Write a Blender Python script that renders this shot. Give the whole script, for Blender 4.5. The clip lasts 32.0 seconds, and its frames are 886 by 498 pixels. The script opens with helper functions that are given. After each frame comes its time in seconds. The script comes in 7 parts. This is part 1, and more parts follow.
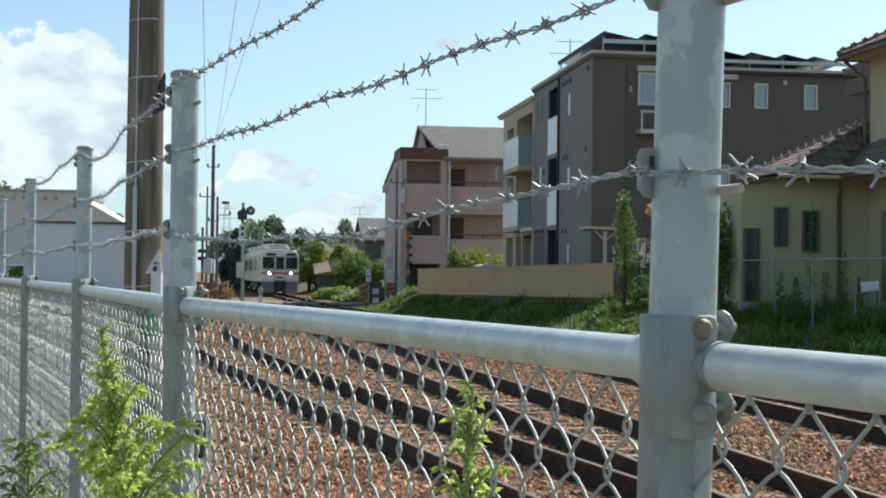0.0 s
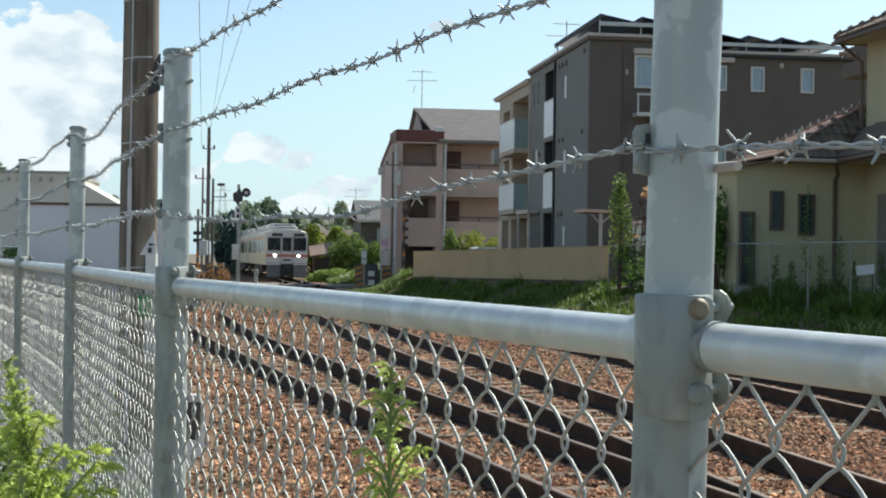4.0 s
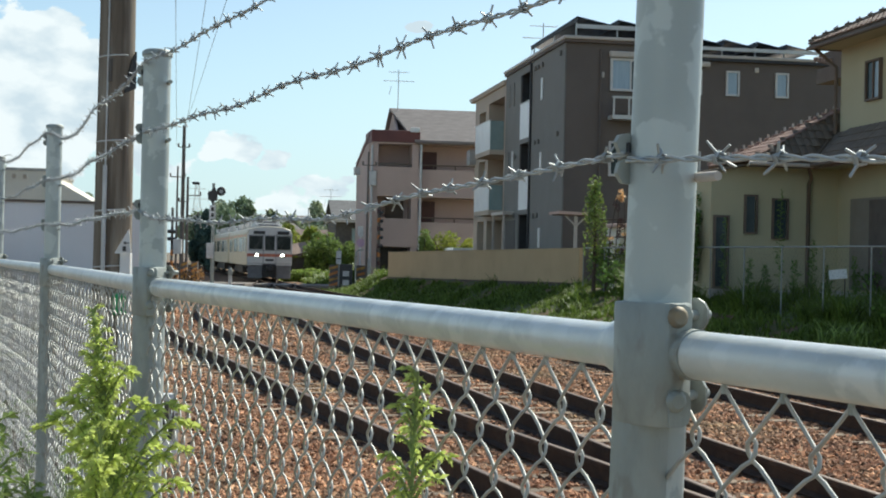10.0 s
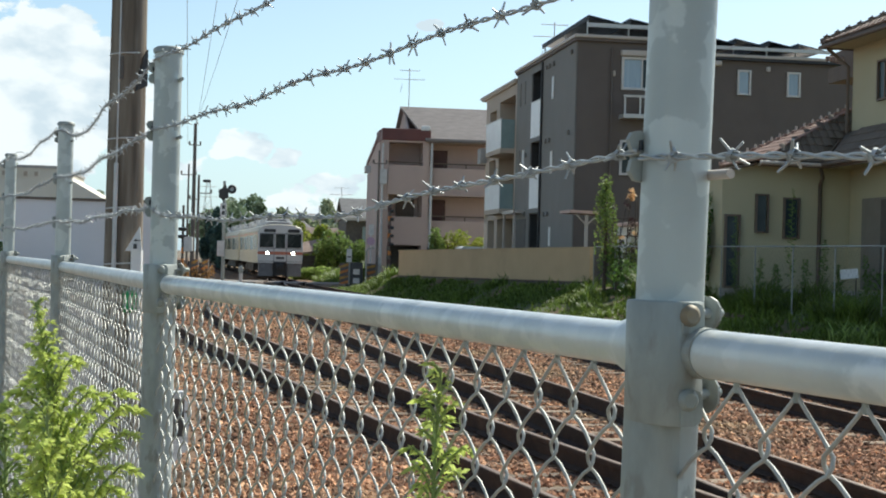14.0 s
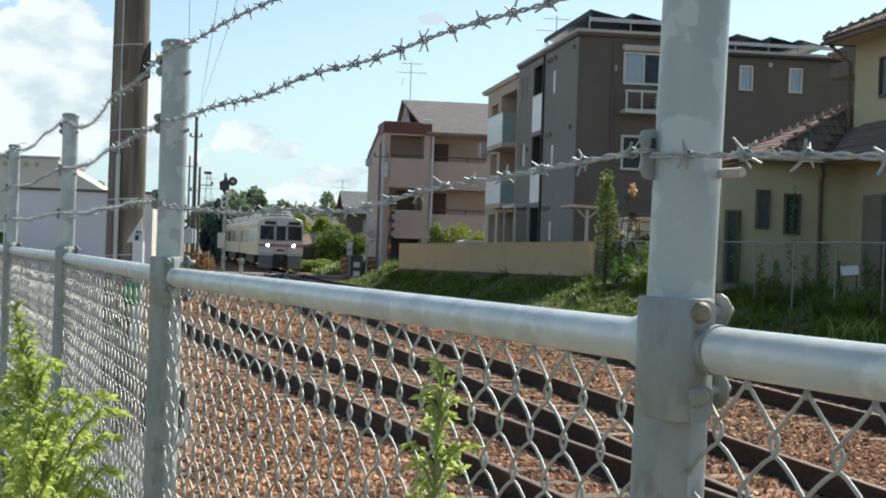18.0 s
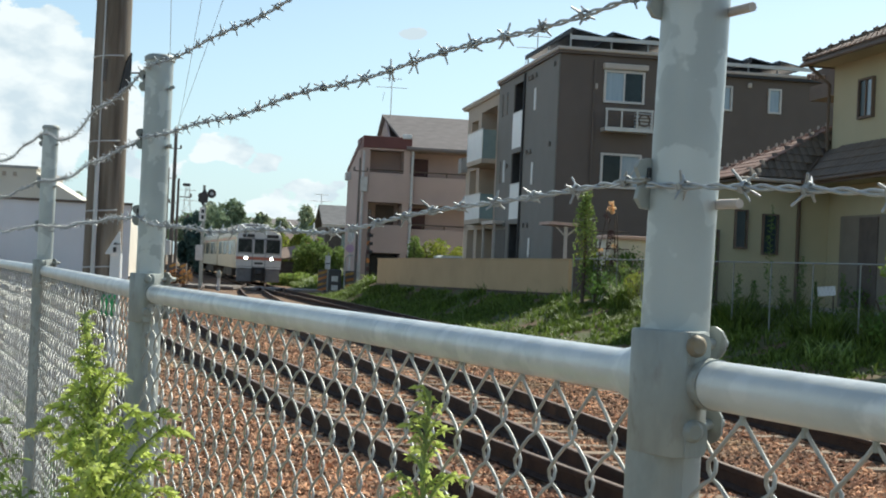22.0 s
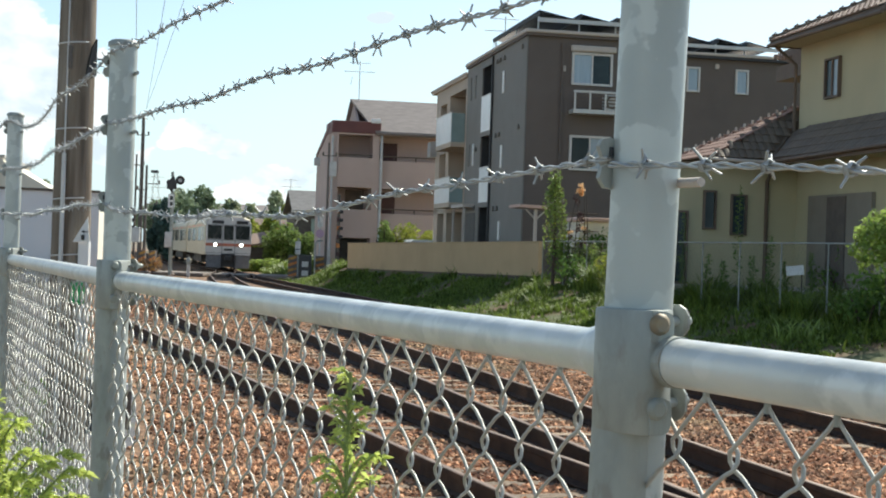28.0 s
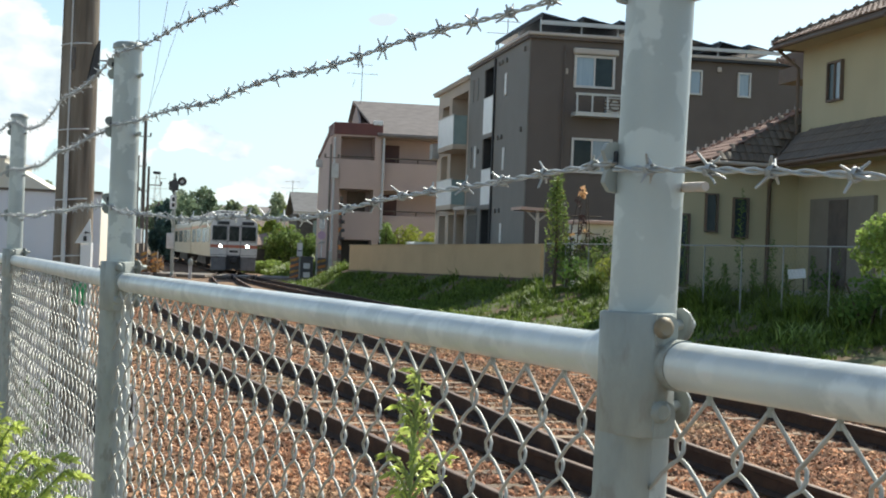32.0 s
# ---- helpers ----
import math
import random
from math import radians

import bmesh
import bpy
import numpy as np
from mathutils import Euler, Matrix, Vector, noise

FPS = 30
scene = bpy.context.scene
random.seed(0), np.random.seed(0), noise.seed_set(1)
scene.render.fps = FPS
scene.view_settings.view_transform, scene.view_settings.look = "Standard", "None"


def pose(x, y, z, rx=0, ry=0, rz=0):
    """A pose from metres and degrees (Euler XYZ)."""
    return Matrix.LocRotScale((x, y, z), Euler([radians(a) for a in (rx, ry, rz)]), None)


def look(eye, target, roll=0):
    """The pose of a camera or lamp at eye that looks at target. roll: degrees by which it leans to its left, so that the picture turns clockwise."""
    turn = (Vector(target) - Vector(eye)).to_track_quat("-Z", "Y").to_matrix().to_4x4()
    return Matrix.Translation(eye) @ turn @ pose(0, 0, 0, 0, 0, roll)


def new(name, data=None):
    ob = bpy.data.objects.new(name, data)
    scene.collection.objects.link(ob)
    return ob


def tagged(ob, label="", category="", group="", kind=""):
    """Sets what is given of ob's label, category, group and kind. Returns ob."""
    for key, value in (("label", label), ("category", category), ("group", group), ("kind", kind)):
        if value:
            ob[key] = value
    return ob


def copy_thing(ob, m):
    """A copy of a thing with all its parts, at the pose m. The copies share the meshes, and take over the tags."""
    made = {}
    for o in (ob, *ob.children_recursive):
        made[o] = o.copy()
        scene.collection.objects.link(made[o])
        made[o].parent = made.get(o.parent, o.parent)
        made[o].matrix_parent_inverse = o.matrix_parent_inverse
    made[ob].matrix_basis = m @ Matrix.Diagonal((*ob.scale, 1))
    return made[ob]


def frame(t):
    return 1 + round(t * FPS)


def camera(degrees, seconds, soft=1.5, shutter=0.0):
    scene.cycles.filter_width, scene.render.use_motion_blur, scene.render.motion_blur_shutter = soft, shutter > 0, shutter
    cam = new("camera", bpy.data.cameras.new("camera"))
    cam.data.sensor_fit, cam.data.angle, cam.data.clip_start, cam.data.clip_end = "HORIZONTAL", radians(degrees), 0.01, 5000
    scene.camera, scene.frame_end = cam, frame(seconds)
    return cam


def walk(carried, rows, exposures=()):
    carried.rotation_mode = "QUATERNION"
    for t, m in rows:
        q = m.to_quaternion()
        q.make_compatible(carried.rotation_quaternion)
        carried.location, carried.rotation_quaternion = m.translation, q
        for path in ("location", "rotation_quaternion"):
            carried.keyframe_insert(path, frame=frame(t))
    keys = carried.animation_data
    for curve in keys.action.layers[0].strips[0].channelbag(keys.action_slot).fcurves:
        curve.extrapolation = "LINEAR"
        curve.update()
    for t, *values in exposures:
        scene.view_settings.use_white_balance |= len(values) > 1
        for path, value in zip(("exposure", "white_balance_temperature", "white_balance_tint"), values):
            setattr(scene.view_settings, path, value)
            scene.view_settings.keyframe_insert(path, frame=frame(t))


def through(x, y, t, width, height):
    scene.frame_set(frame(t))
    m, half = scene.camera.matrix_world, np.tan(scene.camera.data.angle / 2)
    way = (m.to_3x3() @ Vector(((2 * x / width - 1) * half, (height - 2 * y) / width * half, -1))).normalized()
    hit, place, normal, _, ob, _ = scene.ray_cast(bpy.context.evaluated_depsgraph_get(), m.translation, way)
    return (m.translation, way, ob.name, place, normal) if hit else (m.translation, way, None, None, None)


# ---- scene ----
cam = camera(34.0, 32.0, soft=1.95)
PATH = [
    (0, (0.0208, -0.0493, 1.5937), (-0.2538, 9.9454, 1.7673), 0.64),
    (0.5, (0.0215, -0.0484, 1.5931), (-0.2871, 9.9447, 1.7981), 0.57),
    (1, (0.0211, -0.0429, 1.5929), (-0.2962, 9.9498, 1.8051), 0.62),
    (1.5, (0.0234, -0.0384, 1.5913), (-0.2618, 9.9564, 1.7414), 0.71),
    (2, (0.0248, -0.0385, 1.5912), (-0.2395, 9.9575, 1.6885), 0.80),
    (2.5, (0.0226, -0.0327, 1.5904), (-0.2381, 9.9638, 1.6438), 0.87),
    (3, (0.0233, -0.0330, 1.5892), (-0.2394, 9.9635, 1.6295), 0.80),
    (3.5, (0.0231, -0.0318, 1.5905), (-0.2365, 9.9647, 1.6455), 0.76),
    (5.5, (0.0229, -0.0298, 1.5907), (-0.1267, 9.9689, 1.6377), 1.26),
    (6, (0.0199, -0.0296, 1.5914), (-0.1173, 9.9693, 1.6409), 1.37),
    (6.5, (0.0193, -0.0316, 1.5929), (-0.1045, 9.9674, 1.6679), 1.45),
    (7, (0.0185, -0.0350, 1.5943), (-0.0978, 9.9638, 1.6961), 1.47),
    (7.5, (0.0189, -0.0408, 1.5957), (-0.0934, 9.9577, 1.7298), 1.45),
    (8, (0.0173, -0.0393, 1.5966), (-0.0904, 9.9592, 1.7317), 1.43),
    (8.5, (0.0179, -0.0378, 1.5954), (-0.0912, 9.9608, 1.7222), 1.39),
    (9, (0.0190, -0.0405, 1.5949), (-0.0804, 9.9584, 1.7027), 1.33),
    (9.5, (0.0182, -0.0396, 1.5947), (-0.0647, 9.9597, 1.6762), 1.33),
    (10, (0.0177, -0.0401, 1.5946), (-0.0522, 9.9595, 1.6567), 1.30),
    (10.5, (0.0182, -0.0350, 1.5945), (-0.0382, 9.9647, 1.6443), 1.34),
    (11, (0.0171, -0.0354, 1.5943), (-0.0420, 9.9643, 1.6538), 1.26),
    (11.5, (0.0197, -0.0352, 1.5935), (-0.0623, 9.9642, 1.6659), 1.28),
    (12, (0.0207, -0.0364, 1.5940), (-0.0832, 9.9628, 1.6746), 1.31),
    (12.5, (0.0185, -0.0379, 1.5948), (-0.1064, 9.9610, 1.6784), 1.36),
    (13, (0.0177, -0.0391, 1.5945), (-0.1213, 9.9597, 1.6692), 1.43),
    (13.5, (0.0173, -0.0363, 1.5950), (-0.1245, 9.9625, 1.6562), 1.49),
    (14, (0.0171, -0.0358, 1.5939), (-0.1247, 9.9631, 1.6437), 1.47),
    (14.5, (0.0178, -0.0341, 1.5936), (-0.1189, 9.9649, 1.6374), 1.50),
    (16.5, (0.0130, -0.0366, 1.5937), (-0.1156, 9.9625, 1.6039), 1.78),
    (17, (0.0146, -0.0379, 1.5936), (-0.1212, 9.9612, 1.5908), 1.83),
    (17.5, (0.0119, -0.0403, 1.5948), (-0.1270, 9.9588, 1.5921), 1.85),
    (18, (0.0076, -0.0454, 1.5952), (-0.1346, 9.9536, 1.6001), 1.87),
    (18.5, (0.0069, -0.0467, 1.5959), (-0.1442, 9.9521, 1.5946), 1.92),
    (19, (0.0056, -0.0397, 1.5956), (-0.1371, 9.9593, 1.6024), 1.91),
    (19.5, (0.0053, -0.0397, 1.5954), (-0.1217, 9.9595, 1.6249), 1.85),
    (20, (0.0057, -0.0333, 1.5956), (-0.0906, 9.9656, 1.7075), 1.89),
    (20.5, (0.0070, -0.0333, 1.6014), (-0.0586, 9.9649, 1.7795), 2.08),
    (21, (0.0037, -0.0350, 1.6115), (-0.0284, 9.9630, 1.8103), 2.34),
    (21.5, (-0.0018, -0.0268, 1.6080), (-0.0050, 9.9714, 1.8004), 2.53),
    (22, (-0.0024, -0.0253, 1.6045), (0.0010, 9.9740, 1.7198), 2.64),
    (22.5, (-0.0039, -0.0198, 1.6031), (-0.0035, 9.9801, 1.6466), 2.51),
    (23, (-0.0024, -0.0136, 1.6006), (-0.0021, 9.9864, 1.6004), 2.40),
    (23.5, (-0.0017, -0.0119, 1.5994), (0.0056, 9.9881, 1.5780), 2.31),
    (24, (0.0005, -0.0098, 1.5992), (0.0178, 9.9902, 1.5833), 2.20),
    (24.5, (-0.0003, -0.0136, 1.6021), (0.0397, 9.9863, 1.5882), 2.09),
    (25, (-0.0016, -0.0132, 1.6009), (0.0701, 9.9866, 1.5997), 2.01),
    (25.5, (-0.0009, -0.0119, 1.6007), (0.1000, 9.9876, 1.5967), 1.92),
    (27.5, (0.0024, -0.0210, 1.6017), (0.2157, 9.9768, 1.5939), 1.92),
    (28, (0.0023, -0.0269, 1.6028), (0.2149, 9.9708, 1.6158), 1.96),
    (28.5, (0.0007, -0.0313, 1.6036), (0.2062, 9.9665, 1.6335), 1.89),
    (29, (0.0007, -0.0331, 1.6033), (0.1992, 9.9648, 1.6524), 1.83),
    (29.5, (0.0024, -0.0329, 1.6035), (0.1891, 9.9652, 1.6580), 1.84),
    (30, (0.0038, -0.0354, 1.6037), (0.1892, 9.9627, 1.6625), 1.85),
    (30.5, (0.0013, -0.0322, 1.6040), (0.1946, 9.9658, 1.6536), 1.93),
    (31, (0.0012, -0.0310, 1.6034), (0.2096, 9.9667, 1.6575), 2.00),
    (31.5, (0.0004, -0.0324, 1.6041), (0.2031, 9.9654, 1.6432), 2.06),
    (32, (-0.0004, -0.0325, 1.6035), (0.2000, 9.9654, 1.6306), 2.14),
]

EXPOSURES = [(0, 0.43, 6320, 3), (1, 0.27, 6300, 3), (2, 0.29, 6350, 3.5), (3, 0.37, 6400, 4), (6, 0.46, 6500, 4), (9, 0.42, 6480, 3), (13, 0.5, 6520, 4), (17, 0.47, 6520, 4.5), (19.5, 0.5, 6520, 4.5),
             (21, 0.41, 6470, 3), (23, 0.56, 6640, 4.5), (25, 0.66, 6750, 4.5), (28, 0.70, 6700, 5), (32, 0.66, 6690, 5)]
walk(cam, [(t, look(e, g, r)) for t, e, g, r in PATH], EXPOSURES)

# ---- light ----
SUN_AZ, SUN_EL = 35.0, 43.0          # degrees to the right of +y, degrees up


def make_world():
    world = bpy.data.worlds.new("sky")
    scene.world = world
    world.use_nodes = True
    nt = world.node_tree
    nt.nodes.clear()
    out = nt.nodes.new("ShaderNodeOutputWorld")
    bg = nt.nodes.new("ShaderNodeBackground")
    sky = nt.nodes.new("ShaderNodeTexSky")
    sky.sky_type = "NISHITA"
    sky.sun_disc = False
    sky.sun_elevation = radians(SUN_EL)
    sky.sun_rotation = radians(SUN_AZ)
    sky.air_density, sky.dust_density, sky.ozone_density = 1.0, 0.6, 1.5
    bg.inputs["Strength"].default_value = 0.10
    co = nt.nodes.new("ShaderNodeTexCoord")
    # clouds: noise lumps on the sky's dome, thicker towards the west and the horizon
    mp = nt.nodes.new("ShaderNodeMapping")
    mp.inputs["Scale"].default_value = (1.0, 1.0, 1.7)
    nt.links.new(co.outputs["Generated"], mp.inputs["Vector"])
    n1 = nt.nodes.new("ShaderNodeTexNoise")
    n1.inputs["Scale"].default_value = 40.0
    n1.inputs["Detail"].default_value = 9.0
    n1.inputs["Roughness"].default_value = 0.52
    nt.links.new(mp.outputs["Vector"], n1.inputs["Vector"])
    total = None
    # each bank: direction, size, flattening, weight
    for d, size, flat, gain in CLOUDS:
        v = nt.nodes.new("ShaderNodeVectorMath")
        v.operation = "SUBTRACT"
        nt.links.new(co.outputs["Generated"], v.inputs[0])
        v.inputs[1].default_value = Vector(d).normalized()
        m = nt.nodes.new("ShaderNodeVectorMath")
        m.operation = "MULTIPLY"
        nt.links.new(v.outputs[0], m.inputs[0])
        m.inputs[1].default_value = (1 / size, 1 / size, 1 / (size * flat))
        ln = nt.nodes.new("ShaderNodeVectorMath")
        ln.operation = "LENGTH"
        nt.links.new(m.outputs[0], ln.inputs[0])
        r = nt.nodes.new("ShaderNodeMapRange")
        r.inputs["From Min"].default_value, r.inputs["From Max"].default_value = 1.5, 0.3
        r.inputs["To Max"].default_value = gain
        nt.links.new(ln.outputs["Value"], r.inputs["Value"])
        if total is None:
            total = r.outputs[0]
        else:
            mx = nt.nodes.new("ShaderNodeMath")
            mx.operation = "MAXIMUM"
            nt.links.new(total, mx.inputs[0])
            nt.links.new(r.outputs[0], mx.inputs[1])
            total = mx.outputs[0]
    add = nt.nodes.new("ShaderNodeMath")
    add.operation = "MULTIPLY_ADD"
    nt.links.new(n1.outputs["Fac"], add.inputs[0])
    add.inputs[1].default_value = 1.7
    nt.links.new(total, add.inputs[2])
    cut = nt.nodes.new("ShaderNodeMapRange")
    cut.interpolation_type = "SMOOTHSTEP"
    cut.inputs["From Min"].default_value, cut.inputs["From Max"].default_value = 1.41, 1.54
    nt.links.new(add.outputs[0], cut.inputs["Value"])
    # haze: pale towards the horizon
    sep = nt.nodes.new("ShaderNodeSeparateXYZ")
    nt.links.new(co.outputs["Generated"], sep.inputs[0])
    hz = nt.nodes.new("ShaderNodeMapRange")
    hz.inputs["From Min"].default_value, hz.inputs["From Max"].default_value = 0.17, -0.01
    hz.inputs["To Max"].default_value = 0.75
    nt.links.new(sep.outputs["Z"], hz.inputs["Value"])
    mixh = nt.nodes.new("ShaderNodeMix")
    mixh.data_type = "RGBA"
    mixh.inputs["B"].default_value = (*HAZE, 1)
    nt.links.new(hz.outputs[0], mixh.inputs["Factor"])
    nt.links.new(sky.outputs[0], mixh.inputs["A"])
    # cloud tone, whiter on top and greyer in the folds
    n2 = nt.nodes.new("ShaderNodeTexNoise")
    n2.inputs["Scale"].default_value = 24.0
    n2.inputs["Detail"].default_value = 5.0
    nt.links.new(mp.outputs["Vector"], n2.inputs["Vector"])
    tone = nt.nodes.new("ShaderNodeMix")
    tone.data_type = "RGBA"
    tone.inputs["A"].default_value = (*CLOUD_LOW, 1)
    tone.inputs["B"].default_value = (*CLOUD_TOP, 1)
    tr = nt.nodes.new("ShaderNodeMapRange")
    tr.inputs["From Min"].default_value, tr.inputs["From Max"].default_value = 0.40, 0.56
    nt.links.new(n2.outputs["Fac"], tr.inputs["Value"])
    nt.links.new(tr.outputs[0], tone.inputs["Factor"])
    mix = nt.nodes.new("ShaderNodeMix")
    mix.data_type = "RGBA"
    nt.links.new(cut.outputs[0], mix.inputs["Factor"])
    nt.links.new(mixh.outputs["Result"], mix.inputs["A"])
    nt.links.new(tone.outputs["Result"], mix.inputs["B"])
    nt.links.new(mix.outputs["Result"], bg.inputs["Color"])
    nt.links.new(bg.outputs[0], out.inputs["Surface"])


HAZE = (3.5, 5.52, 7.25)
CLOUD_LOW, CLOUD_TOP = (4.9, 5.7, 6.45), (6.75, 7.2, 7.6)
CLOUDS = [
    ((-0.309, 1, 0.132), 0.042, 0.85, 1.22),
    ((-0.293, 1, 0.146), 0.026, 0.8, 1.22),
    ((-0.272, 1, 0.139), 0.027, 0.8, 1.22),
    ((-0.252, 1, 0.130), 0.027, 0.85, 1.22),
    ((-0.316, 1, 0.0935), 0.066, 0.9, 1.22),
    ((-0.273, 1, 0.098), 0.054, 0.8, 1.2),
    ((-0.241, 1, 0.089), 0.038, 0.8, 1.05),
    ((-0.291, 1, 0.055), 0.060, 0.7, 0.8),
    ((-0.36, 1, 0.12), 0.07, 0.9, 1.0),
    ((-0.44, 1, 0.09), 0.10, 0.8, 0.95),
    ((-0.164, 1, 0.0726), 0.017, 0.75, 1.0),
    ((-0.147, 1, 0.069), 0.019, 0.6, 1.0),
    ((-0.124, 1, 0.0645), 0.018, 0.55, 1.0),
    ((-0.205, 1, 0.125), 0.024, 0.6, 0.62),
    ((-0.20, 1, 0.055), 0.035, 0.4, 0.75),
    ((-0.080, 1, 0.048), 0.040, 0.35, 0.72),
    ((-0.11, 1, 0.03), 0.09, 0.25, 0.72),
    ((-0.026, 1, 0.158), 0.012, 0.5, 0.9),
    ((-0.8, 0.5, 0.25), 0.35, 0.5, 0.9),
    ((-0.6, -0.7, 0.3), 0.45, 0.5, 0.9),
    ((0.7, -0.6, 0.35), 0.35, 0.5, 0.8),
]
make_world()
sun_data = bpy.data.lights.new("sun", "SUN")
sun_data.energy, sun_data.angle, sun_data.color = 4.2, radians(0.53), (1.0, 0.955, 0.88)
sun = new("sun", sun_data)
sun_dir = Vector((math.sin(radians(SUN_AZ)) * math.cos(radians(SUN_EL)), math.cos(radians(SUN_AZ)) * math.cos(radians(SUN_EL)), math.sin(radians(SUN_EL))))
sun.matrix_world = look(sun_dir * 60, (0, 0, 0))

# ---- materials ----


def material(name, color, rough=0.6, metal=0.0, second=None, scale=6.0, bump=0.0, bump_scale=60.0, spots=None, spot_scale=2.0, spot_at=(0.55, 0.7),
             detail=6.0, vary=0.0, coat=0.0, stretch=(1, 1, 1), spread=(0.35, 0.65), spec=0.5):
    """A surface of one colour that drifts to a second, with larger stains, grain in relief and a little change from piece to piece."""
    m = bpy.data.materials.new(name)
    m.use_nodes = True
    nt = m.node_tree
    b = nt.nodes["Principled BSDF"]
    b.inputs["Roughness"].default_value, b.inputs["Metallic"].default_value = rough, metal
    b.inputs["Specular IOR Level"].default_value = spec
    b.inputs["Coat Weight"].default_value = coat
    co = nt.nodes.new("ShaderNodeTexCoord")
    mp = nt.nodes.new("ShaderNodeMapping")
    mp.inputs["Scale"].default_value = stretch
    nt.links.new(co.outputs["Object"], mp.inputs["Vector"])

    def noise_fac(s, lo, hi, det):
        n = nt.nodes.new("ShaderNodeTexNoise")
        n.inputs["Scale"].default_value, n.inputs["Detail"].default_value = s, det
        nt.links.new(mp.outputs["Vector"], n.inputs["Vector"])
        r = nt.nodes.new("ShaderNodeMapRange")
        r.inputs["From Min"].default_value, r.inputs["From Max"].default_value = lo, hi
        nt.links.new(n.outputs["Fac"], r.inputs["Value"])
        return r.outputs[0]

    def blend(fac, a, bcol):
        x = nt.nodes.new("ShaderNodeMix")
        x.data_type = "RGBA"
        nt.links.new(fac, x.inputs["Factor"])
        if isinstance(a, tuple):
            x.inputs["A"].default_value = (*a, 1)
        else:
            nt.links.new(a, x.inputs["A"])
        x.inputs["B"].default_value = (*bcol, 1)
        return x.outputs["Result"]

    second = second or tuple(c * 0.8 for c in color)
    c = blend(noise_fac(scale, *spread, detail), color, second)
    if spots:
        c = blend(noise_fac(spot_scale, *spot_at, 4.0), c, spots)
    if vary:
        info = nt.nodes.new("ShaderNodeObjectInfo")
        geo = nt.nodes.new("ShaderNodeNewGeometry")
        ad = nt.nodes.new("ShaderNodeMath")
        ad.operation = "ADD"
        nt.links.new(info.outputs["Random"], ad.inputs[0])
        nt.links.new(geo.outputs["Random Per Island"], ad.inputs[1])
        fr = nt.nodes.new("ShaderNodeMath")
        fr.operation = "FRACT"
        nt.links.new(ad.outputs[0], fr.inputs[0])
        r = nt.nodes.new("ShaderNodeMapRange")
        r.inputs["To Min"].default_value, r.inputs["To Max"].default_value = 1 - vary, 1 + vary
        nt.links.new(fr.outputs[0], r.inputs["Value"])
        h = nt.nodes.new("ShaderNodeHueSaturation")
        nt.links.new(r.outputs[0], h.inputs["Value"])
        nt.links.new(c, h.inputs["Color"])
        c = h.outputs[0]
    nt.links.new(c, b.inputs["Base Color"])
    if bump:
        n = nt.nodes.new("ShaderNodeTexNoise")
        n.inputs["Scale"].default_value, n.inputs["Detail"].default_value = bump_scale, 5.0
        nt.links.new(mp.outputs["Vector"], n.inputs["Vector"])
        bp = nt.nodes.new("ShaderNodeBump")
        bp.inputs["Strength"].default_value = bump
        bp.inputs["Distance"].default_value = 0.02
        nt.links.new(n.outputs["Fac"], bp.inputs["Height"])
        nt.links.new(bp.outputs[0], b.inputs["Normal"])
    return m


def leaf_material(name, color, second, vary=0.3, through=0.35):
    """Leaves: light shines partly through them."""
    m = material(name, color, 0.55, second=second, scale=1.3, vary=vary, spec=0.25)
    nt = m.node_tree
    b = nt.nodes["Principled BSDF"]
    out = nt.nodes["Material Output"]
    tl = nt.nodes.new("ShaderNodeBsdfTranslucent")
    src = b.inputs["Base Color"].links[0].from_socket
    nt.links.new(src, tl.inputs["Color"])
    mx = nt.nodes.new("ShaderNodeMixShader")
    mx.inputs[0].default_value = through
    nt.links.new(b.outputs[0], mx.inputs[1])
    nt.links.new(tl.outputs[0], mx.inputs[2])
    nt.links.new(mx.outputs[0], out.inputs["Surface"])
    return m


def glow(name, color, strength):
    m = bpy.data.materials.new(name)
    m.use_nodes = True
    b = m.node_tree.nodes["Principled BSDF"]
    b.inputs["Base Color"].default_value = (*color, 1)
    b.inputs["Emission Color"].default_value = (*color, 1)
    b.inputs["Emission Strength"].default_value = strength
    return m


ZINC = material("galvanised_steel", (0.465, 0.50, 0.472), 0.42, 0.15, (0.415, 0.448, 0.425), 9.0, 0.03, 120.0, (0.55, 0.585, 0.552), 20.0, (0.505, 0.53), detail=2.0, spread=(0.44, 0.56))
RAIL_ZINC = material("bright_galvanised_rail", (0.67, 0.69, 0.645), 0.30, 0.10, (0.56, 0.585, 0.55), 9.0, 0.06, 70.0, (0.72, 0.735, 0.69), 26.0, (0.5, 0.58), detail=6.0, spread=(0.42, 0.60))
ZINC_DULL = material("dull_galvanised_steel", (0.385, 0.405, 0.365), 0.55, 0.12, (0.29, 0.31, 0.28), 38.0, 0.08, 160.0, (0.27, 0.27, 0.235), 60.0, (0.56, 0.66), stretch=(1, 1, 0.45))
WIRE = material("galvanised_wire", (0.52, 0.515, 0.47), 0.5, 0.3, (0.41, 0.41, 0.375), 30.0)
BARB = material("barbed_wire_zinc", (0.47, 0.49, 0.48), 0.5, 0.2, (0.34, 0.355, 0.35), 60.0)
FENCE_OLD = material("weathered_fence_steel", (0.20, 0.205, 0.185), 0.7, 0.1, (0.15, 0.155, 0.14), 5.0)
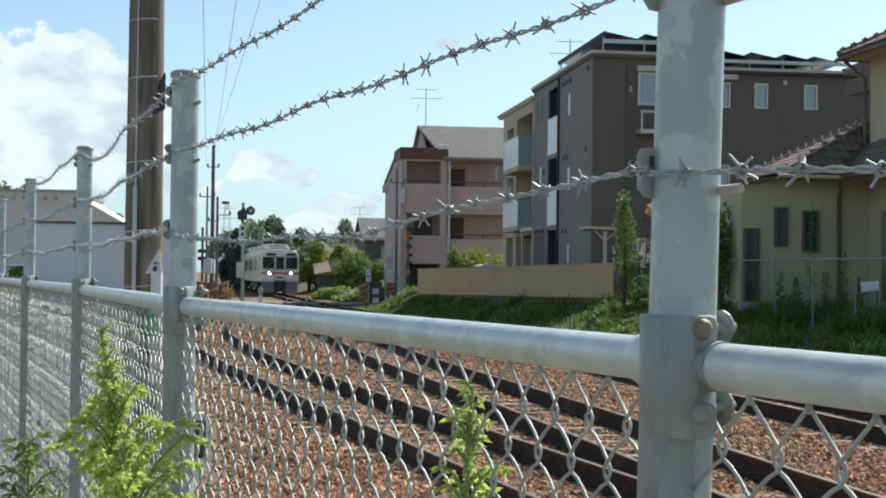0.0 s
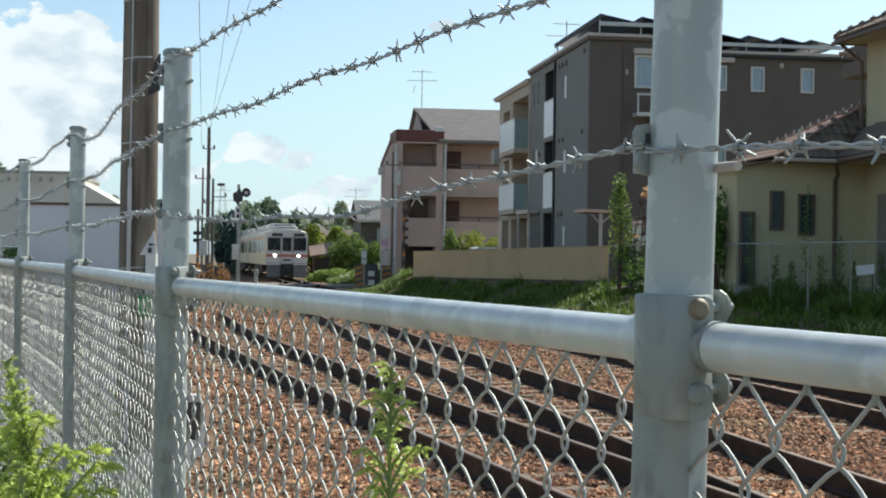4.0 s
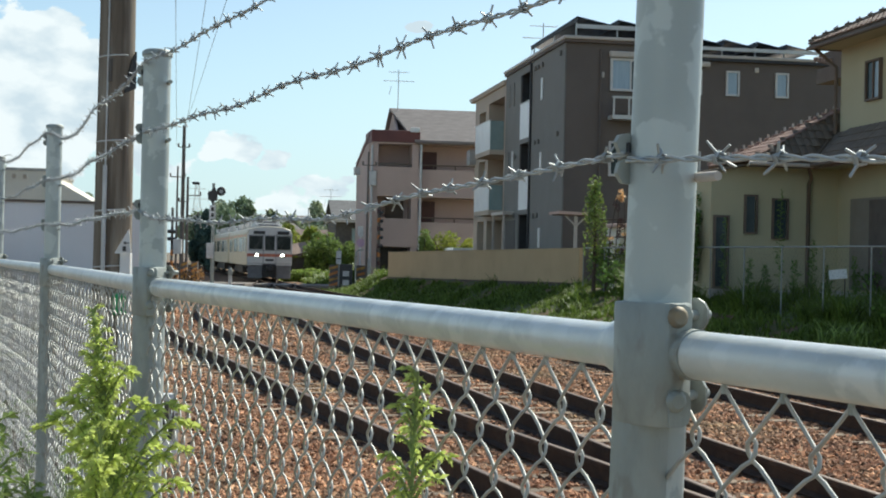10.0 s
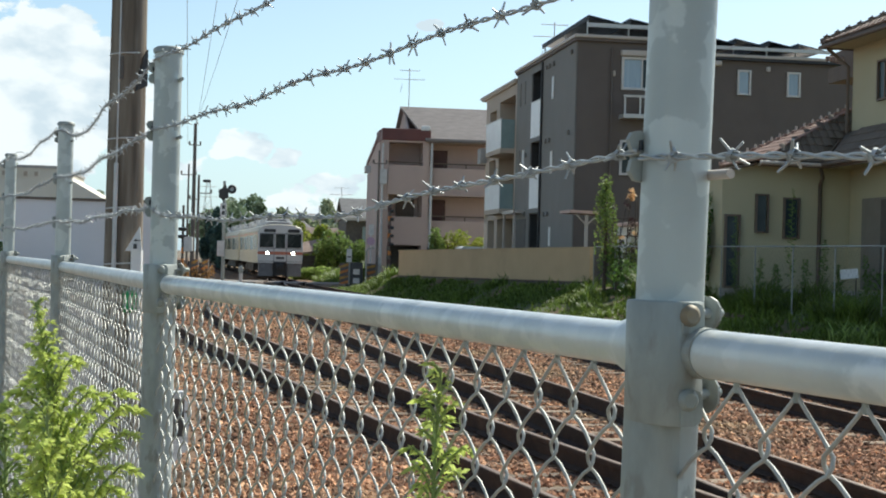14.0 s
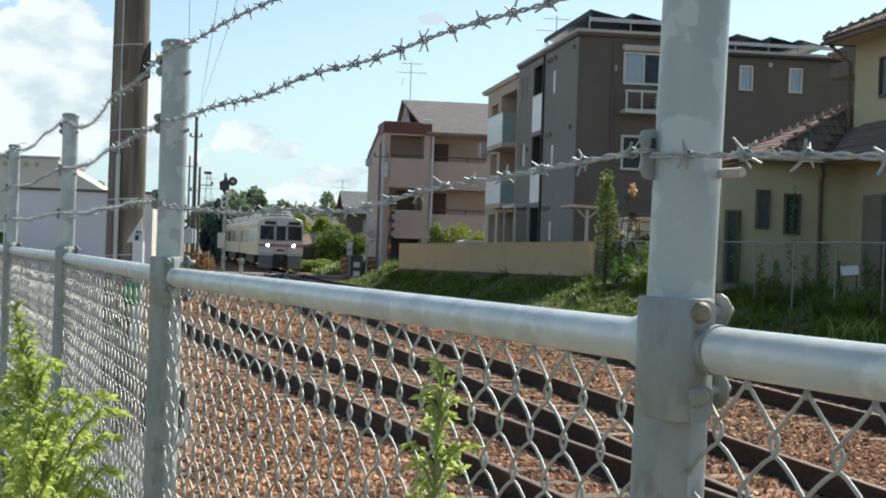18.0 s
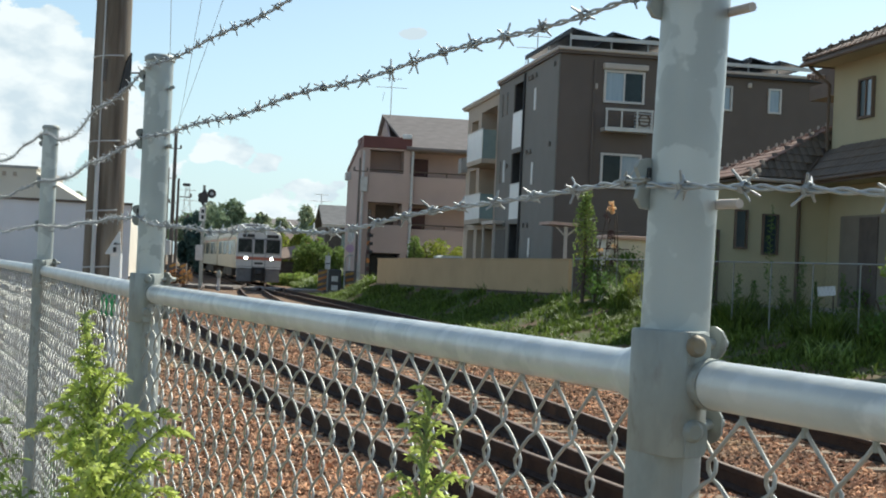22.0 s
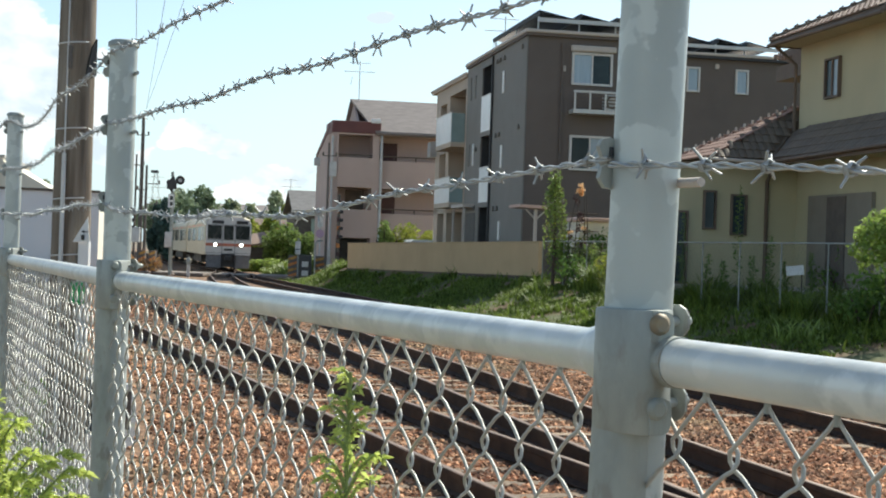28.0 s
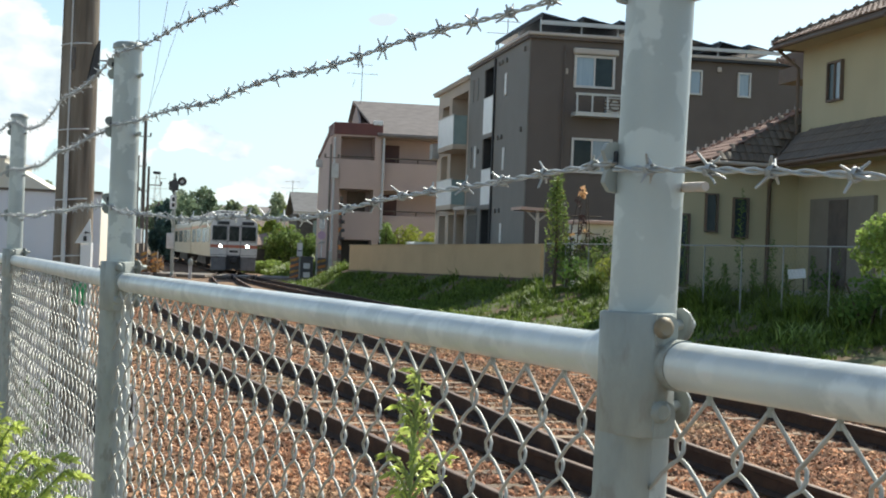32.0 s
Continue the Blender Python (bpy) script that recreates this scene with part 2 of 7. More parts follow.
FENCE_PALE = material("grey_galvanised_fence", (0.29, 0.31, 0.29), 0.6, 0.15, (0.22, 0.235, 0.22), 6.0)
BOLT_BRASS = material("yellowed_zinc_bolt", (0.29, 0.215, 0.12), 0.6, 0.4, (0.25, 0.22, 0.17), 80.0)
RUBBER = material("black_rubber", (0.03, 0.03, 0.032), 0.7)
# rust brown, darkened further for the shade on the rails' near sides
RUST_SHADED = material("shade_darkened_rusted_rail_steel", (0.058, 0.034, 0.022), 0.85, 0.05, (0.036, 0.022, 0.016), 7.0, 0.3, 90.0, (0.095, 0.055, 0.034), 1.5, spec=0.3)
RAIL_TOP = material("worn_rail_head", (0.22, 0.15, 0.105), 0.55, 0.3, (0.15, 0.10, 0.07), 3.0, 0.1, 60.0)
SLEEPER = material("weathered_sleeper_wood", (0.33, 0.245, 0.165), 0.9, 0, (0.20, 0.14, 0.09), 5.0, 0.5, 40.0, vary=0.35, stretch=(1, 8, 1))
# ballast bed, its dark tones also painting shade into gaps between loose stones
BALLAST = material("ballast_bed_shaded_gaps", (0.27, 0.155, 0.08), 0.95, 0, (0.10, 0.056, 0.032), 15.0, 1.0, 16.0, (0.34, 0.235, 0.115), 2.5, (0.55, 0.75), spread=(0.42, 0.60))
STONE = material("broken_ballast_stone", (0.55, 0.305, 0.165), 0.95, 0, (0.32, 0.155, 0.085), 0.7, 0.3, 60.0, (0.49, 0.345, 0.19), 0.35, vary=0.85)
EARTH = material("dry_earth", (0.22, 0.17, 0.12), 0.95, 0, (0.15, 0.12, 0.08), 1.2, 0.6, 18.0)
GRASS_GROUND = material("grass_sod", (0.085, 0.10, 0.028), 0.95, 0, (0.07, 0.088, 0.024), 2.5, 0.7, 12.0, (0.13, 0.078, 0.034), 0.7, (0.42, 0.56))
GRASS = leaf_material("grass_blades", (0.17, 0.24, 0.044), (0.11, 0.158, 0.03), 0.5, 0.4)
WEED_LEAF = leaf_material("young_weed_leaf", (0.68, 0.73, 0.23), (0.50, 0.60, 0.16), 0.2, 0.6)
WEED_DARK = leaf_material("dark_weed_leaf", (0.15, 0.25, 0.055), (0.09, 0.17, 0.04), 0.35, 0.4)
WEED_MID = leaf_material("mid_green_weed_leaf", (0.34, 0.44, 0.12), (0.22, 0.32, 0.075), 0.35, 0.45)
WEED_STEM = material("weed_stem", (0.27, 0.37, 0.09), 0.6, 0, (0.22, 0.25, 0.09), 8.0)
BUSH = leaf_material("bush_leaf", (0.26, 0.335, 0.095), (0.16, 0.235, 0.065), 0.4, 0.4)
BUSH_YELLOW = leaf_material("yellowish_bush_leaf", (0.36, 0.38, 0.07), (0.19, 0.25, 0.045), 0.4, 0.4)
# leaves of the distant trees are paled: aerial haze mixed into the base colour
TREE_HAZY = leaf_material("haze_paled_tree_leaf", (0.245, 0.31, 0.185), (0.18, 0.24, 0.14), 0.3, 0.4)
TREE_BLUE = leaf_material("blue_green_tree_leaf", (0.10, 0.17, 0.145), (0.065, 0.115, 0.10), 0.3, 0.35)
TREE_FAR_HAZY = leaf_material("haze_paled_far_tree_leaf", (0.36, 0.40, 0.25), (0.27, 0.32, 0.20), 0.3, 0.4)
BARK = material("bark", (0.12, 0.085, 0.06), 0.9, 0, (0.07, 0.05, 0.04), 10.0, 0.5, 30.0)
CONCRETE_POLE = material("weathered_concrete_pole", (0.225, 0.185, 0.14), 0.9, 0, (0.125, 0.098, 0.072), 10.0, 0.25, 70.0, (0.29, 0.25, 0.20), 7.0, (0.54, 0.68), stretch=(1, 1, 0.09), spread=(0.40, 0.58))
CONCRETE = material("pale_concrete", (0.46, 0.44, 0.41), 0.9, 0, (0.36, 0.345, 0.32), 3.0, 0.3, 40.0)
GREY_GRAVEL = material("grey_gravel", (0.15, 0.152, 0.158), 0.95, 0, (0.09, 0.092, 0.098), 14.0, 0.8, 30.0, (0.14, 0.15, 0.09), 0.8, (0.55, 0.7))
DARK_TIMBER = material("dark_weathered_timber", (0.13, 0.11, 0.092), 0.8, 0, (0.10, 0.083, 0.07), 4.0, 0.2, 40.0)
ASPHALT = material("asphalt", (0.06, 0.06, 0.062), 0.9, 0, (0.045, 0.045, 0.047), 4.0, 0.4, 90.0)
WORN_PANEL = material("worn_crossing_panel", (0.27, 0.235, 0.20), 0.9, 0, (0.19, 0.16, 0.135), 3.0, 0.3, 40.0)
PVC = material("grey_white_pvc", (0.62, 0.62, 0.60), 0.5, 0, (0.52, 0.52, 0.50), 4.0)
WHITE = material("white_paint", (0.78, 0.78, 0.76), 0.5, 0, (0.70, 0.70, 0.68), 3.0)
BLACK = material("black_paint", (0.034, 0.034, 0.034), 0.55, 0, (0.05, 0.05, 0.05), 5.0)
DARK_STEEL = material("dark_painted_steel", (0.13, 0.115, 0.10), 0.6, 0.2, (0.16, 0.13, 0.11), 3.0)
BOX_STEEL = material("dark_box_steel", (0.06, 0.068, 0.075), 0.6, 0.1, (0.045, 0.05, 0.055), 6.0)
GREEN_BAND = material("green_plastic", (0.03, 0.40, 0.13), 0.5, 0, (0.03, 0.32, 0.10), 8.0)
ORANGE = material("orange_warning_paint", (0.68, 0.25, 0.06), 0.6, 0, (0.50, 0.17, 0.045), 6.0, 0, 60.0, (0.12, 0.07, 0.05), 5.0, (0.55, 0.62))
YELLOW = material("yellow_warning_paint", (0.58, 0.30, 0.05), 0.6, 0, (0.42, 0.21, 0.05), 6.0, 0, 60.0, (0.15, 0.09, 0.05), 5.0, (0.55, 0.62))
DARK_WALL = material("dark_brown_siding", (0.148, 0.118, 0.100), 0.75, 0, (0.134, 0.107, 0.09), 1.0, 0.08, 90.0, (0.12, 0.096, 0.081), 0.8, (0.55, 0.8))
GREY_WALL = material("grey_brown_siding", (0.23, 0.213, 0.188), 0.75, 0, (0.213, 0.198, 0.174), 1.0, 0.08, 90.0, (0.196, 0.182, 0.16), 0.8, (0.55, 0.8))
BEIGE_WALL = material("beige_render", (0.52, 0.43, 0.335), 0.85, 0, (0.475, 0.39, 0.305), 0.8, 0.1, 60.0)
CREAM_TRIM = material("cream_metal_trim", (0.56, 0.49, 0.42), 0.55, 0, (0.52, 0.455, 0.39), 1.0)
ROOF_DARK = material("dark_flat_roof", (0.05, 0.05, 0.052), 0.7)
SOLAR = material("solar_panel_glass", (0.016, 0.022, 0.032), 0.18, 0.2, (0.02, 0.027, 0.04), 3.0)
ALU = material("aluminium_frame", (0.60, 0.59, 0.56), 0.45, 0.3, (0.55, 0.54, 0.51), 3.0)
SASH = material("window_sash_cream", (0.66, 0.63, 0.58), 0.5, 0, (0.60, 0.57, 0.53), 3.0)
FROST = material("frosted_balcony_panel", (0.76, 0.77, 0.76), 0.3, 0, (0.70, 0.715, 0.71), 2.0)
GREEN_GLASS = material("green_tinted_panel", (0.30, 0.38, 0.36), 0.25, 0, (0.26, 0.34, 0.32), 2.0)
DARK_GLASS = material("dark_window_glass", (0.035, 0.05, 0.055), 0.08, 0, (0.05, 0.07, 0.075), 1.5, spec=0.15)
SKY_GLASS = material("curtained_window_glass", (0.36, 0.44, 0.50), 0.12, 0, (0.30, 0.38, 0.44), 1.2, stretch=(9, 9, 0.6), spec=0.7)
PINK_WALL = material("pinkish_render", (0.53, 0.41, 0.355), 0.85, 0, (0.485, 0.375, 0.325), 0.7, 0.12, 60.0, (0.44, 0.345, 0.30), 0.5, (0.6, 0.8))
MAROON = material("maroon_fascia", (0.16, 0.055, 0.045), 0.6, 0, (0.13, 0.045, 0.04), 1.5)
BROWN_DOOR = material("red_brown_shutter", (0.10, 0.045, 0.04), 0.6, 0, (0.08, 0.038, 0.034), 3.0)
GREY_ROOF = material("grey_tile_roof", (0.18, 0.175, 0.17), 0.9, 0, (0.14, 0.137, 0.133), 2.0, 0.4, 22.0)
CAR_RED = material("faded_red_car_paint", (0.42, 0.10, 0.08), 0.35, 0, (0.38, 0.09, 0.075), 2.0, coat=0.4)
SHINGLE = material("grey_shingle_roof", (0.27, 0.235, 0.215), 0.9, 0, (0.22, 0.19, 0.175), 2.0, 0.4, 22.0, stretch=(1, 1, 4))
TAN_WALL = material("tan_rendered_wall", (0.54, 0.39, 0.22), 0.9, 0, (0.495, 0.355, 0.20), 0.9, 0.1, 50.0, (0.44, 0.32, 0.18), 0.7, (0.58, 0.75))
HOUSE_WALL = material("ochre_house_render", (0.49, 0.45, 0.295), 0.9, 0, (0.455, 0.42, 0.275), 0.8, 0.12, 80.0, (0.44, 0.39, 0.245), 0.6, (0.58, 0.8))
SHUTTER = material("grey_brown_shutter", (0.235, 0.21, 0.17), 0.6, 0, (0.21, 0.185, 0.15), 3.0)
ROOF_TILE = material("weathered_grey_brown_tile", (0.30, 0.215, 0.165), 0.8, 0, (0.22, 0.155, 0.12), 5.0, 0.2, 40.0, vary=0.2)
# annex roof: this copy has sunlight in its colour, TILE_DARK the shade
HOUSE_TILE_SUNLIT = material("sunlit_brown_roof_tile", (0.37, 0.225, 0.165), 0.75, 0, (0.29, 0.17, 0.125), 5.0, 0.2, 40.0, vary=0.12)
TILE_DARK = material("dark_and_shaded_roof_tile", (0.175, 0.14, 0.105), 0.8, 0, (0.14, 0.112, 0.085), 4.0, 0.3, 40.0, vary=0.12)
EAVE_BROWN = material("brown_eave_board", (0.16, 0.12, 0.09), 0.7, 0, (0.135, 0.10, 0.075), 3.0)
WAREHOUSE = material("pale_lilac_cladding", (0.80, 0.765, 0.755), 0.7, 0, (0.76, 0.725, 0.715), 0.5, 0.05, 12.0)
CREAM_BLOCK = material("cream_render", (0.76, 0.70, 0.59), 0.85, 0, (0.70, 0.645, 0.54), 0.6)
# brushed steel; its yellow tint is the ground's reflection put into the colour
TRAIN_STEEL = material("ballast_reflecting_stainless_steel", (0.52, 0.465, 0.34), 0.45, 0.25, (0.45, 0.40, 0.295), 2.0, 0.03, 60.0, stretch=(1, 1, 14))
TRAIN_GLASS = material("dark_windscreen_glass", (0.022, 0.027, 0.026), 0.15, 0, (0.05, 0.056, 0.052), 2.5, spec=0.2, spread=(0.5, 0.62))
TRAIN_WHITE = material("white_train_front", (0.74, 0.73, 0.70), 0.4, 0, (0.68, 0.67, 0.64), 2.0, coat=0.2)
TRAIN_ROOF = material("pale_train_roof", (0.66, 0.65, 0.62), 0.6, 0, (0.56, 0.55, 0.53), 1.5)
TRAIN_ORANGE = material("orange_train_band", (0.60, 0.20, 0.12), 0.45, 0, (0.54, 0.18, 0.11), 3.0)
TRAIN_DARK = material("dark_underframe", (0.055, 0.05, 0.047), 0.8, 0.1, (0.08, 0.07, 0.06), 4.0)
TRAIN_GREY = material("grey_apron", (0.22, 0.22, 0.225), 0.6, 0, (0.17, 0.17, 0.175), 4.0)
LAMP = glow("lit_headlamp", (1.0, 0.97, 0.88), 9.0)
PURPLE = material("faded_purple_sign", (0.50, 0.34, 0.45), 0.6, 0, (0.44, 0.30, 0.40), 4.0)
FLOWER = leaf_material("pale_orange_petal", (0.85, 0.62, 0.36), (0.78, 0.50, 0.26), 0.2, 0.4)
DRY_LEAF = leaf_material("dry_orange_leaf", (0.62, 0.36, 0.13), (0.34, 0.19, 0.075), 0.5, 0.3)
PERGOLA = material("salmon_canopy", (0.62, 0.42, 0.34), 0.7, 0, (0.55, 0.37, 0.30), 2.0)

# ---- building blocks ----


class Geo:
    """Gathers plain geometry for one mesh."""

    def __init__(self):
        self.v, self.f, self.smooth = [], [], []

    def add(self, verts, faces, smooth=False):
        k = len(self.v)
        self.v.extend(tuple(p) for p in verts)
        self.f.extend(tuple(i + k for i in f) for f in faces)
        self.smooth.extend([smooth] * len(faces))
        return self

    def box(self, x0, x1, y0, y1, z0, z1, m=None, bevel=0.0):
        if bevel:
            b = min(bevel, abs(x1 - x0) / 2.1, abs(y1 - y0) / 2.1, abs(z1 - z0) / 2.1)
            bm = bmesh.new()
            bmesh.ops.create_cube(bm, size=1.0, matrix=Matrix.LocRotScale(((x0 + x1) / 2, (y0 + y1) / 2, (z0 + z1) / 2), None, (abs(x1 - x0), abs(y1 - y0), abs(z1 - z0))))
            bmesh.ops.bevel(bm, geom=bm.edges[:], offset=b, segments=2, affect="EDGES", profile=0.5)
            bm.verts.index_update()
            p = [v.co.copy() for v in bm.verts]
            fs = [[v.index for v in f.verts] for f in bm.faces]
            bm.free()
        else:
            p = [Vector((x, y, z)) for z in (z0, z1) for y in (y0, y1) for x in (x0, x1)]
            fs = [(0, 2, 3, 1), (4, 5, 7, 6), (0, 1, 5, 4), (2, 6, 7, 3), (0, 4, 6, 2), (1, 3, 7, 5)]
        if m:
            p = [m @ q for q in p]
        return self.add(p, fs)

    def tube(self, pts, r, n=8, caps=True, smooth=True):
        """A round bar along points; r may be a number or one for each point."""
        pts = [Vector(p) for p in pts]
        rs = r if isinstance(r, (list, tuple)) else [r] * len(pts)
        verts, faces = [], []
        ref = None
        for i, p in enumerate(pts):
            d = (pts[min(i + 1, len(pts) - 1)] - pts[max(i - 1, 0)]).normalized()
            if ref is None:
                ref = Vector((0, 0, 1)) if abs(d.z) < 0.9 else Vector((1, 0, 0))
            a = (ref - d * ref.dot(d))
            a = a.normalized() if a.length > 1e-6 else d.orthogonal().normalized()
            ref = a
            b = d.cross(a)
            for k in range(n):
                w = 2 * math.pi * k / n
                verts.append(p + (a * math.cos(w) + b * math.sin(w)) * rs[i])
        for i in range(len(pts) - 1):
            for k in range(n):
                q = (k + 1) % n
                faces.append((i * n + k, i * n + q, (i + 1) * n + q, (i + 1) * n + k))
        self.add(verts, faces, smooth)
        if caps:
            self.add(verts[:n], [tuple(range(n))[::-1]])
            self.add(verts[-n:], [tuple(range(n))])
        return self

    def prism(self, outline, axis_from, axis_to, m=None):
        """An outline (x, y pairs across) drawn out along z from one height to another."""
        n = len(outline)
        p = [Vector((x, y, axis_from)) for x, y in outline] + [Vector((x, y, axis_to)) for x, y in outline]
        f = [tuple(range(n))[::-1], tuple(range(n, 2 * n))] + [(i, (i + 1) % n, n + (i + 1) % n, n + i) for i in range(n)]
        if m:
            p = [m @ q for q in p]
        return self.add(p, f)

    def poly(self, pts, thick=None):
        """A flat piece; thick: a vector by which it is drawn out."""
        n = len(pts)
        if thick is None:
            return self.add(pts, [tuple(range(n))])
        t = Vector(thick)
        p = [Vector(q) for q in pts]
        return self.add(p + [q + t for q in p], [tuple(range(n))[::-1], tuple(range(n, 2 * n))] + [(i, (i + 1) % n, n + (i + 1) % n, n + i) for i in range(n)])

    def mesh(self, name, mat):
        me = bpy.data.meshes.new(name)
        me.from_pydata(self.v, [], self.f)
        me.polygons.foreach_set("use_smooth", self.smooth)
        me.materials.append(mat)
        me.update()
        return me


def part(name, g, mat, parent=None, label="", m=None, fix=True):
    me = g.mesh(name, mat) if isinstance(g, Geo) else g
    if fix and isinstance(g, Geo) and len(me.polygons) < 60000:
        bm = bmesh.new()
        bm.from_mesh(me)
        bmesh.ops.recalc_face_normals(bm, faces=bm.faces)
        bm.to_mesh(me)
        bm.free()
    ob = new(name, me)
    if parent:
        ob.parent = parent
    if m:
        ob.matrix_basis = m
    if label:
        ob["label"] = label
    return ob


def thing(name, m, label, category, group="", kind=""):
    ob = new(name)
    ob.matrix_basis = m
    return tagged(ob, label, category, group, kind)


def window(parent, axis, a0, a1, z0, z1, at, out=-1, frame_w=0.06, panes=2, frame_mat=None, glass=None, name="window", depth=0.09):
    """A window on a wall. axis 'x': runs along x at y = at; 'y': along y at x = at. out: the side of the wall that it faces."""
    g = Geo()
    w = frame_w

    def b(p0, p1, q0, q1, d0, d1):
        lo, hi = sorted((at + out * d0, at + out * d1))
        return (p0, p1, lo, hi, q0, q1) if axis == "x" else (lo, hi, p0, p1, q0, q1)

    for bb in ((a0, a1, z0, z0 + w), (a0, a1, z1 - w, z1), (a0, a0 + w, z0 + w, z1 - w), (a1 - w, a1, z0 + w, z1 - w)):
        g.box(*b(*bb, -0.05, depth))
    win = part(name, g, frame_mat or SASH, parent, "window with a pale metal frame")
    mid = (a1 - a0 - 2 * w) / panes
    for i in range(panes):
        p0 = a0 + w + mid * i
        part("pane", Geo().box(*b(p0 + 0.02, p0 + mid - 0.02, z0 + w, z1 - w, 0.0, 0.03 + 0.012 * (i % 2))), (glass or [DARK_GLASS])[i % len(glass or [1])], win)
        if i:
            part("mullion", Geo().box(*b(p0 - 0.025, p0 + 0.025, z0 + w, z1 - w, 0.0, depth - 0.02)), frame_mat or SASH, win)
    return win


def foliage(g, centre, radii, count, size, rng, flat=0.0):
    """Loose leaves in a lumpy cloud round a centre."""
    cx, cy, cz = centre
    for _ in range(count):
        while True:
            d = Vector((rng.uniform(-1, 1), rng.uniform(-1, 1), rng.uniform(-1, 1)))
            if 0.2 < d.length < 1:
                break
        d = d.normalized() * d.length ** 0.45
        k = 1 + 0.38 * noise.noise(Vector((cx * 3 + d.x * 2.1, cy + d.y * 2.1, cz * 2 + d.z * 2.1)))
        p = Vector((cx + d.x * radii[0] * k, cy + d.y * radii[1] * k, cz + d.z * radii[2] * k))
        leaf(g, p, size * rng.uniform(0.6, 1.4), rng)


def leaf(g, p, s, rng, up=0.3):
    n = Vector((rng.gauss(0, 1), rng.gauss(0, 1), rng.gauss(0, 1) + up)).normalized()
    a = n.orthogonal().normalized()
    a.rotate(Matrix.Rotation(rng.uniform(0, 6.283), 3, n))
    b = n.cross(a)
    g.add([p - a * s * 0.5, p + b * s * 0.28 + n * s * 0.08, p + a * s * 0.5, p - b * s * 0.28 + n * s * 0.08], [(0, 1, 2), (0, 2, 3)])


def tree(name, at, height, spread, mat, label, category, rng, count=1500, size=0.3, trunk=0.12, lumps=7, crown_from=0.35, group=""):
    th = thing(name, Matrix.Translation(at), label, category, group)
    g = Geo()
    g.tube([(0, 0, -0.1), (rng.uniform(-.1, .1), 0, height * 0.4), (rng.uniform(-.3, .3), rng.uniform(-.2, .2), height * 0.8)], [trunk, trunk * 0.75, trunk * 0.3], 7)
    for i in range(5):
        w, z = rng.uniform(0, 6.28), height * rng.uniform(crown_from, 0.7)
        g.tube([(0, 0, z - 0.2), (math.cos(w) * spread * 0.35, math.sin(w) * spread * 0.35, z + height * 0.1), (math.cos(w) * spread * 0.7, math.sin(w) * spread * 0.7, z + height * 0.2)], [trunk * 0.5, trunk * 0.3, trunk * 0.12], 5)
    part("trunk", g, BARK, th)
    c = Geo()
    for i in range(lumps):
        w = rng.uniform(0, 6.28)
        q = rng.uniform(0.05, 0.62) * spread
        z = height * rng.uniform(crown_from + 0.1, 0.84)
        k = 1 - abs(z / height - 0.6)
        foliage(c, (math.cos(w) * q, math.sin(w) * q, z), (spread * 0.5 * k, spread * 0.5 * k, height * 0.17), count // lumps, size, rng)
    foliage(c, (0, 0, height * 0.86), (spread * 0.35, spread * 0.35, height * 0.14), count // lumps, size, rng)
    part("crown", c, mat, th, fix=False)
    return th


def bush(name, at, radii, mat, label, rng, count=900, size=0.16, lumps=6, category="bush", group=""):
    th = thing(name, Matrix.Translation(at), label, category, group)
    g = Geo()
    for i in range(6):
        w = rng.uniform(0, 6.28)
        g.tube([(0, 0, -0.05), (math.cos(w) * radii[0] * 0.4, math.sin(w) * radii[1] * 0.4, radii[2] * 0.9), (math.cos(w) * radii[0] * 0.7, math.sin(w) * radii[1] * 0.7, radii[2] * 1.5)], [0.03, 0.02, 0.008], 5)
    part("woody_base", g, BARK, th)
    c = Geo()
    for i in range(lumps):
        foliage(c, (rng.uniform(-.6, .6) * radii[0], rng.uniform(-.6, .6) * radii[1], radii[2] * rng.uniform(0.45, 1.5)), (radii[0] * 0.5, radii[1] * 0.5, radii[2] * 0.45), count // lumps, size, rng)
    part("leaves", c, mat, th, fix=False)
    return th

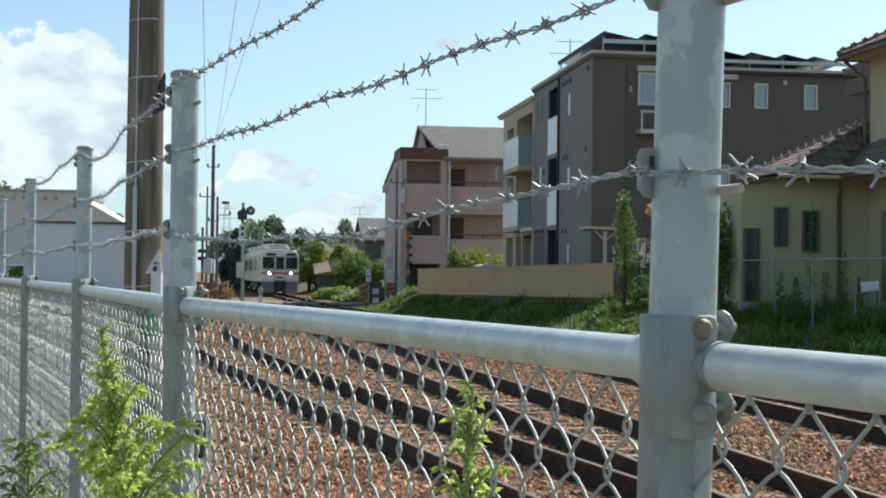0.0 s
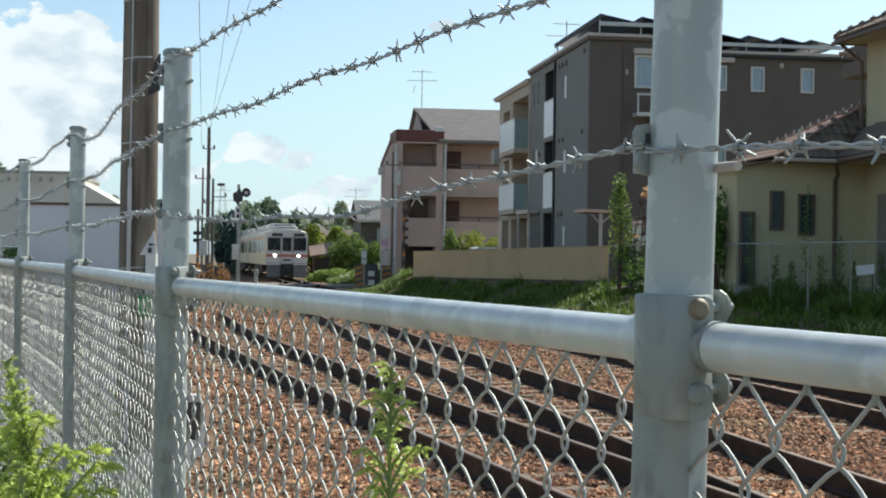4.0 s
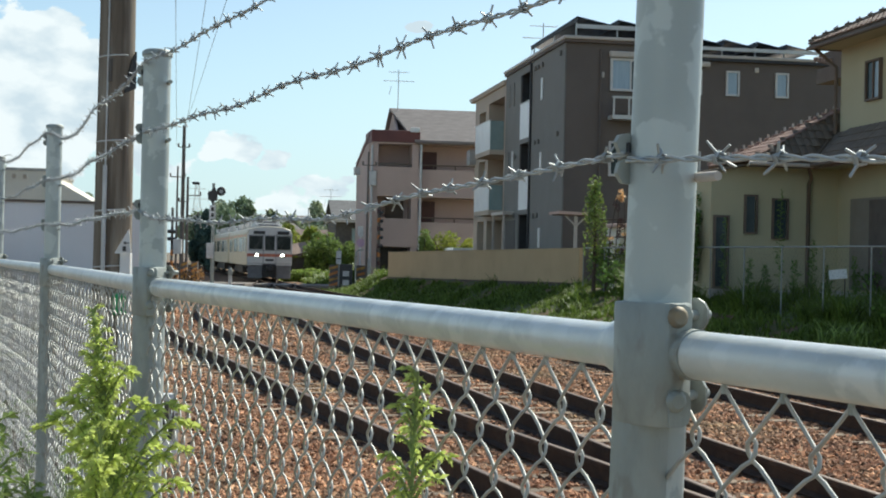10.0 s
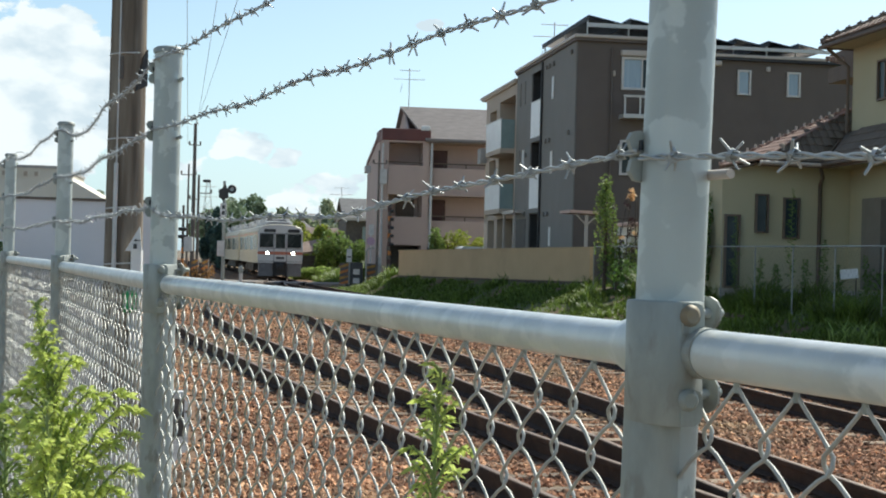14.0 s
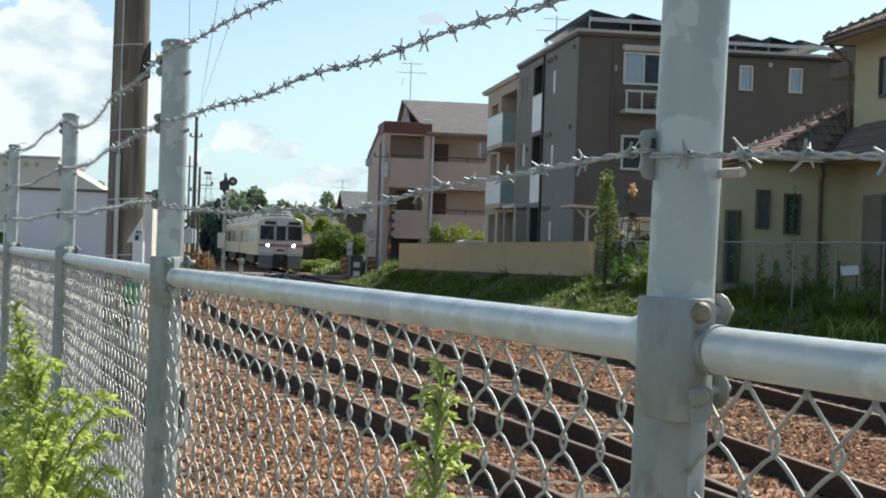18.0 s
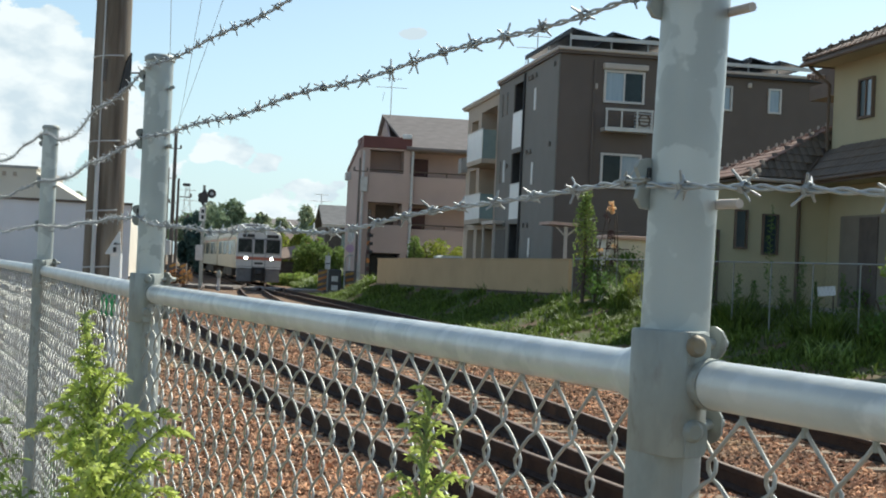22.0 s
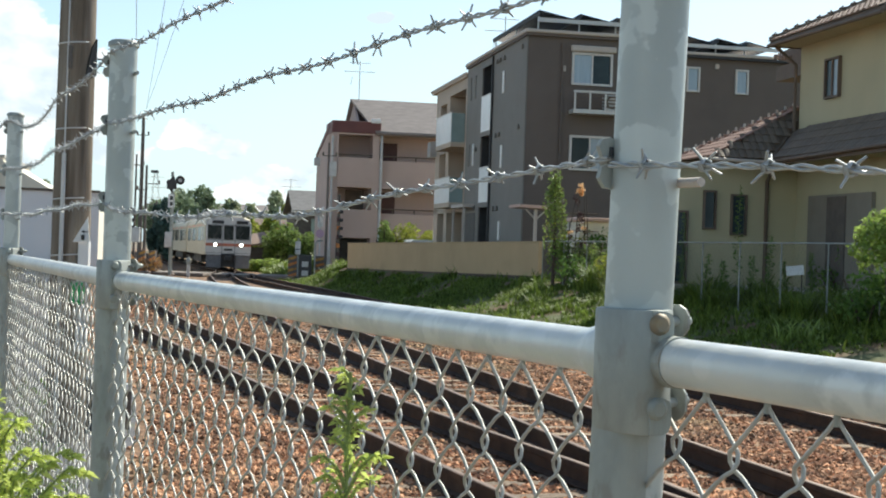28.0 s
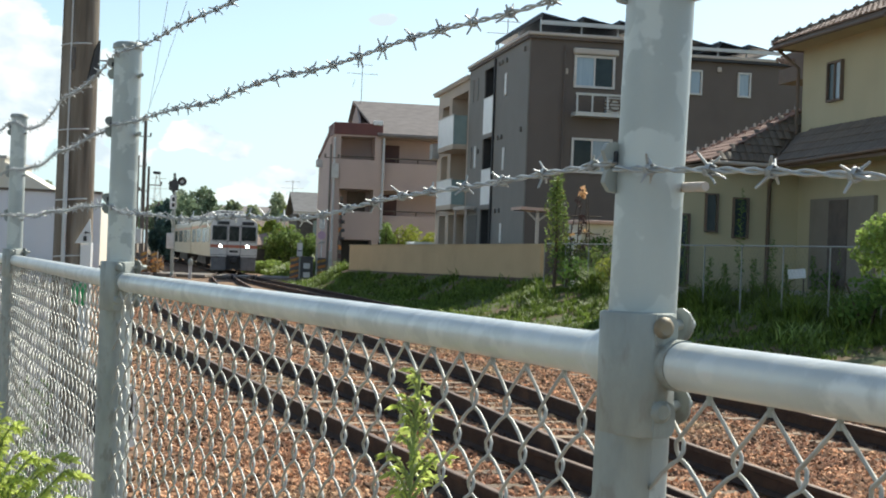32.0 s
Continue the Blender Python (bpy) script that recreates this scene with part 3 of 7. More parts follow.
def make_weed(name, at, height, spread, label, seed, start=0.35, twigs=46, leaves=15, size=0.03, mat=None, bend=0.0, taper=None, spire=None):
    th = thing(name, Matrix.Translation(at), label, "weed")
    r = random.Random(seed)
    sway = [Vector((0.012 * math.sin(k * 1.1 + seed) - bend * max(0.0, (k - 4) / 2) ** 1.3, 0.015 * math.cos(k * 0.9), height * k / 6)) for k in range(7)]
    sway[0] = Vector((0, 0, 0))
    part("stem", Geo().tube(sway, [0.006 - 0.0007 * k for k in range(7)], 7), WEED_STEM, th)
    tw, lf = Geo(), Geo()
    for i in range(twigs):
        f = start + (1 - start) * (i / twigs)
        k = min(5, int(f * 6))
        o = sway[k].lerp(sway[k + 1], f * 6 - k)
        w = i * 2.4 + r.uniform(-1.3, 1.3)
        reach = spread * (1 - ((f - start) / (1 - start)) ** 1.5) * r.choice((0.35, 0.6, 0.8, 1.0, 1.35)) * r.uniform(0.75, 1.15) + 0.016
        if taper:
            reach = spread * min(1.0, (1 - f) / taper + 0.02) ** 1.05 * r.choice((0.25, 0.5, 0.75, 1.0, 1.5)) * r.uniform(0.75, 1.15) + 0.008
        if spire:
            drop = (1 - f) * height
            reach = (0.004 + 0.13 * drop if drop < spire else min(spread, 0.004 + 0.13 * spire + (drop - spire) * 0.30)) * r.choice((0.3, 0.5, 0.8, 1.0, 1.3)) * r.uniform(0.75, 1.15) + 0.004
        d = Vector((math.cos(w), math.sin(w), 0))
        lift = 1.8 if spire else 1.5 if taper else 1.0
        pts = [o, o + d * reach * 0.42 + Vector((0, 0, reach * 0.50 * lift)), o + d * reach * 0.80 + Vector((0, 0, reach * 0.72 * lift)), o + d * reach * 1.08 + Vector((0, 0, reach * 0.66 * lift))]
        tw.tube(pts, [0.0022, 0.0017, 0.0013, 0.0008], 4)
        m = max(6, int(leaves * reach / spread) + 4)
        for q in range(m):
            s = (q + r.random()) / m * 2.999
            j = min(2, int(s))
            p = pts[j].lerp(pts[j + 1], s - j)
            g = r.uniform(0.6, 1.3) * size * (min(1.0, 0.45 + (1 - f) * height / spire * 0.4) if spire else 1.0)
            out = Vector((r.gauss(0, 0.6), r.gauss(0, 0.6), r.uniform(-0.5, 1.0))).normalized() * 0.8 + d * 0.5
            b = out.cross(Vector((r.gauss(0, 1), r.gauss(0, 1), r.gauss(0, 1)))).normalized() * g * 0.2
            lf.add([p, p + out * g * 0.5 + b, p + out * g - Vector((0, 0, g * 0.25)), p + out * g * 0.5 - b], [(0, 1, 2), (0, 2, 3)])
    part("twig_spray", tw, WEED_STEM, th, fix=False)["kind"] = "stuff"
    part("leaves", lf, mat or WEED_LEAF, th, "narrow green leaves", fix=False)["kind"] = "stuff"
    return th


# ---- the plan ----


def along(table, y):
    """The value at y on a broken line of (y, value)."""
    return float(np.interp(y, [a for a, _ in table], [b for _, b in table]))


TRACK_WEST = [(-40, 18.0), (0, 4.5), (5, 2.85), (10, 1.15), (15, -0.52), (19, -1.85), (25, -3.75), (28, -4.75), (38.8, -7.45), (50, -9.2), (64, -11.3), (76, -13.0), (110, -19.0), (160, -30.0), (260, -58)]
TRACK_MID = [(-40, 16.0), (0, 5.05), (5, 3.7), (12, 2.05), (15, 1.45), (18, 0.8), (23, -0.42), (28, -1.6), (44, -4.65), (51, -5.9), (64, -8.1), (75, -9.85), (84, -10.7), (90, -11.55)]
TRACK_EAST = [(-40, 18.5), (0, 8.6), (16, 4.85), (25, 2.9), (33.6, 1.0), (41, -0.65), (48, -2.1), (56, -3.95), (66, -6.4), (75, -8.55), (84, -10.35), (88, -11.15), (96, -12.8), (105, -14.7), (125, -19.2), (150, -25.2), (200, -38), (260, -55)]
EDGE = [(-40, 19), (0, 10.6), (16, 6.9), (25, 4.9), (32.4, 3.4), (36.5, 2.2), (41, 0.95), (49, -0.6), (63.5, -4.5), (72, -6.6), (80, -7.7), (88, -8.8), (105, -12.3), (150, -22.5), (260, -50)]
RISE = [(-40, 6), (30, 6.0), (46, 3.9), (64, 2.1), (72, 3), (90, 5), (260, 6)]


def smoothed(table, step=1.0, rounds=6):
    """The same line rounded at its corners."""
    ys = np.arange(table[0][0], table[-1][0] + 0.01, step)
    xs = np.interp(ys, [a for a, _ in table], [b for _, b in table])
    for _ in range(rounds):
        xs[1:-1] = (xs[:-2] + 2 * xs[1:-1] + xs[2:]) / 4
    return list(zip(ys.tolist(), xs.tolist()))


TRACK_WEST, TRACK_MID, TRACK_EAST = (smoothed(t, 1.0, 10) for t in (TRACK_WEST, TRACK_MID, TRACK_EAST))
SHOULDER = [(-40, 3.2), (10.5, 3.2), (13, 2.6), (17, 2.0), (40, 2.0), (70, 3.2), (260, 3.2)]     # ballast west of the track
BED = -0.20


def ground_z(x, y):
    d = x - along(EDGE, y)
    if d <= 0:
        return BED
    k = min(1.0, d / along(RISE, y))
    up = 0.98 * k * k * (3 - 2 * k)
    if y > 66:
        up *= max(0.0, min(1.0, abs(y - 76.5) / 6 - 0.45)) if y < 88 else 1.0
    return BED + up + (0.05 * noise.noise(Vector((x * 0.8, y * 0.8, 0))) if k > 0.1 else 0)


# ---- ground ----


def make_ground():
    """One sheet whose columns follow the fence, the ballast's edge and the foot of the bank."""
    ys = [-3000, -1000, -400, -120, -60, -40, -30, -20, -15] + [y * 1.0 for y in range(-10, 121)] + [125, 130, 140, 155, 175, 200, 240, 300, 420, 700, 1300, 3000]
    left = [-3000, -1500, -700, -300, -150, -90, -60, -40, -28, -20, -14, -10, -7, -5, -3.5, -2.2, -1.2, -0.5, 0.0]
    right = [0.0] + [0.5 * k for k in range(1, 25)] + [13, 14, 16, 19, 23, 28, 35, 45, 60, 90, 150, 300, 700, 1500, 3000]
    strip, bed = 4, 14
    verts, kinds = [], []
    for y in ys:
        c = min(max(y, -40), 259)
        west, edge = along(TRACK_WEST, c) - along(SHOULDER, c), along(EDGE, c)
        foot = west - along([(-40, 0.4), (0, 0.4), (9, 1.0), (13, 2.0), (17, 3.4), (24, 4.5), (34, 14), (60, 14), (70, 0.5), (260, 0.5)], c)
        wob = lambda k: 0.14 * noise.noise(Vector((k * 7.3, y * 0.45, 2)))
        row = [foot + d + (wob(1) if d == 0 else 0) for d in left]
        row += [foot + (west - foot) * k / strip for k in range(1, strip)] + [west + wob(2)]
        row += [west + (edge - west) * k / bed for k in range(1, bed)]
        row += [edge + d + (wob(3) if d == 0 else 0) for d in right]
        verts += [(x, y, ground_z(x, c) if abs(x) < 900 else 0.5) for x in row]
    n = len(left) + strip + bed - 1 + len(right)
    faces, idx = [], []
    for j in range(len(ys) - 1):
        for i in range(n - 1):
            faces.append((j * n + i, j * n + i + 1, (j + 1) * n + i + 1, (j + 1) * n + i))
            idx.append(2 if i < len(left) - 1 else 3 if i < len(left) - 1 + strip else 0 if i < len(left) - 1 + strip + bed else 1)
    me = bpy.data.meshes.new("ground")
    me.from_pydata(verts, [], faces)
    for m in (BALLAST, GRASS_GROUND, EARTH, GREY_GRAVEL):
        me.materials.append(m)
    me.polygons.foreach_set("material_index", idx)
    me.polygons.foreach_set("use_smooth", [True] * len(faces))
    me.update()
    tagged(new("ground", me), "ballast beds between the rails and grassy earth beside them", "ground", kind="structure")


make_ground()


def make_stones():
    """Loose ballast stones, thickest where the beds pass near the fence."""
    rng = np.random.default_rng(3)
    n = 120000
    y = 6.5 + 39 * rng.random(n) ** 1.75
    x = y * rng.uniform(-0.36, 0.36, n)
    edge = np.interp(y, [a for a, _ in EDGE], [b for _, b in EDGE])
    west = np.interp(y, [a for a, _ in TRACK_WEST], [b for _, b in TRACK_WEST])
    keep = (x < edge + 0.25) & (x > west + 0.5 - 0.5 * rng.random(n) - np.interp(y, [a for a, _ in SHOULDER], [b for _, b in SHOULDER]))
    for tr in (TRACK_WEST, TRACK_MID, TRACK_EAST):
        c = np.interp(y, [a for a, _ in tr], [b for _, b in tr])
        for s in (-0.545, 0.545):
            keep &= np.abs(x - c - s) > 0.085
        # most stones lie between the sleepers, few on them
        slope = np.interp(y + 0.5, [a for a, _ in tr], [b for _, b in tr]) - np.interp(y - 0.5, [a for a, _ in tr], [b for _, b in tr])
        at = (y + slope * (x - c) + 8) / 0.62 + 0.5
        keep &= ~((np.abs(at - np.floor(at) - 0.5) * 0.62 < 0.115) & (np.abs(x - c) < 1.05) & (rng.random(n) < np.where(np.sin(np.floor(at) * 12.9898) * 43758.5 % 1 > 0.55, 0.85, 0.15)))
    x, y = x[keep], y[keep]
    n = len(x)
    base = np.array([(1, 0, 0), (-1, 0, 0), (0, 1, 0), (0, -1, 0), (0, 0, 1), (0, 0, -1)], float)
    tri = np.array([(0, 2, 4), (2, 1, 4), (1, 3, 4), (3, 0, 4), (2, 0, 5), (1, 2, 5), (3, 1, 5), (0, 3, 5)])
    size = rng.uniform(0.020, 0.044, (n, 1, 1)) * (1 + np.clip(y - 22, 0, 30) / 40)[:, None, None]
    v = base[None] * size * rng.uniform(0.6, 1.25, (n, 6, 1)) + rng.normal(0, 0.005, (n, 6, 3))
    a = rng.uniform(0, 6.283, n)
    b = rng.uniform(-0.9, 0.9, n)
    ca, sa, cb, sb = np.cos(a), np.sin(a), np.cos(b), np.sin(b)
    vx, vy, vz = v[..., 0].copy(), v[..., 1].copy(), v[..., 2] * 0.8
    v[..., 1] = vy * cb[:, None] - vz * sb[:, None]
    v[..., 2] = vy * sb[:, None] + vz * cb[:, None]
    vy = v[..., 1].copy()
    v[..., 0] = vx * ca[:, None] - vy * sa[:, None] + x[:, None]
    v[..., 1] = vx * sa[:, None] + vy * ca[:, None] + y[:, None]
    v[..., 2] += BED + 0.008
    f = (tri[None] + 6 * np.arange(n)[:, None, None]).reshape(-1, 3)
    me = bpy.data.meshes.new("ballast_stones")
    me.from_pydata(v.reshape(-1, 3).tolist(), [], f.tolist())
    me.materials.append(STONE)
    tagged(new("ballast_stones", me), "loose reddish brown broken ballast stones between the rails", "ballast", kind="stuff")


make_stones()


def ribbon(g, line, off, outline, z0=0.0):
    """An outline (across, up) drawn along a track line of (y, x) at a side offset."""
    n = len(outline)
    verts, faces = [], []
    for i, (y, x) in enumerate(line):
        y2, x2 = line[min(i + 1, len(line) - 1)]
        y1, x1 = line[max(i - 1, 0)]
        d = Vector((x2 - x1, y2 - y1, 0)).normalized()
        r = Vector((d.y, -d.x, 0))
        for a, b in outline:
            verts.append(Vector((x, y, z0)) + r * (off + a) + Vector((0, 0, b)))
    for i in range(len(line) - 1):
        for k in range(n):
            q = (k + 1) % n
            faces.append((i * n + k, i * n + q, (i + 1) * n + q, (i + 1) * n + k))
    g.add(verts, faces)
    g.add(verts[:n], [tuple(range(n))])
    g.add(verts[-n:], [tuple(range(n))[::-1]])


RAIL_OUTLINE = [(-0.07, -0.176), (-0.07, -0.164), (-0.012, -0.140), (-0.009, -0.050), (-0.0325, -0.040), (-0.0325, -0.003), (-0.025, 0.0),
                (0.025, 0.0), (0.0325, -0.003), (0.0325, -0.040), (0.009, -0.050), (0.012, -0.140), (0.07, -0.164), (0.07, -0.176)]


def make_track(line, label, first, last, tie0, tie1):
    line = [(y, x) for y, x in line if first <= y <= last]
    th = thing("railway_track", Matrix.Identity(4), label, "railway track", "tracks of the line", "structure")
    for s in (-1, 1):
        g = Geo()
        ribbon(g, line, s * 0.566, RAIL_OUTLINE)
        rail = part("rail", g, RUST_SHADED, th)
        h = Geo()
        ribbon(h, line, s * 0.566, [(-0.022, 0.0005), (-0.022, 0.002), (0.022, 0.002), (0.022, 0.0005)])
        part("rail_head", h, RAIL_TOP, rail, "worn rail top")
    me = Geo().box(-1.05, 1.05, -0.10, 0.10, -0.35, -0.176, bevel=0.012).mesh("sleeper", SLEEPER)
    plate = Geo().box(-0.11, 0.11, -0.07, 0.07, -0.18, -0.170).box(-0.095, -0.07, -0.03, 0.03, -0.172, -0.145).box(0.07, 0.095, -0.03, 0.03, -0.172, -0.145).mesh("rail_fastening", RUST_SHADED)
    y = tie0
    rng = random.Random(5)
    while y < tie1:
        x, x2 = along(line, y), along(line, y + 0.2)
        a = math.degrees(math.atan2(-(x2 - x), 0.2))
        s = part("sleeper", me, SLEEPER, th, m=pose(x, y, rng.uniform(-0.012, 0.008), 0, 0, a + rng.uniform(-1, 1)))
        if y < 22:
            for k in (-0.566, 0.566):
                part("rail_fastening", plate, RUST_SHADED, s, m=pose(k, 0, 0))
        y += 0.62
    return th


make_track(TRACK_WEST, "rusty railway track that curves away from the fence", -40, 260, -8, 34)
make_track(TRACK_MID, "rusty railway track on ballast, joining the main line", -40, 90, -8, 34)
make_track(TRACK_EAST, "rusty main line track on ballast, with the train on it", -40, 260, -8, 34)

# ---- level crossing ----


def make_crossing():
    th = thing("level_crossing", pose(0, 0, 0, 0, 0, 0), "pale concrete panels of a level crossing between the rails", "level crossing", kind="structure")
    for y0, y1 in ((76.2, 77.5), (77.55, 78.9), (78.95, 80.3)):
        for x0, x1 in ((-14.9, -13.75), (-13.55, -12.6), (-12.4, -10.9), (-10.45, -9.7), (-9.45, -8.6), (-8.3, -6.2)):
            part("panel", Geo().box(x0, x1, y0, y1, -0.16, -0.004, bevel=0.02), WORN_PANEL, th)
    r = Geo()
    r.box(-45, -15.0, 75.9, 80.6, -0.3, -0.05)
    r.box(-6.1, 40, 75.9, 80.6, -0.3, -0.03)
    tagged(part("road", r, ASPHALT), "narrow grey asphalt road leading over the tracks", "road", kind="structure")


make_crossing()

# ---- buildings ----
TURN = 9.5


def make_apartment():
    th = thing("apartment_building", pose(3.85, 50.97, 0, 0, 0, TURN), "three-storey dark brown apartment house with solar panels on its roof", "building")
    for bb in ((0.02, 4.4, 0.0, 5.42, 0.3, 9.3), (0.02, 4.4, 7.42, 10.4, 0.3, 9.3), (1.2, 4.4, 5.42, 7.42, 0.3, 9.3), (4.4, 15.5, 0.0, 10.4, 0.3, 8.85)):
        part("wall", Geo().box(*bb), DARK_WALL, th, "dark brown siding")
    # grey-brown flank, with a recess of loggias between two piers
    for y0, y1, z0 in ((0.05, 5.42, 0.3), (7.42, 10.4, 0.3), (5.42, 7.42, 9.0)):
        part("flank_wall", Geo().box(-0.02, 0.018, y0, y1, z0, 9.3), GREY_WALL, th, "grey-brown siding")
    for z in (0.5, 3.38, 6.25):
        part("loggia_floor", Geo().box(0.02, 1.2, 5.43, 7.41, z, z + 0.14), GREY_WALL, th)
    # black sheets stand in for the shade deep in the recess
    part("loggia_lining", Geo().box(1.12, 1.19, 5.45, 7.40, 0.3, 9.19).box(0.03, 1.12, 7.36, 7.41, 0.3, 9.19), BLACK, th, "black lining that paints the shade inside the loggias")
    for z0, z1 in ((6.32, 7.8), (3.5, 4.95)):
        p = part("loggia_parapet", Geo().box(-0.05, 0.0, 5.43, 7.41, z0 - 0.10, z0 + 0.08), GREY_WALL, th)
        for i in range(4):
            part("panel", Geo().box(-0.045, -0.015, 5.45 + i * 0.49, 5.91 + i * 0.49, z0 + 0.08, z1), FROST, p)
        part("rail", Geo().box(-0.055, -0.005, 5.43, 7.41, z1, z1 + 0.05), ALU, p)
    # beige wing
    for bb in ((0.9, 9, 10.41, 17.6, 0.3, 9.0), (0.0, 0.9, 10.41, 10.75, 0.3, 9.0), (0.0, 0.9, 14.3, 15.0, 0.3, 9.0), (0.0, 0.9, 16.6, 17.6, 0.3, 9.0), (0.0, 0.9, 10.75, 14.3, 8.55, 9.0), (0.0, 0.9, 15.0, 16.6, 8.3, 9.0)):
        part("beige_wall", Geo().box(*bb), BEIGE_WALL, th, "beige render")
    for z in (3.3, 6.05):
        part("loggia_floor", Geo().box(0.0, 0.9, 10.75, 17.6, z, z + 0.3), BEIGE_WALL, th)
    for y0, y1, z0, z1 in ((11.0, 12.4, 6.4, 8.4), (12.6, 14.1, 6.4, 8.4), (11.0, 12.4, 3.65, 5.6), (12.6, 14.1, 3.65, 5.6), (11.3, 12.6, 0.9, 3.1), (13.0, 14.2, 0.9, 3.1), (15.2, 16.4, 0.9, 3.1), (15.2, 16.4, 3.65, 5.6), (15.2, 16.4, 6.4, 8.2)):
        part("balcony_door", Geo().box(0.84, 0.9, y0, y1, z0, z1), EAVE_BROWN, th, "dark balcony door")
    for z0, z1 in ((6.25, 7.48), (3.68, 4.74)):
        bal = part("balcony", Geo().box(-0.6, 0.0, 10.78, 14.3, z0 - 0.2, z0), BEIGE_WALL, th)
        for i in range(4):
            part("panel", Geo().box(-0.60, -0.57, 10.84 + i * 0.865, 11.67 + i * 0.865, z0, z1), FROST, bal)
        part("end_panel", Geo().box(-0.57, -0.01, 10.78, 10.81, z0, z1), GREEN_GLASS, bal, "green tinted glass end panel")
        part("rail", Geo().box(-0.62, -0.55, 10.76, 14.32, z1, z1 + 0.05), ALU, bal)
    part("side_balcony", Geo().box(-0.3, 0.1, 17.3, 18.1, 6.0, 6.7), CONCRETE, th, "pale grey side balcony")
    part("canopy", Geo().box(-0.5, -0.02, 8.2, 10.7, 3.42, 3.56), CREAM_TRIM, th)
    for y0 in (8.3, 10.5):
        part("canopy_post", Geo().box(-0.46, -0.38, y0, y0 + 0.1, 0.5, 3.42), CREAM_TRIM, th)
    part("entrance", Geo().box(-0.035, -0.021, 8.0, 9.9, 0.6, 3.2), BLACK, th, "dark entrance")
    # roofs
    rf = part("roof", Geo().box(-0.1, 4.6, -0.15, 10.4, 9.3, 9.40), DARK_WALL, th)
    part("fascia", Geo().box(-0.15, 4.65, -0.22, 10.45, 9.40, 9.52, bevel=0.03), CREAM_TRIM, rf)
    part("roof", Geo().box(4.66, 15.8, -0.2, 10.4, 8.85, 8.95), ROOF_DARK, th)
    part("fascia", Geo().box(4.66, 9.25, -0.22, 10.4, 8.95, 9.06, bevel=0.03), CREAM_TRIM, rf)
    part("roof", Geo().box(-0.1, 9, 10.46, 18.5, 9.0, 9.10), BEIGE_WALL, th)
    part("fascia", Geo().box(-0.14, 9, 10.46, 18.7, 9.10, 9.20, bevel=0.03), CREAM_TRIM, rf)
    for i, (x0, z) in enumerate(((0.35, 9.95), (1.85, 9.9), (3.2, 9.85), (4.7, 9.4), (5.75, 9.38), (7.0, 9.35), (8.1, 9.3))):
        a = part("solar_panel", Geo().box(-0.02, 1.35 if x0 < 4 else 1.05, 0, 7.5, -0.04, 0.0, pose(x0, -0.1, z + 0.26, 0, 11, 0)), SOLAR, th, "dark solar panel row")
        part("array_frame", Geo().box(x0, x0 + 0.04, -0.12, 7.4, z + 0.1, z + 0.24), ROOF_DARK, a)
        for yy in (0.2, 3.5, 7.0):
            part("array_leg", Geo().box(x0 + 0.02, x0 + 0.07, yy, yy + 0.05, z - 0.45, z + 0.2), ALU, a)
    part("array_beam", Geo().box(0.3, 4.5, -0.22, -0.12, 9.78, 9.92), ALU, th)
    part("array_beam", Geo().box(4.7, 9.3, -0.22, -0.12, 9.22, 9.34), ALU, th)
    # windows
    for z0, z1 in ((7.64, 8.8), (4.62, 5.86), (1.75, 2.9)):
        win = window(th, "x", 1.6, 3.1, z0, z1, -0.0, glass=[SKY_GLASS, DARK_GLASS] if z0 > 6 else [DARK_GLASS, SKY_GLASS], frame_w=0.08)
        if z0 > 6:
            part("shutter_box", Geo().box(1.54, 3.2, -0.2, 0.0, z1 + 0.02, z1 + 0.24, bevel=0.05), CREAM_TRIM, win, "cream roller shutter box")
    part("shutter_box", Geo().box(4.5, 5.25, -0.2, 0.0, 8.62, 8.82, bevel=0.05), CREAM_TRIM, th, "cream roller shutter box")
    for x0 in (4.48, 5.88, 7.74):
        window(th, "x", x0, x0 + 0.5, 7.63, 8.53, 0.0, panes=1, glass=[SKY_GLASS])
        window(th, "x", x0, x0 + 0.5, 4.7, 5.6, 0.0, panes=1, glass=[SKY_GLASS])
    rack = part("railing", Geo().box(1.55, 3.3, -0.62, 0.0, 6.6, 6.74), ALU, th, "cream service balcony with horizontal bars")
    for x0 in (1.57, 2.12, 2.68, 3.22):
        part("upright", Geo().box(x0, x0 + 0.06, -0.62, -0.57, 6.74, 7.36), ALU, rack)
    for i in range(5):
        part("bar", Geo().box(1.57, 3.28, -0.60, -0.58, 6.84 + i * 0.12, 6.88 + i * 0.12), EAVE_BROWN if i < 4 else ALU, rack)
    part("top_bar", Geo().box(1.55, 3.3, -0.63, -0.56, 7.34, 7.4), ALU, rack)
    ac = part("air_conditioner", Geo().box(2.72, 3.25, -0.5, -0.15, 6.75, 7.3, bevel=0.02), ALU, rack, "cream outdoor air conditioner")
    ring = [(3.0 + 0.2 * math.cos(k * math.pi / 12), -0.515, 7.03 + 0.2 * math.sin(k * math.pi / 12)) for k in range(25)]
    part("fan_guard", Geo().tube(ring, 0.025, 5, caps=False), EAVE_BROWN, ac)
    for y0, zz in ((3.42, ((7.62, 8.46), (4.81, 5.66), (2.07, 2.8))), (8.6, ((7.92, 8.85), (5.15, 6.05))), (9.5, ((7.92, 8.85), (5.15, 6.05)))):
        for z0, z1 in zz:
            dark = y0 > 9 or y0 > 8 and z0 > 7
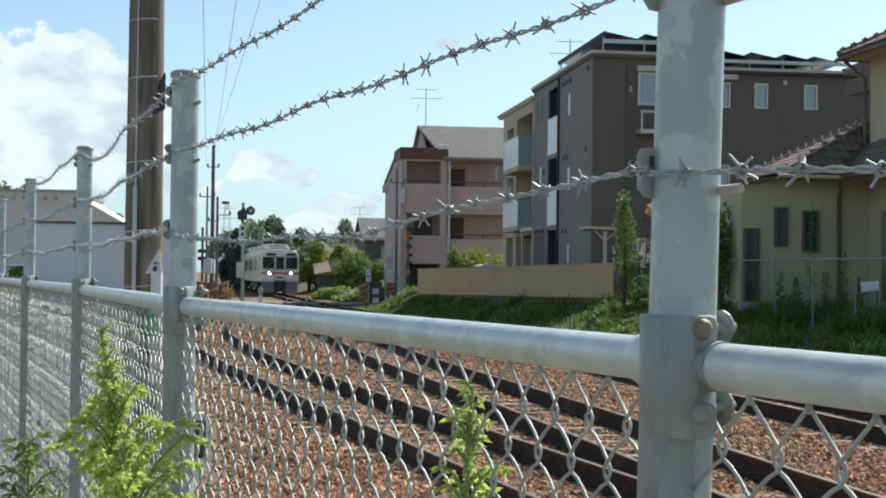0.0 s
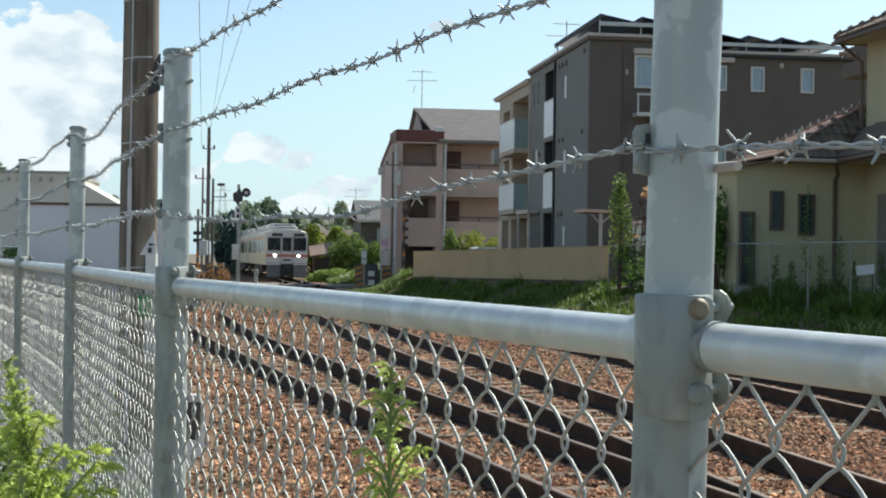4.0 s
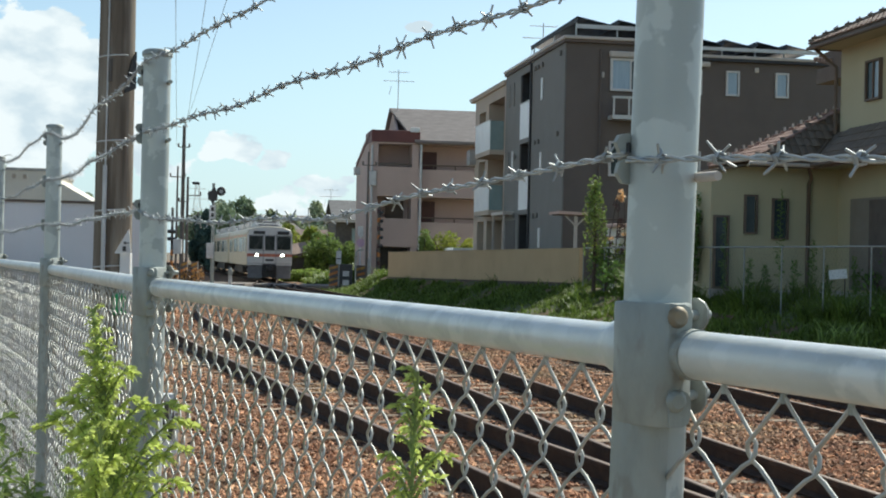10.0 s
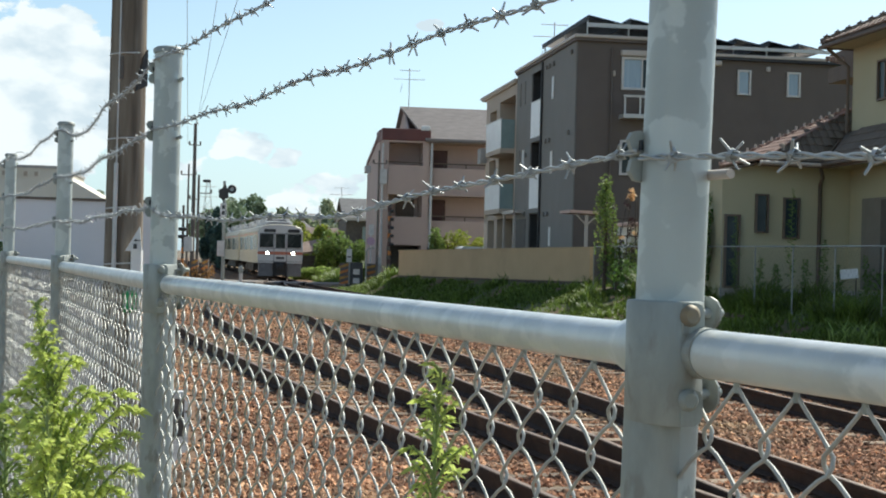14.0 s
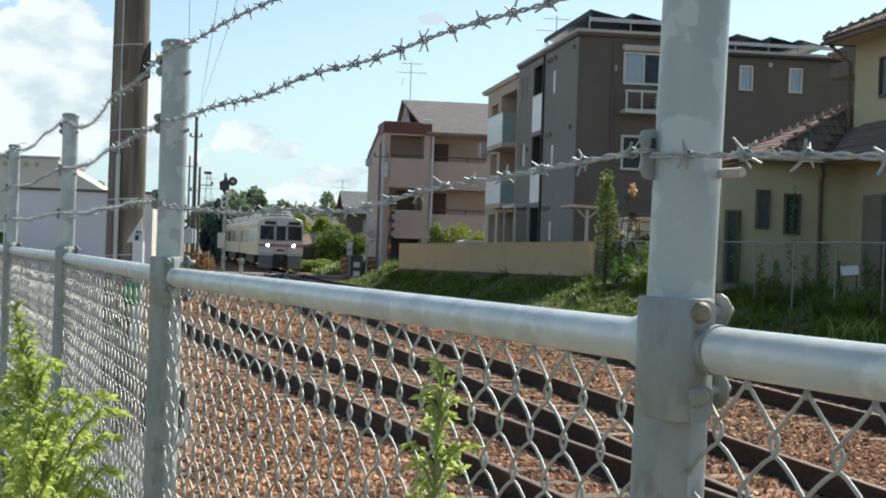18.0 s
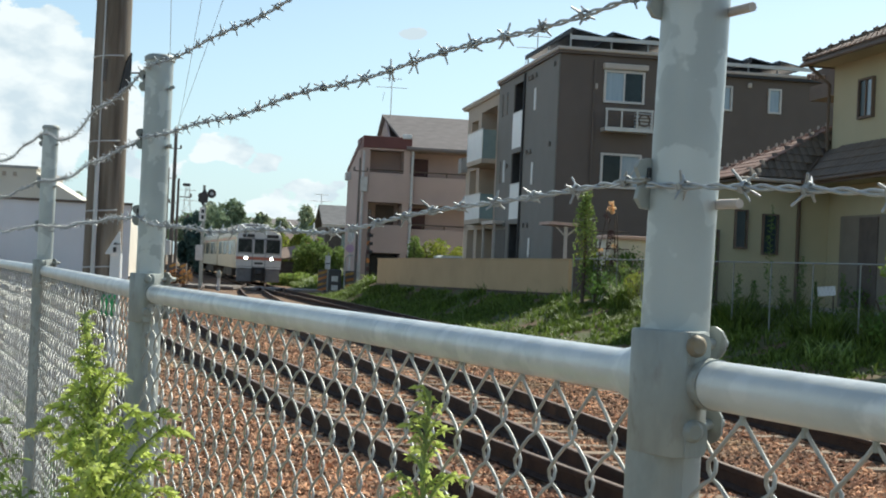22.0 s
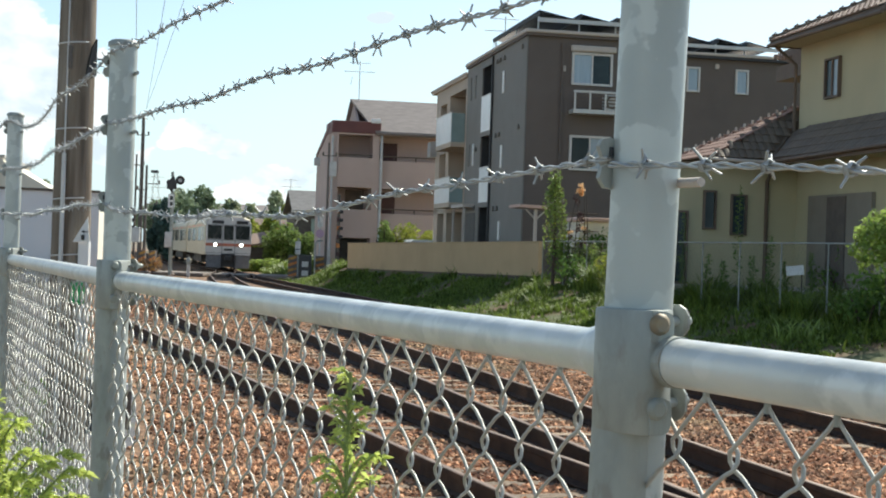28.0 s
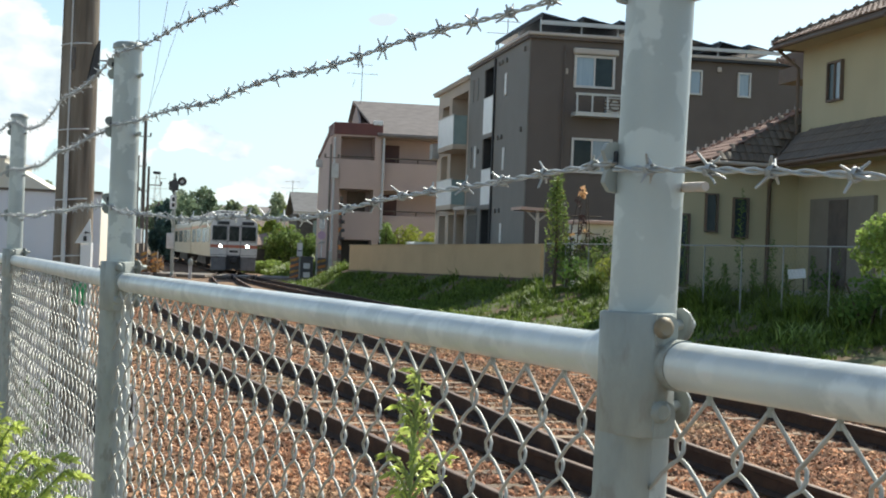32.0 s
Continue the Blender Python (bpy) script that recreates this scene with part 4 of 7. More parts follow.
            window(th, "y", y0, y0 + 0.3, z0, z1, -0.02, panes=1, glass=[SHUTTER if dark else FROST], frame_mat=GREY_WALL if dark else SASH, frame_w=0.04, depth=0.035)
    for y0, z0 in ((0.55, 8.9), (3.4, 8.85), (4.1, 8.85), (4.6, 8.85), (3.9, 6.0), (4.5, 6.0), (0.8, 6.05), (3.9, 3.2), (4.5, 3.2), (8.1, 5.7), (8.1, 3.3)):
        part("vent_cap", Geo().box(-0.11, -0.02, y0, y0 + 0.16, z0, z0 + 0.18, bevel=0.03), GREY_WALL, th)
    part("vent_cap", Geo().box(6.95, 7.1, -0.1, 0, 8.5, 8.68, bevel=0.03), CREAM_TRIM, th)
    part("vent_cap", Geo().box(1.3, 1.38, -0.08, 0, 8.1, 8.3, bevel=0.02), CREAM_TRIM, th)
    part("downpipe", Geo().tube([(-0.07, 5.36, 0.3), (-0.07, 5.36, 9.25)], 0.045, 8), BLACK, th)
    part("downpipe", Geo().tube([(1.25, -0.06, 0.3), (1.25, -0.06, 9.1)], 0.035, 8), DARK_WALL, th)


make_apartment()


def antenna(name, at, h, label):
    th = thing(name, Matrix.Translation(at), label, "antenna")
    part("mast", Geo().tube([(0, 0, 0), (0, 0, h)], 0.025, 6), ALU, th)
    for z, n, w in ((h - 0.1, 7, 0.55), (h - 0.6, 9, 0.85)):
        part("boom", Geo().tube([(-w, 0, z), (w, 0.2, z)], 0.018, 5), ALU, th)
        for i in range(n):
            x = -w + 2 * w * i / (n - 1)
            l = 0.14 + 0.22 * (i / n)
            part("element", Geo().tube([(x, -l, z - 0.02), (x, l, z + 0.02)], 0.010, 4), ALU, th)
    part("reflector", Geo().tube([(-0.5, 0, h - 1.35), (-0.4, 0, h - 0.9)], 0.015, 5), ALU, th)
    return th


def make_pink_house():
    th = thing("pink_building", pose(-4.47, 77.97, 0, 0, 0, TURN), "three-storey pinkish rendered house with loggias and a maroon fascia", "building")
    for bb in ((0.1, 8.5, 1.5, 9.0, 0.0, 7.0), (2.2, 8.5, 1.5, 9.0, 7.0, 7.8), (0.1, 2.2, 1.5, 3.0, 7.0, 7.8), (0.05, 0.35, 0.0, 1.5, 0.0, 7.8), (2.2, 2.55, 0.0, 1.5, 0.0, 7.8)):
        part("wall", Geo().box(*bb), PINK_WALL, th, "pinkish render")
    p = Geo()
    p.box(0.3, 2.62, -0.04, 0.16, 4.88, 6.46)
    p.box(0.36, 2.7, -0.04, 0.16, 2.15, 3.67)
    p.box(2.7, 8.5, 0.3, 0.45, 4.9, 6.38)
    p.box(2.7, 8.5, 0.3, 0.45, 2.2, 3.52)
    part("parapet", p, PINK_WALL, th)
    s = Geo()
    for z in (2.15, 4.88):
        s.box(0.3, 8.5, 0.0, 1.55, z - 0.02, z + 0.1)
    s.box(2.5, 8.5, 0.05, 1.5, 7.72, 7.82)
    part("floor_slab", s, PINK_WALL, th)
    fas = part("maroon_fascia", Geo().box(-0.05, 2.6, -0.1, 3.0, 7.78, 8.43, bevel=0.04), MAROON, th, "maroon roof fascia")
    part("soffit", Geo().box(0.0, 2.55, -0.05, 2.9, 7.70, 7.78), PINK_WALL, fas)
    flank = [(-0.02, 1.4, 0.0), (-0.02, 8.0, 0.0), (-0.02, 8.0, 6.85), (-0.02, 1.4, 8.1)]
    part("flank_wall", Geo().poly(flank, (0.1, 0, 0)), PINK_WALL, th)
    part("flank_edge", Geo().poly([(-0.08, 1.0, 8.12), (-0.08, 8.1, 6.82), (-0.08, 8.1, 7.05), (-0.08, 1.0, 8.4)], (0.2, 0, 0)), MAROON, th, "sloping maroon roof edge")
    part("balcony_unit", Geo().box(-0.35, 0.0, 6.0, 6.5, 6.3, 6.75, bevel=0.04), PVC, th)
    # roof over the wing
    r = Geo()
    r.poly([(2.3, -0.15, 7.82), (8.8, -0.15, 7.82), (8.8, 3.4, 9.85), (1.3, 3.4, 9.85)], (0, 0, 0.12))
    r.poly([(8.8, 7.4, 7.82), (1.3, 7.4, 7.82), (1.3, 3.4, 9.85), (8.8, 3.4, 9.85)], (0, 0, 0.12))
    part("roof", r, SHINGLE, th, "grey-brown shingle roof")
    part("gable", Geo().poly([(1.5, 0.4, 7.82), (1.5, 7.2, 7.82), (1.5, 3.4, 9.75)], (0.1, 0, 0)), PINK_WALL, th)
    part("roof_gutter", Geo().box(2.3, 8.8, -0.26, -0.14, 7.72, 7.84, bevel=0.02), EAVE_BROWN, th)
    # no real opening: a black box gives the shade under the first floor
    part("garage_opening", Geo().box(0.5, 6.0, 1.2, 1.49, 0.0, 2.1), BLACK, th, "black box painting the shade of the open ground floor")
    for x0, x1, z0, z1 in ((2.8, 3.75, 6.1, 7.42), (2.8, 3.7, 3.3, 4.7)):
        d = part("shutter", Geo().box(x0, x1, 1.40, 1.5, z0, z1), BROWN_DOOR, th, "red-brown shutter")
    for x0, x1, z0, z1 in ((0.95, 1.95, 3.3, 4.78),):
        part("doorway", Geo().box(x0, x1, 1.42, 1.5, z0, z1), EAVE_BROWN, th)
    for z in (6.5, 3.64):
        part("handrail", Geo().tube([(2.8, 0.37, z + 0.12), (8.4, 0.37, z + 0.12)], 0.035, 6), EAVE_BROWN, th)
        for k in range(5):
            part("handrail_post", Geo().box(3.4 + k * 1.2, 3.46 + k * 1.2, 0.34, 0.4, z - 0.1, z + 0.12), EAVE_BROWN, th)
    part("handrail", Geo().tube([(0.3, 0.06, 6.62), (2.6, 0.06, 6.62)], 0.03, 6), EAVE_BROWN, th)
    part("downpipe", Geo().tube([(2.66, -0.1, 7.7), (2.66, -0.1, 2.0)], 0.07, 8), PVC, th)
    part("downpipe", Geo().tube([(0.0, -0.08, 7.6), (0.02, -0.08, 0.3)], 0.06, 8), PVC, th)
    part("meter_box", Geo().box(-0.15, 0.25, -0.2, 0.0, 5.4, 6.2, bevel=0.03), PVC, th)
    part("gutter_end", Geo().box(2.05, 2.55, -0.18, -0.02, 8.35, 8.6, bevel=0.04), WHITE, th)
    antenna("tv_antenna", (-3.27, 81.4, 9.8), 2.3, "thin metal television antenna on the pink house")
    antenna("tv_antenna", (3.55, 59.95, 9.5), 1.9, "thin metal television antenna on the apartment roof")


make_pink_house()


def make_garden_wall():
    a, b = Vector((-2.76, 63.97, 0)), Vector((4.10, 45.97, 0))
    d = b - a
    L = d.length
    th = thing("garden_wall", Matrix.LocRotScale(a, Euler((0, 0, math.atan2(d.y, d.x))), None), "low tan rendered wall above the grassy bank", "wall", kind="structure")
    n = 9
    for i in range(n):
        x0, x1 = L * i / n, L * (i + 1) / n
        s = part("panel", Geo().poly([(x0 + 0.004, -0.08, 0.2), (x1 - 0.004, -0.08, 0.2), (x1 - 0.004, -0.08, 1.77 + 0.2 * x1 / L), (x0 + 0.004, -0.08, 1.77 + 0.2 * x0 / L)], (0, 0.16, 0)), TAN_WALL, th)
    part("coping", Geo().poly([(-0.02, -0.1, 1.775), (L + 0.02, -0.1, 1.975), (L + 0.02, -0.1, 2.015), (-0.02, -0.1, 1.815)], (0, 0.2, 0)), TAN_WALL, th)
    part("footing", Geo().poly([(0, -0.13, 0.0), (L, -0.13, 0.0), (L, -0.13, 0.90), (0, -0.13, 0.70)], (0, 0.26, 0)), BARK, th, "dark earth-stained footing")


make_garden_wall()


def tile_rows(parent, mat, origin, along_v, up_v, width, rows, pitch, rise, rng, clip=None):
    """Curved roof tiles row by row on a slope: each a shallow arch, a piece of its own."""
    nv = along_v.cross(up_v).normalized()
    if nv.z < 0:
        nv = -nv
    g = Geo()
    low = [(a * pitch, 0.0, h + 0.02) for a, h in ((0, 0.0), (0.25, 0.02), (0.5, 0.028), (0.75, 0.02), (1.0, 0.0))]
    top = [(x, rise * 1.05, z - 0.02) for x, y, z in low]
    g.add(low + top + [(0, 0, 0), (pitch, 0, 0)], [(k, k + 1, 6 + k, 5 + k) for k in range(4)] + [(10, 11, 4, 3, 2, 1, 0)])
    me = g.mesh("roof_tile", mat)
    turn = Matrix((along_v, up_v, nv)).transposed().to_4x4()
    for j in range(rows):
        for i in range(int(width / pitch)):
            if clip and not clip(i * pitch + pitch / 2, j * rise):
                continue
            part("roof_tile", me, mat, parent, m=Matrix.Translation(origin + along_v * i * pitch + up_v * j * rise + nv * rng.uniform(0, 0.008)) @ turn)


def make_tiled_house():
    th = thing("tiled_house", pose(9.55, 35.97, 0, 0, 0, TURN), "two-storey ochre rendered house with brown pantile roofs", "house")
    rng = random.Random(8)
    w = Geo()
    w.box(0, 8, -4.7, 0, 0.3, 7.08)
    w.poly([(-3.3, 0, 0.3), (0.0, 0, 0.3), (0.0, 0, 4.06), (-2.5, 0, 4.0), (-3.3, 0, 3.83)], (0, 1.6, 0))
    w.box(0.0, 4, 0.0, 2.6, 0.3, 4.08)
    w.box(-2.4, 0, 1.6, 2.6, 0.3, 4.05)
    wall = part("wall", w, HOUSE_WALL, th, "ochre render")
    part("plinth", Geo().box(-3.33, 0.0, -0.03, 0.0, 0.3, 1.0).box(-0.03, 0.0, -4.7, -0.03, 0.3, 1.0), CONCRETE, th)
    # upper hip roof
    ro = Geo()
    e = [(-0.75, 0.22, 7.1), (8.75, 0.22, 7.1), (8.75, -5.75, 7.1), (-0.75, -5.75, 7.1)]
    a, b = (2.24, -2.77, 8.5), (5.76, -2.77, 8.5)
    ro.add(e + [a, b], [(0, 1, 4), (1, 2, 5, 4), (2, 3, 5), (3, 0, 4, 5), (3, 2, 1, 0)])
    up = part("upper_roof", ro, TILE_DARK, th)
    tile_rows(up, ROOF_TILE, Vector((-0.80, 0.20, 7.1)), Vector((0, -1, 0)), Vector((4.35, 0, 2.05)).normalized(), 5.9, 11, 0.26, 0.3, rng, lambda q, s: s * 0.905 + 0.1 < q and s * 0.905 < 5.9 - q)
    hip0, hip1 = Vector((-0.76, 0.20, 7.16)), Vector((2.24, -2.77, 8.55))
    part("hip_ridge", Geo().tube([hip0, hip1], 0.075, 9), TILE_DARK, up, "dark ridge tiles")
    for i in range(15):
        p = hip0.lerp(hip1, (i + 0.6) / 15)
        part("ridge_cap", Geo().box(p.x - 0.10, p.x + 0.08, p.y - 0.1, p.y + 0.1, p.z + 0.02, p.z + 0.085, bevel=0.03), TILE_DARK, up)
        part("snow_guard", Geo().tube([(p.x - 0.06, p.y - 0.06, p.z + 0.02), (p.x - 0.06, p.y - 0.06, p.z + 0.11)], [0.03, 0.026], 6), CREAM_TRIM, up)
    part("eave_board", Geo().box(-0.76, -0.70, -5.75, 0.22, 6.97, 7.1).box(-0.70, 8.7, 0.16, 0.22, 6.97, 7.1), EAVE_BROWN, th)
    part("soffit", Geo().box(-0.7, 0, -5.7, 0.16, 7.0, 7.06).box(0, 8.6, 0, 0.16, 7.0, 7.06), HOUSE_WALL, th)
    part("gutter", Geo().tube([(-0.8, 0.2, 7.0), (-0.8, -5.7, 6.96)], 0.05, 8), EAVE_BROWN, th)
    # eave of the rear wing, a little lower
    # the box behind it is unseen, added to keep sun off the annex tiles
    rear = part("rear_eave", Geo().poly([(0.15, 0.23, 7.13), (0.15, 1.75, 7.08), (0.15, 1.75, 6.9), (0.15, 0.02, 6.5)], (2.5, 0, 0)).box(1.0, 4.0, 1.76, 3.8, 6.6, 7.0), EAVE_BROWN, th, "dark underside of the rear eave, with an added unseen block that shades the annex roof")
    for i in range(5):
        part("roof_tile", Geo().tube([(0.05, 1.75 - i * 0.2, 6.97 - i * 0.03), (0.5, 1.75 - i * 0.2, 7.05 - i * 0.03)], 0.07, 7), ROOF_TILE, rear)
    # lower roof: a hip over the annex and a skirt along the flank
    lo = Geo()
    near, rear_corner, apex = Vector((-2.57, -0.6, 4.1)), Vector((-2.57, 2.3, 4.1)), Vector((0.35, 0.85, 5.56))
    lo.add([near, rear_corner, apex, (-0.95, -0.6, 4.1), (0.0, 0.35, 4.95), (4, 0.85, 5.56), (4, 2.3, 4.1), (4, -0.6, 4.1), (0.4, 0.35, 4.95)],
           [(0, 2, 1), (0, 3, 4, 8, 2), (1, 2, 5, 6), (2, 8, 7, 5)])
    lo.add([(-0.95, -0.6, 4.1), (-0.95, -7.2, 4.12), (0.0, -7.2, 4.95), (0, 0.35, 4.95)], [(0, 1, 2, 3)])
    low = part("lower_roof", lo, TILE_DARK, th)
    # west slope in the sunlit tile colour, south slope in the shaded one
    tile_rows(low, HOUSE_TILE_SUNLIT, near + Vector((-0.03, 0, 0.01)), Vector((0, 1, 0)), Vector((2.92, 0, 1.46)).normalized(), 2.9, 11, 0.165, 0.3, rng, lambda q, s: s * 0.444 < q < 2.9 - s * 0.444)
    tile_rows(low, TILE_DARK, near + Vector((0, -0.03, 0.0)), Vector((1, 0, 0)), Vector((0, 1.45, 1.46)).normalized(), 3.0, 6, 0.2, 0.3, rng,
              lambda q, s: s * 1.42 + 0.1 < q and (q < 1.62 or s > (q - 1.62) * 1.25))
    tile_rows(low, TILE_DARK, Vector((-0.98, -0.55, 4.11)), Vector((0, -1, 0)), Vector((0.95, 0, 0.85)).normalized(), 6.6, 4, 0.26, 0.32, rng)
    part("hip_ridge", Geo().tube([near + Vector((0, 0, 0.02)), apex], 0.045, 8), HOUSE_TILE_SUNLIT, low)
    part("hip_ridge", Geo().tube([rear_corner + Vector((0, 0, 0.02)), apex + Vector((0, 0, 0.02))], 0.075, 9), HOUSE_TILE_SUNLIT, low, "sunlit brown ridge tiles")
    part("valley_flashing", Geo().tube([(-0.95, -0.62, 4.14), (0.0, 0.32, 4.99)], 0.035, 6), EAVE_BROWN, low)
    for i in range(16):
        p = rear_corner.lerp(apex, (i + 0.4) / 16)
        part("ridge_cap", Geo().box(p.x - 0.10, p.x + 0.09, p.y - 0.09, p.y + 0.09, p.z + 0.03, p.z + 0.10, bevel=0.03), HOUSE_TILE_SUNLIT, low)
        part("snow_guard", Geo().tube([(p.x, p.y, p.z + 0.09), (p.x + 0.01, p.y, p.z + 0.20)], [0.036, 0.03], 6), CREAM_TRIM, low)
    # small roof over the end of the annex
    part("lean_to_roof", Geo().poly([(-2.5, -0.25, 4.02), (-3.5, -0.25, 3.82), (-3.5, 1.9, 3.82), (-2.5, 1.9, 4.02)], (0, 0, 0.05)), TILE_DARK, th)
    part("eave_board", Geo().box(-2.57, -0.95, -0.61, -0.55, 3.96, 4.09).box(-0.96, -0.9, -7.2, -0.55, 3.96, 4.10), EAVE_BROWN, th)
    part("soffit", Geo().box(-2.5, -0.95, -0.55, 0.0, 4.0, 4.05).box(-0.9, 0.0, -7.2, -0.0, 4.0, 4.05), HOUSE_WALL, th)
    part("gutter", Geo().tube([(-2.6, -0.67, 4.05), (-0.9, -0.67, 4.03)], 0.05, 8), CREAM_TRIM, th)
    part("gutter", Geo().tube([(-1.03, -0.65, 4.04), (-1.03, -7.2, 4.1)], 0.05, 8), EAVE_BROWN, th)
    part("downpipe", Geo().tube([(-1.05, -0.6, 4.0), (-0.85, -0.3, 3.75), (-0.82, -0.08, 3.6), (-0.82, -0.08, 0.6)], 0.05, 8), EAVE_BROWN, th)
    part("downpipe", Geo().tube([(-0.6, 0.15, 6.98), (-0.1, 0.06, 6.55), (-0.1, 0.06, 4.9)], 0.045, 8), EAVE_BROWN, th)
    for x0, x1, z0, z1 in ((-2.46, -2.12, 2.36, 3.32), (-1.74, -1.32, 2.24, 3.25)):
        window(th, "x", x0, x1, z0, z1, 0.0, panes=1, frame_mat=EAVE_BROWN, frame_w=0.04)
    d = window(th, "x", -3.24, -2.84, 1.0, 2.8, 0.0, panes=1, frame_mat=EAVE_BROWN, frame_w=0.05, name="back_door")
    window(th, "y", -2.27, -1.5, 5.54, 6.5, 0.0, panes=2, frame_mat=EAVE_BROWN, glass=[SKY_GLASS, DARK_GLASS], frame_w=0.05)
    sh = part("storm_shutter", Geo().box(-0.1, 0.0, -4.15, -0.9, 1.05, 3.24), SHUTTER, th, "grey-brown storm shutters in a dark frame")
    for y0 in (-1.98, -0.98 - 1.95):
        part("panel", Geo().box(-0.13, -0.1, y0, y0 + 0.95, 1.1, 3.18), SHUTTER if y0 > -2.5 else DARK_TIMBER, sh)


make_tiled_house()


def link_mesh(g, a, b, z0, z1, pitch, r, sides=4, knots=True, tall=None, phase=None, slack=0.0):
    """Woven wire between two points: upright zigzag wires hooked into their neighbours."""
    a, b = Vector(a), Vector(b)
    L = (b - a).length
    d = (b - a) / L
    nrm = Vector((-d.y, d.x, 0))
    half, rise = pitch / 2, (tall or pitch) / 2
    off = (L - int(L / half) * half) / 2 if phase is None else phase % pitch
    cols = int((L - off) / half)
    rows = int((z1 - z0) / rise)
    for k in range(-1 if off > half else 0, cols):
        pts = []
        for j in range(rows + 1):
            right = (j + k) % 2
            s = off + (k + right) * half
            z = z1 - j * rise
            if knots:
                e = half * (1 if right else -1)
                w = right * 2 - 1
                if j == 0:
                    pts.append((s + e * 0.02, z + 0.002, 0.0))
                    pts.append((s - e * 0.15, z - rise * 0.16, -w * r * 1.2))
                    pts.append((s - e * 0.47, z - rise * 0.47, -w * r * 2.6))
                    continue
                if j:
                    pts.append((s - e * 0.15, z + rise * 0.26, w * r * 2.2))
                    pts.append((s + e * 0.06, z + rise * 0.15, w * r * 1.2))
                pts.append((s + e * 0.125, z, 0.0))
                pts.append((s + e * 0.06, z - rise * 0.15, -w * r * 1.2))
                pts.append((s - e * 0.15, z - rise * 0.26, -w * r * 2.2))
                pts.append((s - e * 0.47, z - rise * 0.47, -w * r * 2.6))
            else:
                pts.append((s, z, r * 1.8 * (1 if right else -1)))
        bulge = lambda s, z: slack * noise.noise(Vector((s * 5.0 + a.y, z * 4.0, a.x)))
        g.tube([a + d * s + nrm * (q + bulge(s, z)) + Vector((0, 0, z)) for s, z, q in pts], r, sides, caps=False)


def fence_x(y):
    """The boundary fence runs straight along the bank."""
    return 6.35 - 0.2535 * (y - 34.5)


def make_house_fence():
    th = thing("boundary_fence", Matrix.Identity(4), "low galvanised chain-link fence with pipe rail before the ochre house", "fence")
    ys = [43.9 - 1.787 * k for k in range(12)]
    for y in ys:
        part("post", Geo().tube([(fence_x(y), y, 0.15), (fence_x(y), y, 2.01)], 0.016, 7), FENCE_PALE, th)
    a, b = Vector((fence_x(ys[0]), ys[0], 0)), Vector((fence_x(ys[-1]), ys[-1], 0))
    for y0, y1 in zip(ys, ys[1:]):
        part("top_rail", Geo().tube([(fence_x(y0), y0, 2.0), (fence_x(y1), y1, 2.0)], 0.018, 7), FENCE_PALE, th)
    g = Geo()
    link_mesh(g, a, b, 0.5, 1.98, 0.16, 0.0016, 3, False)
    part("wire_mesh", g, FENCE_OLD, th)


make_house_fence()

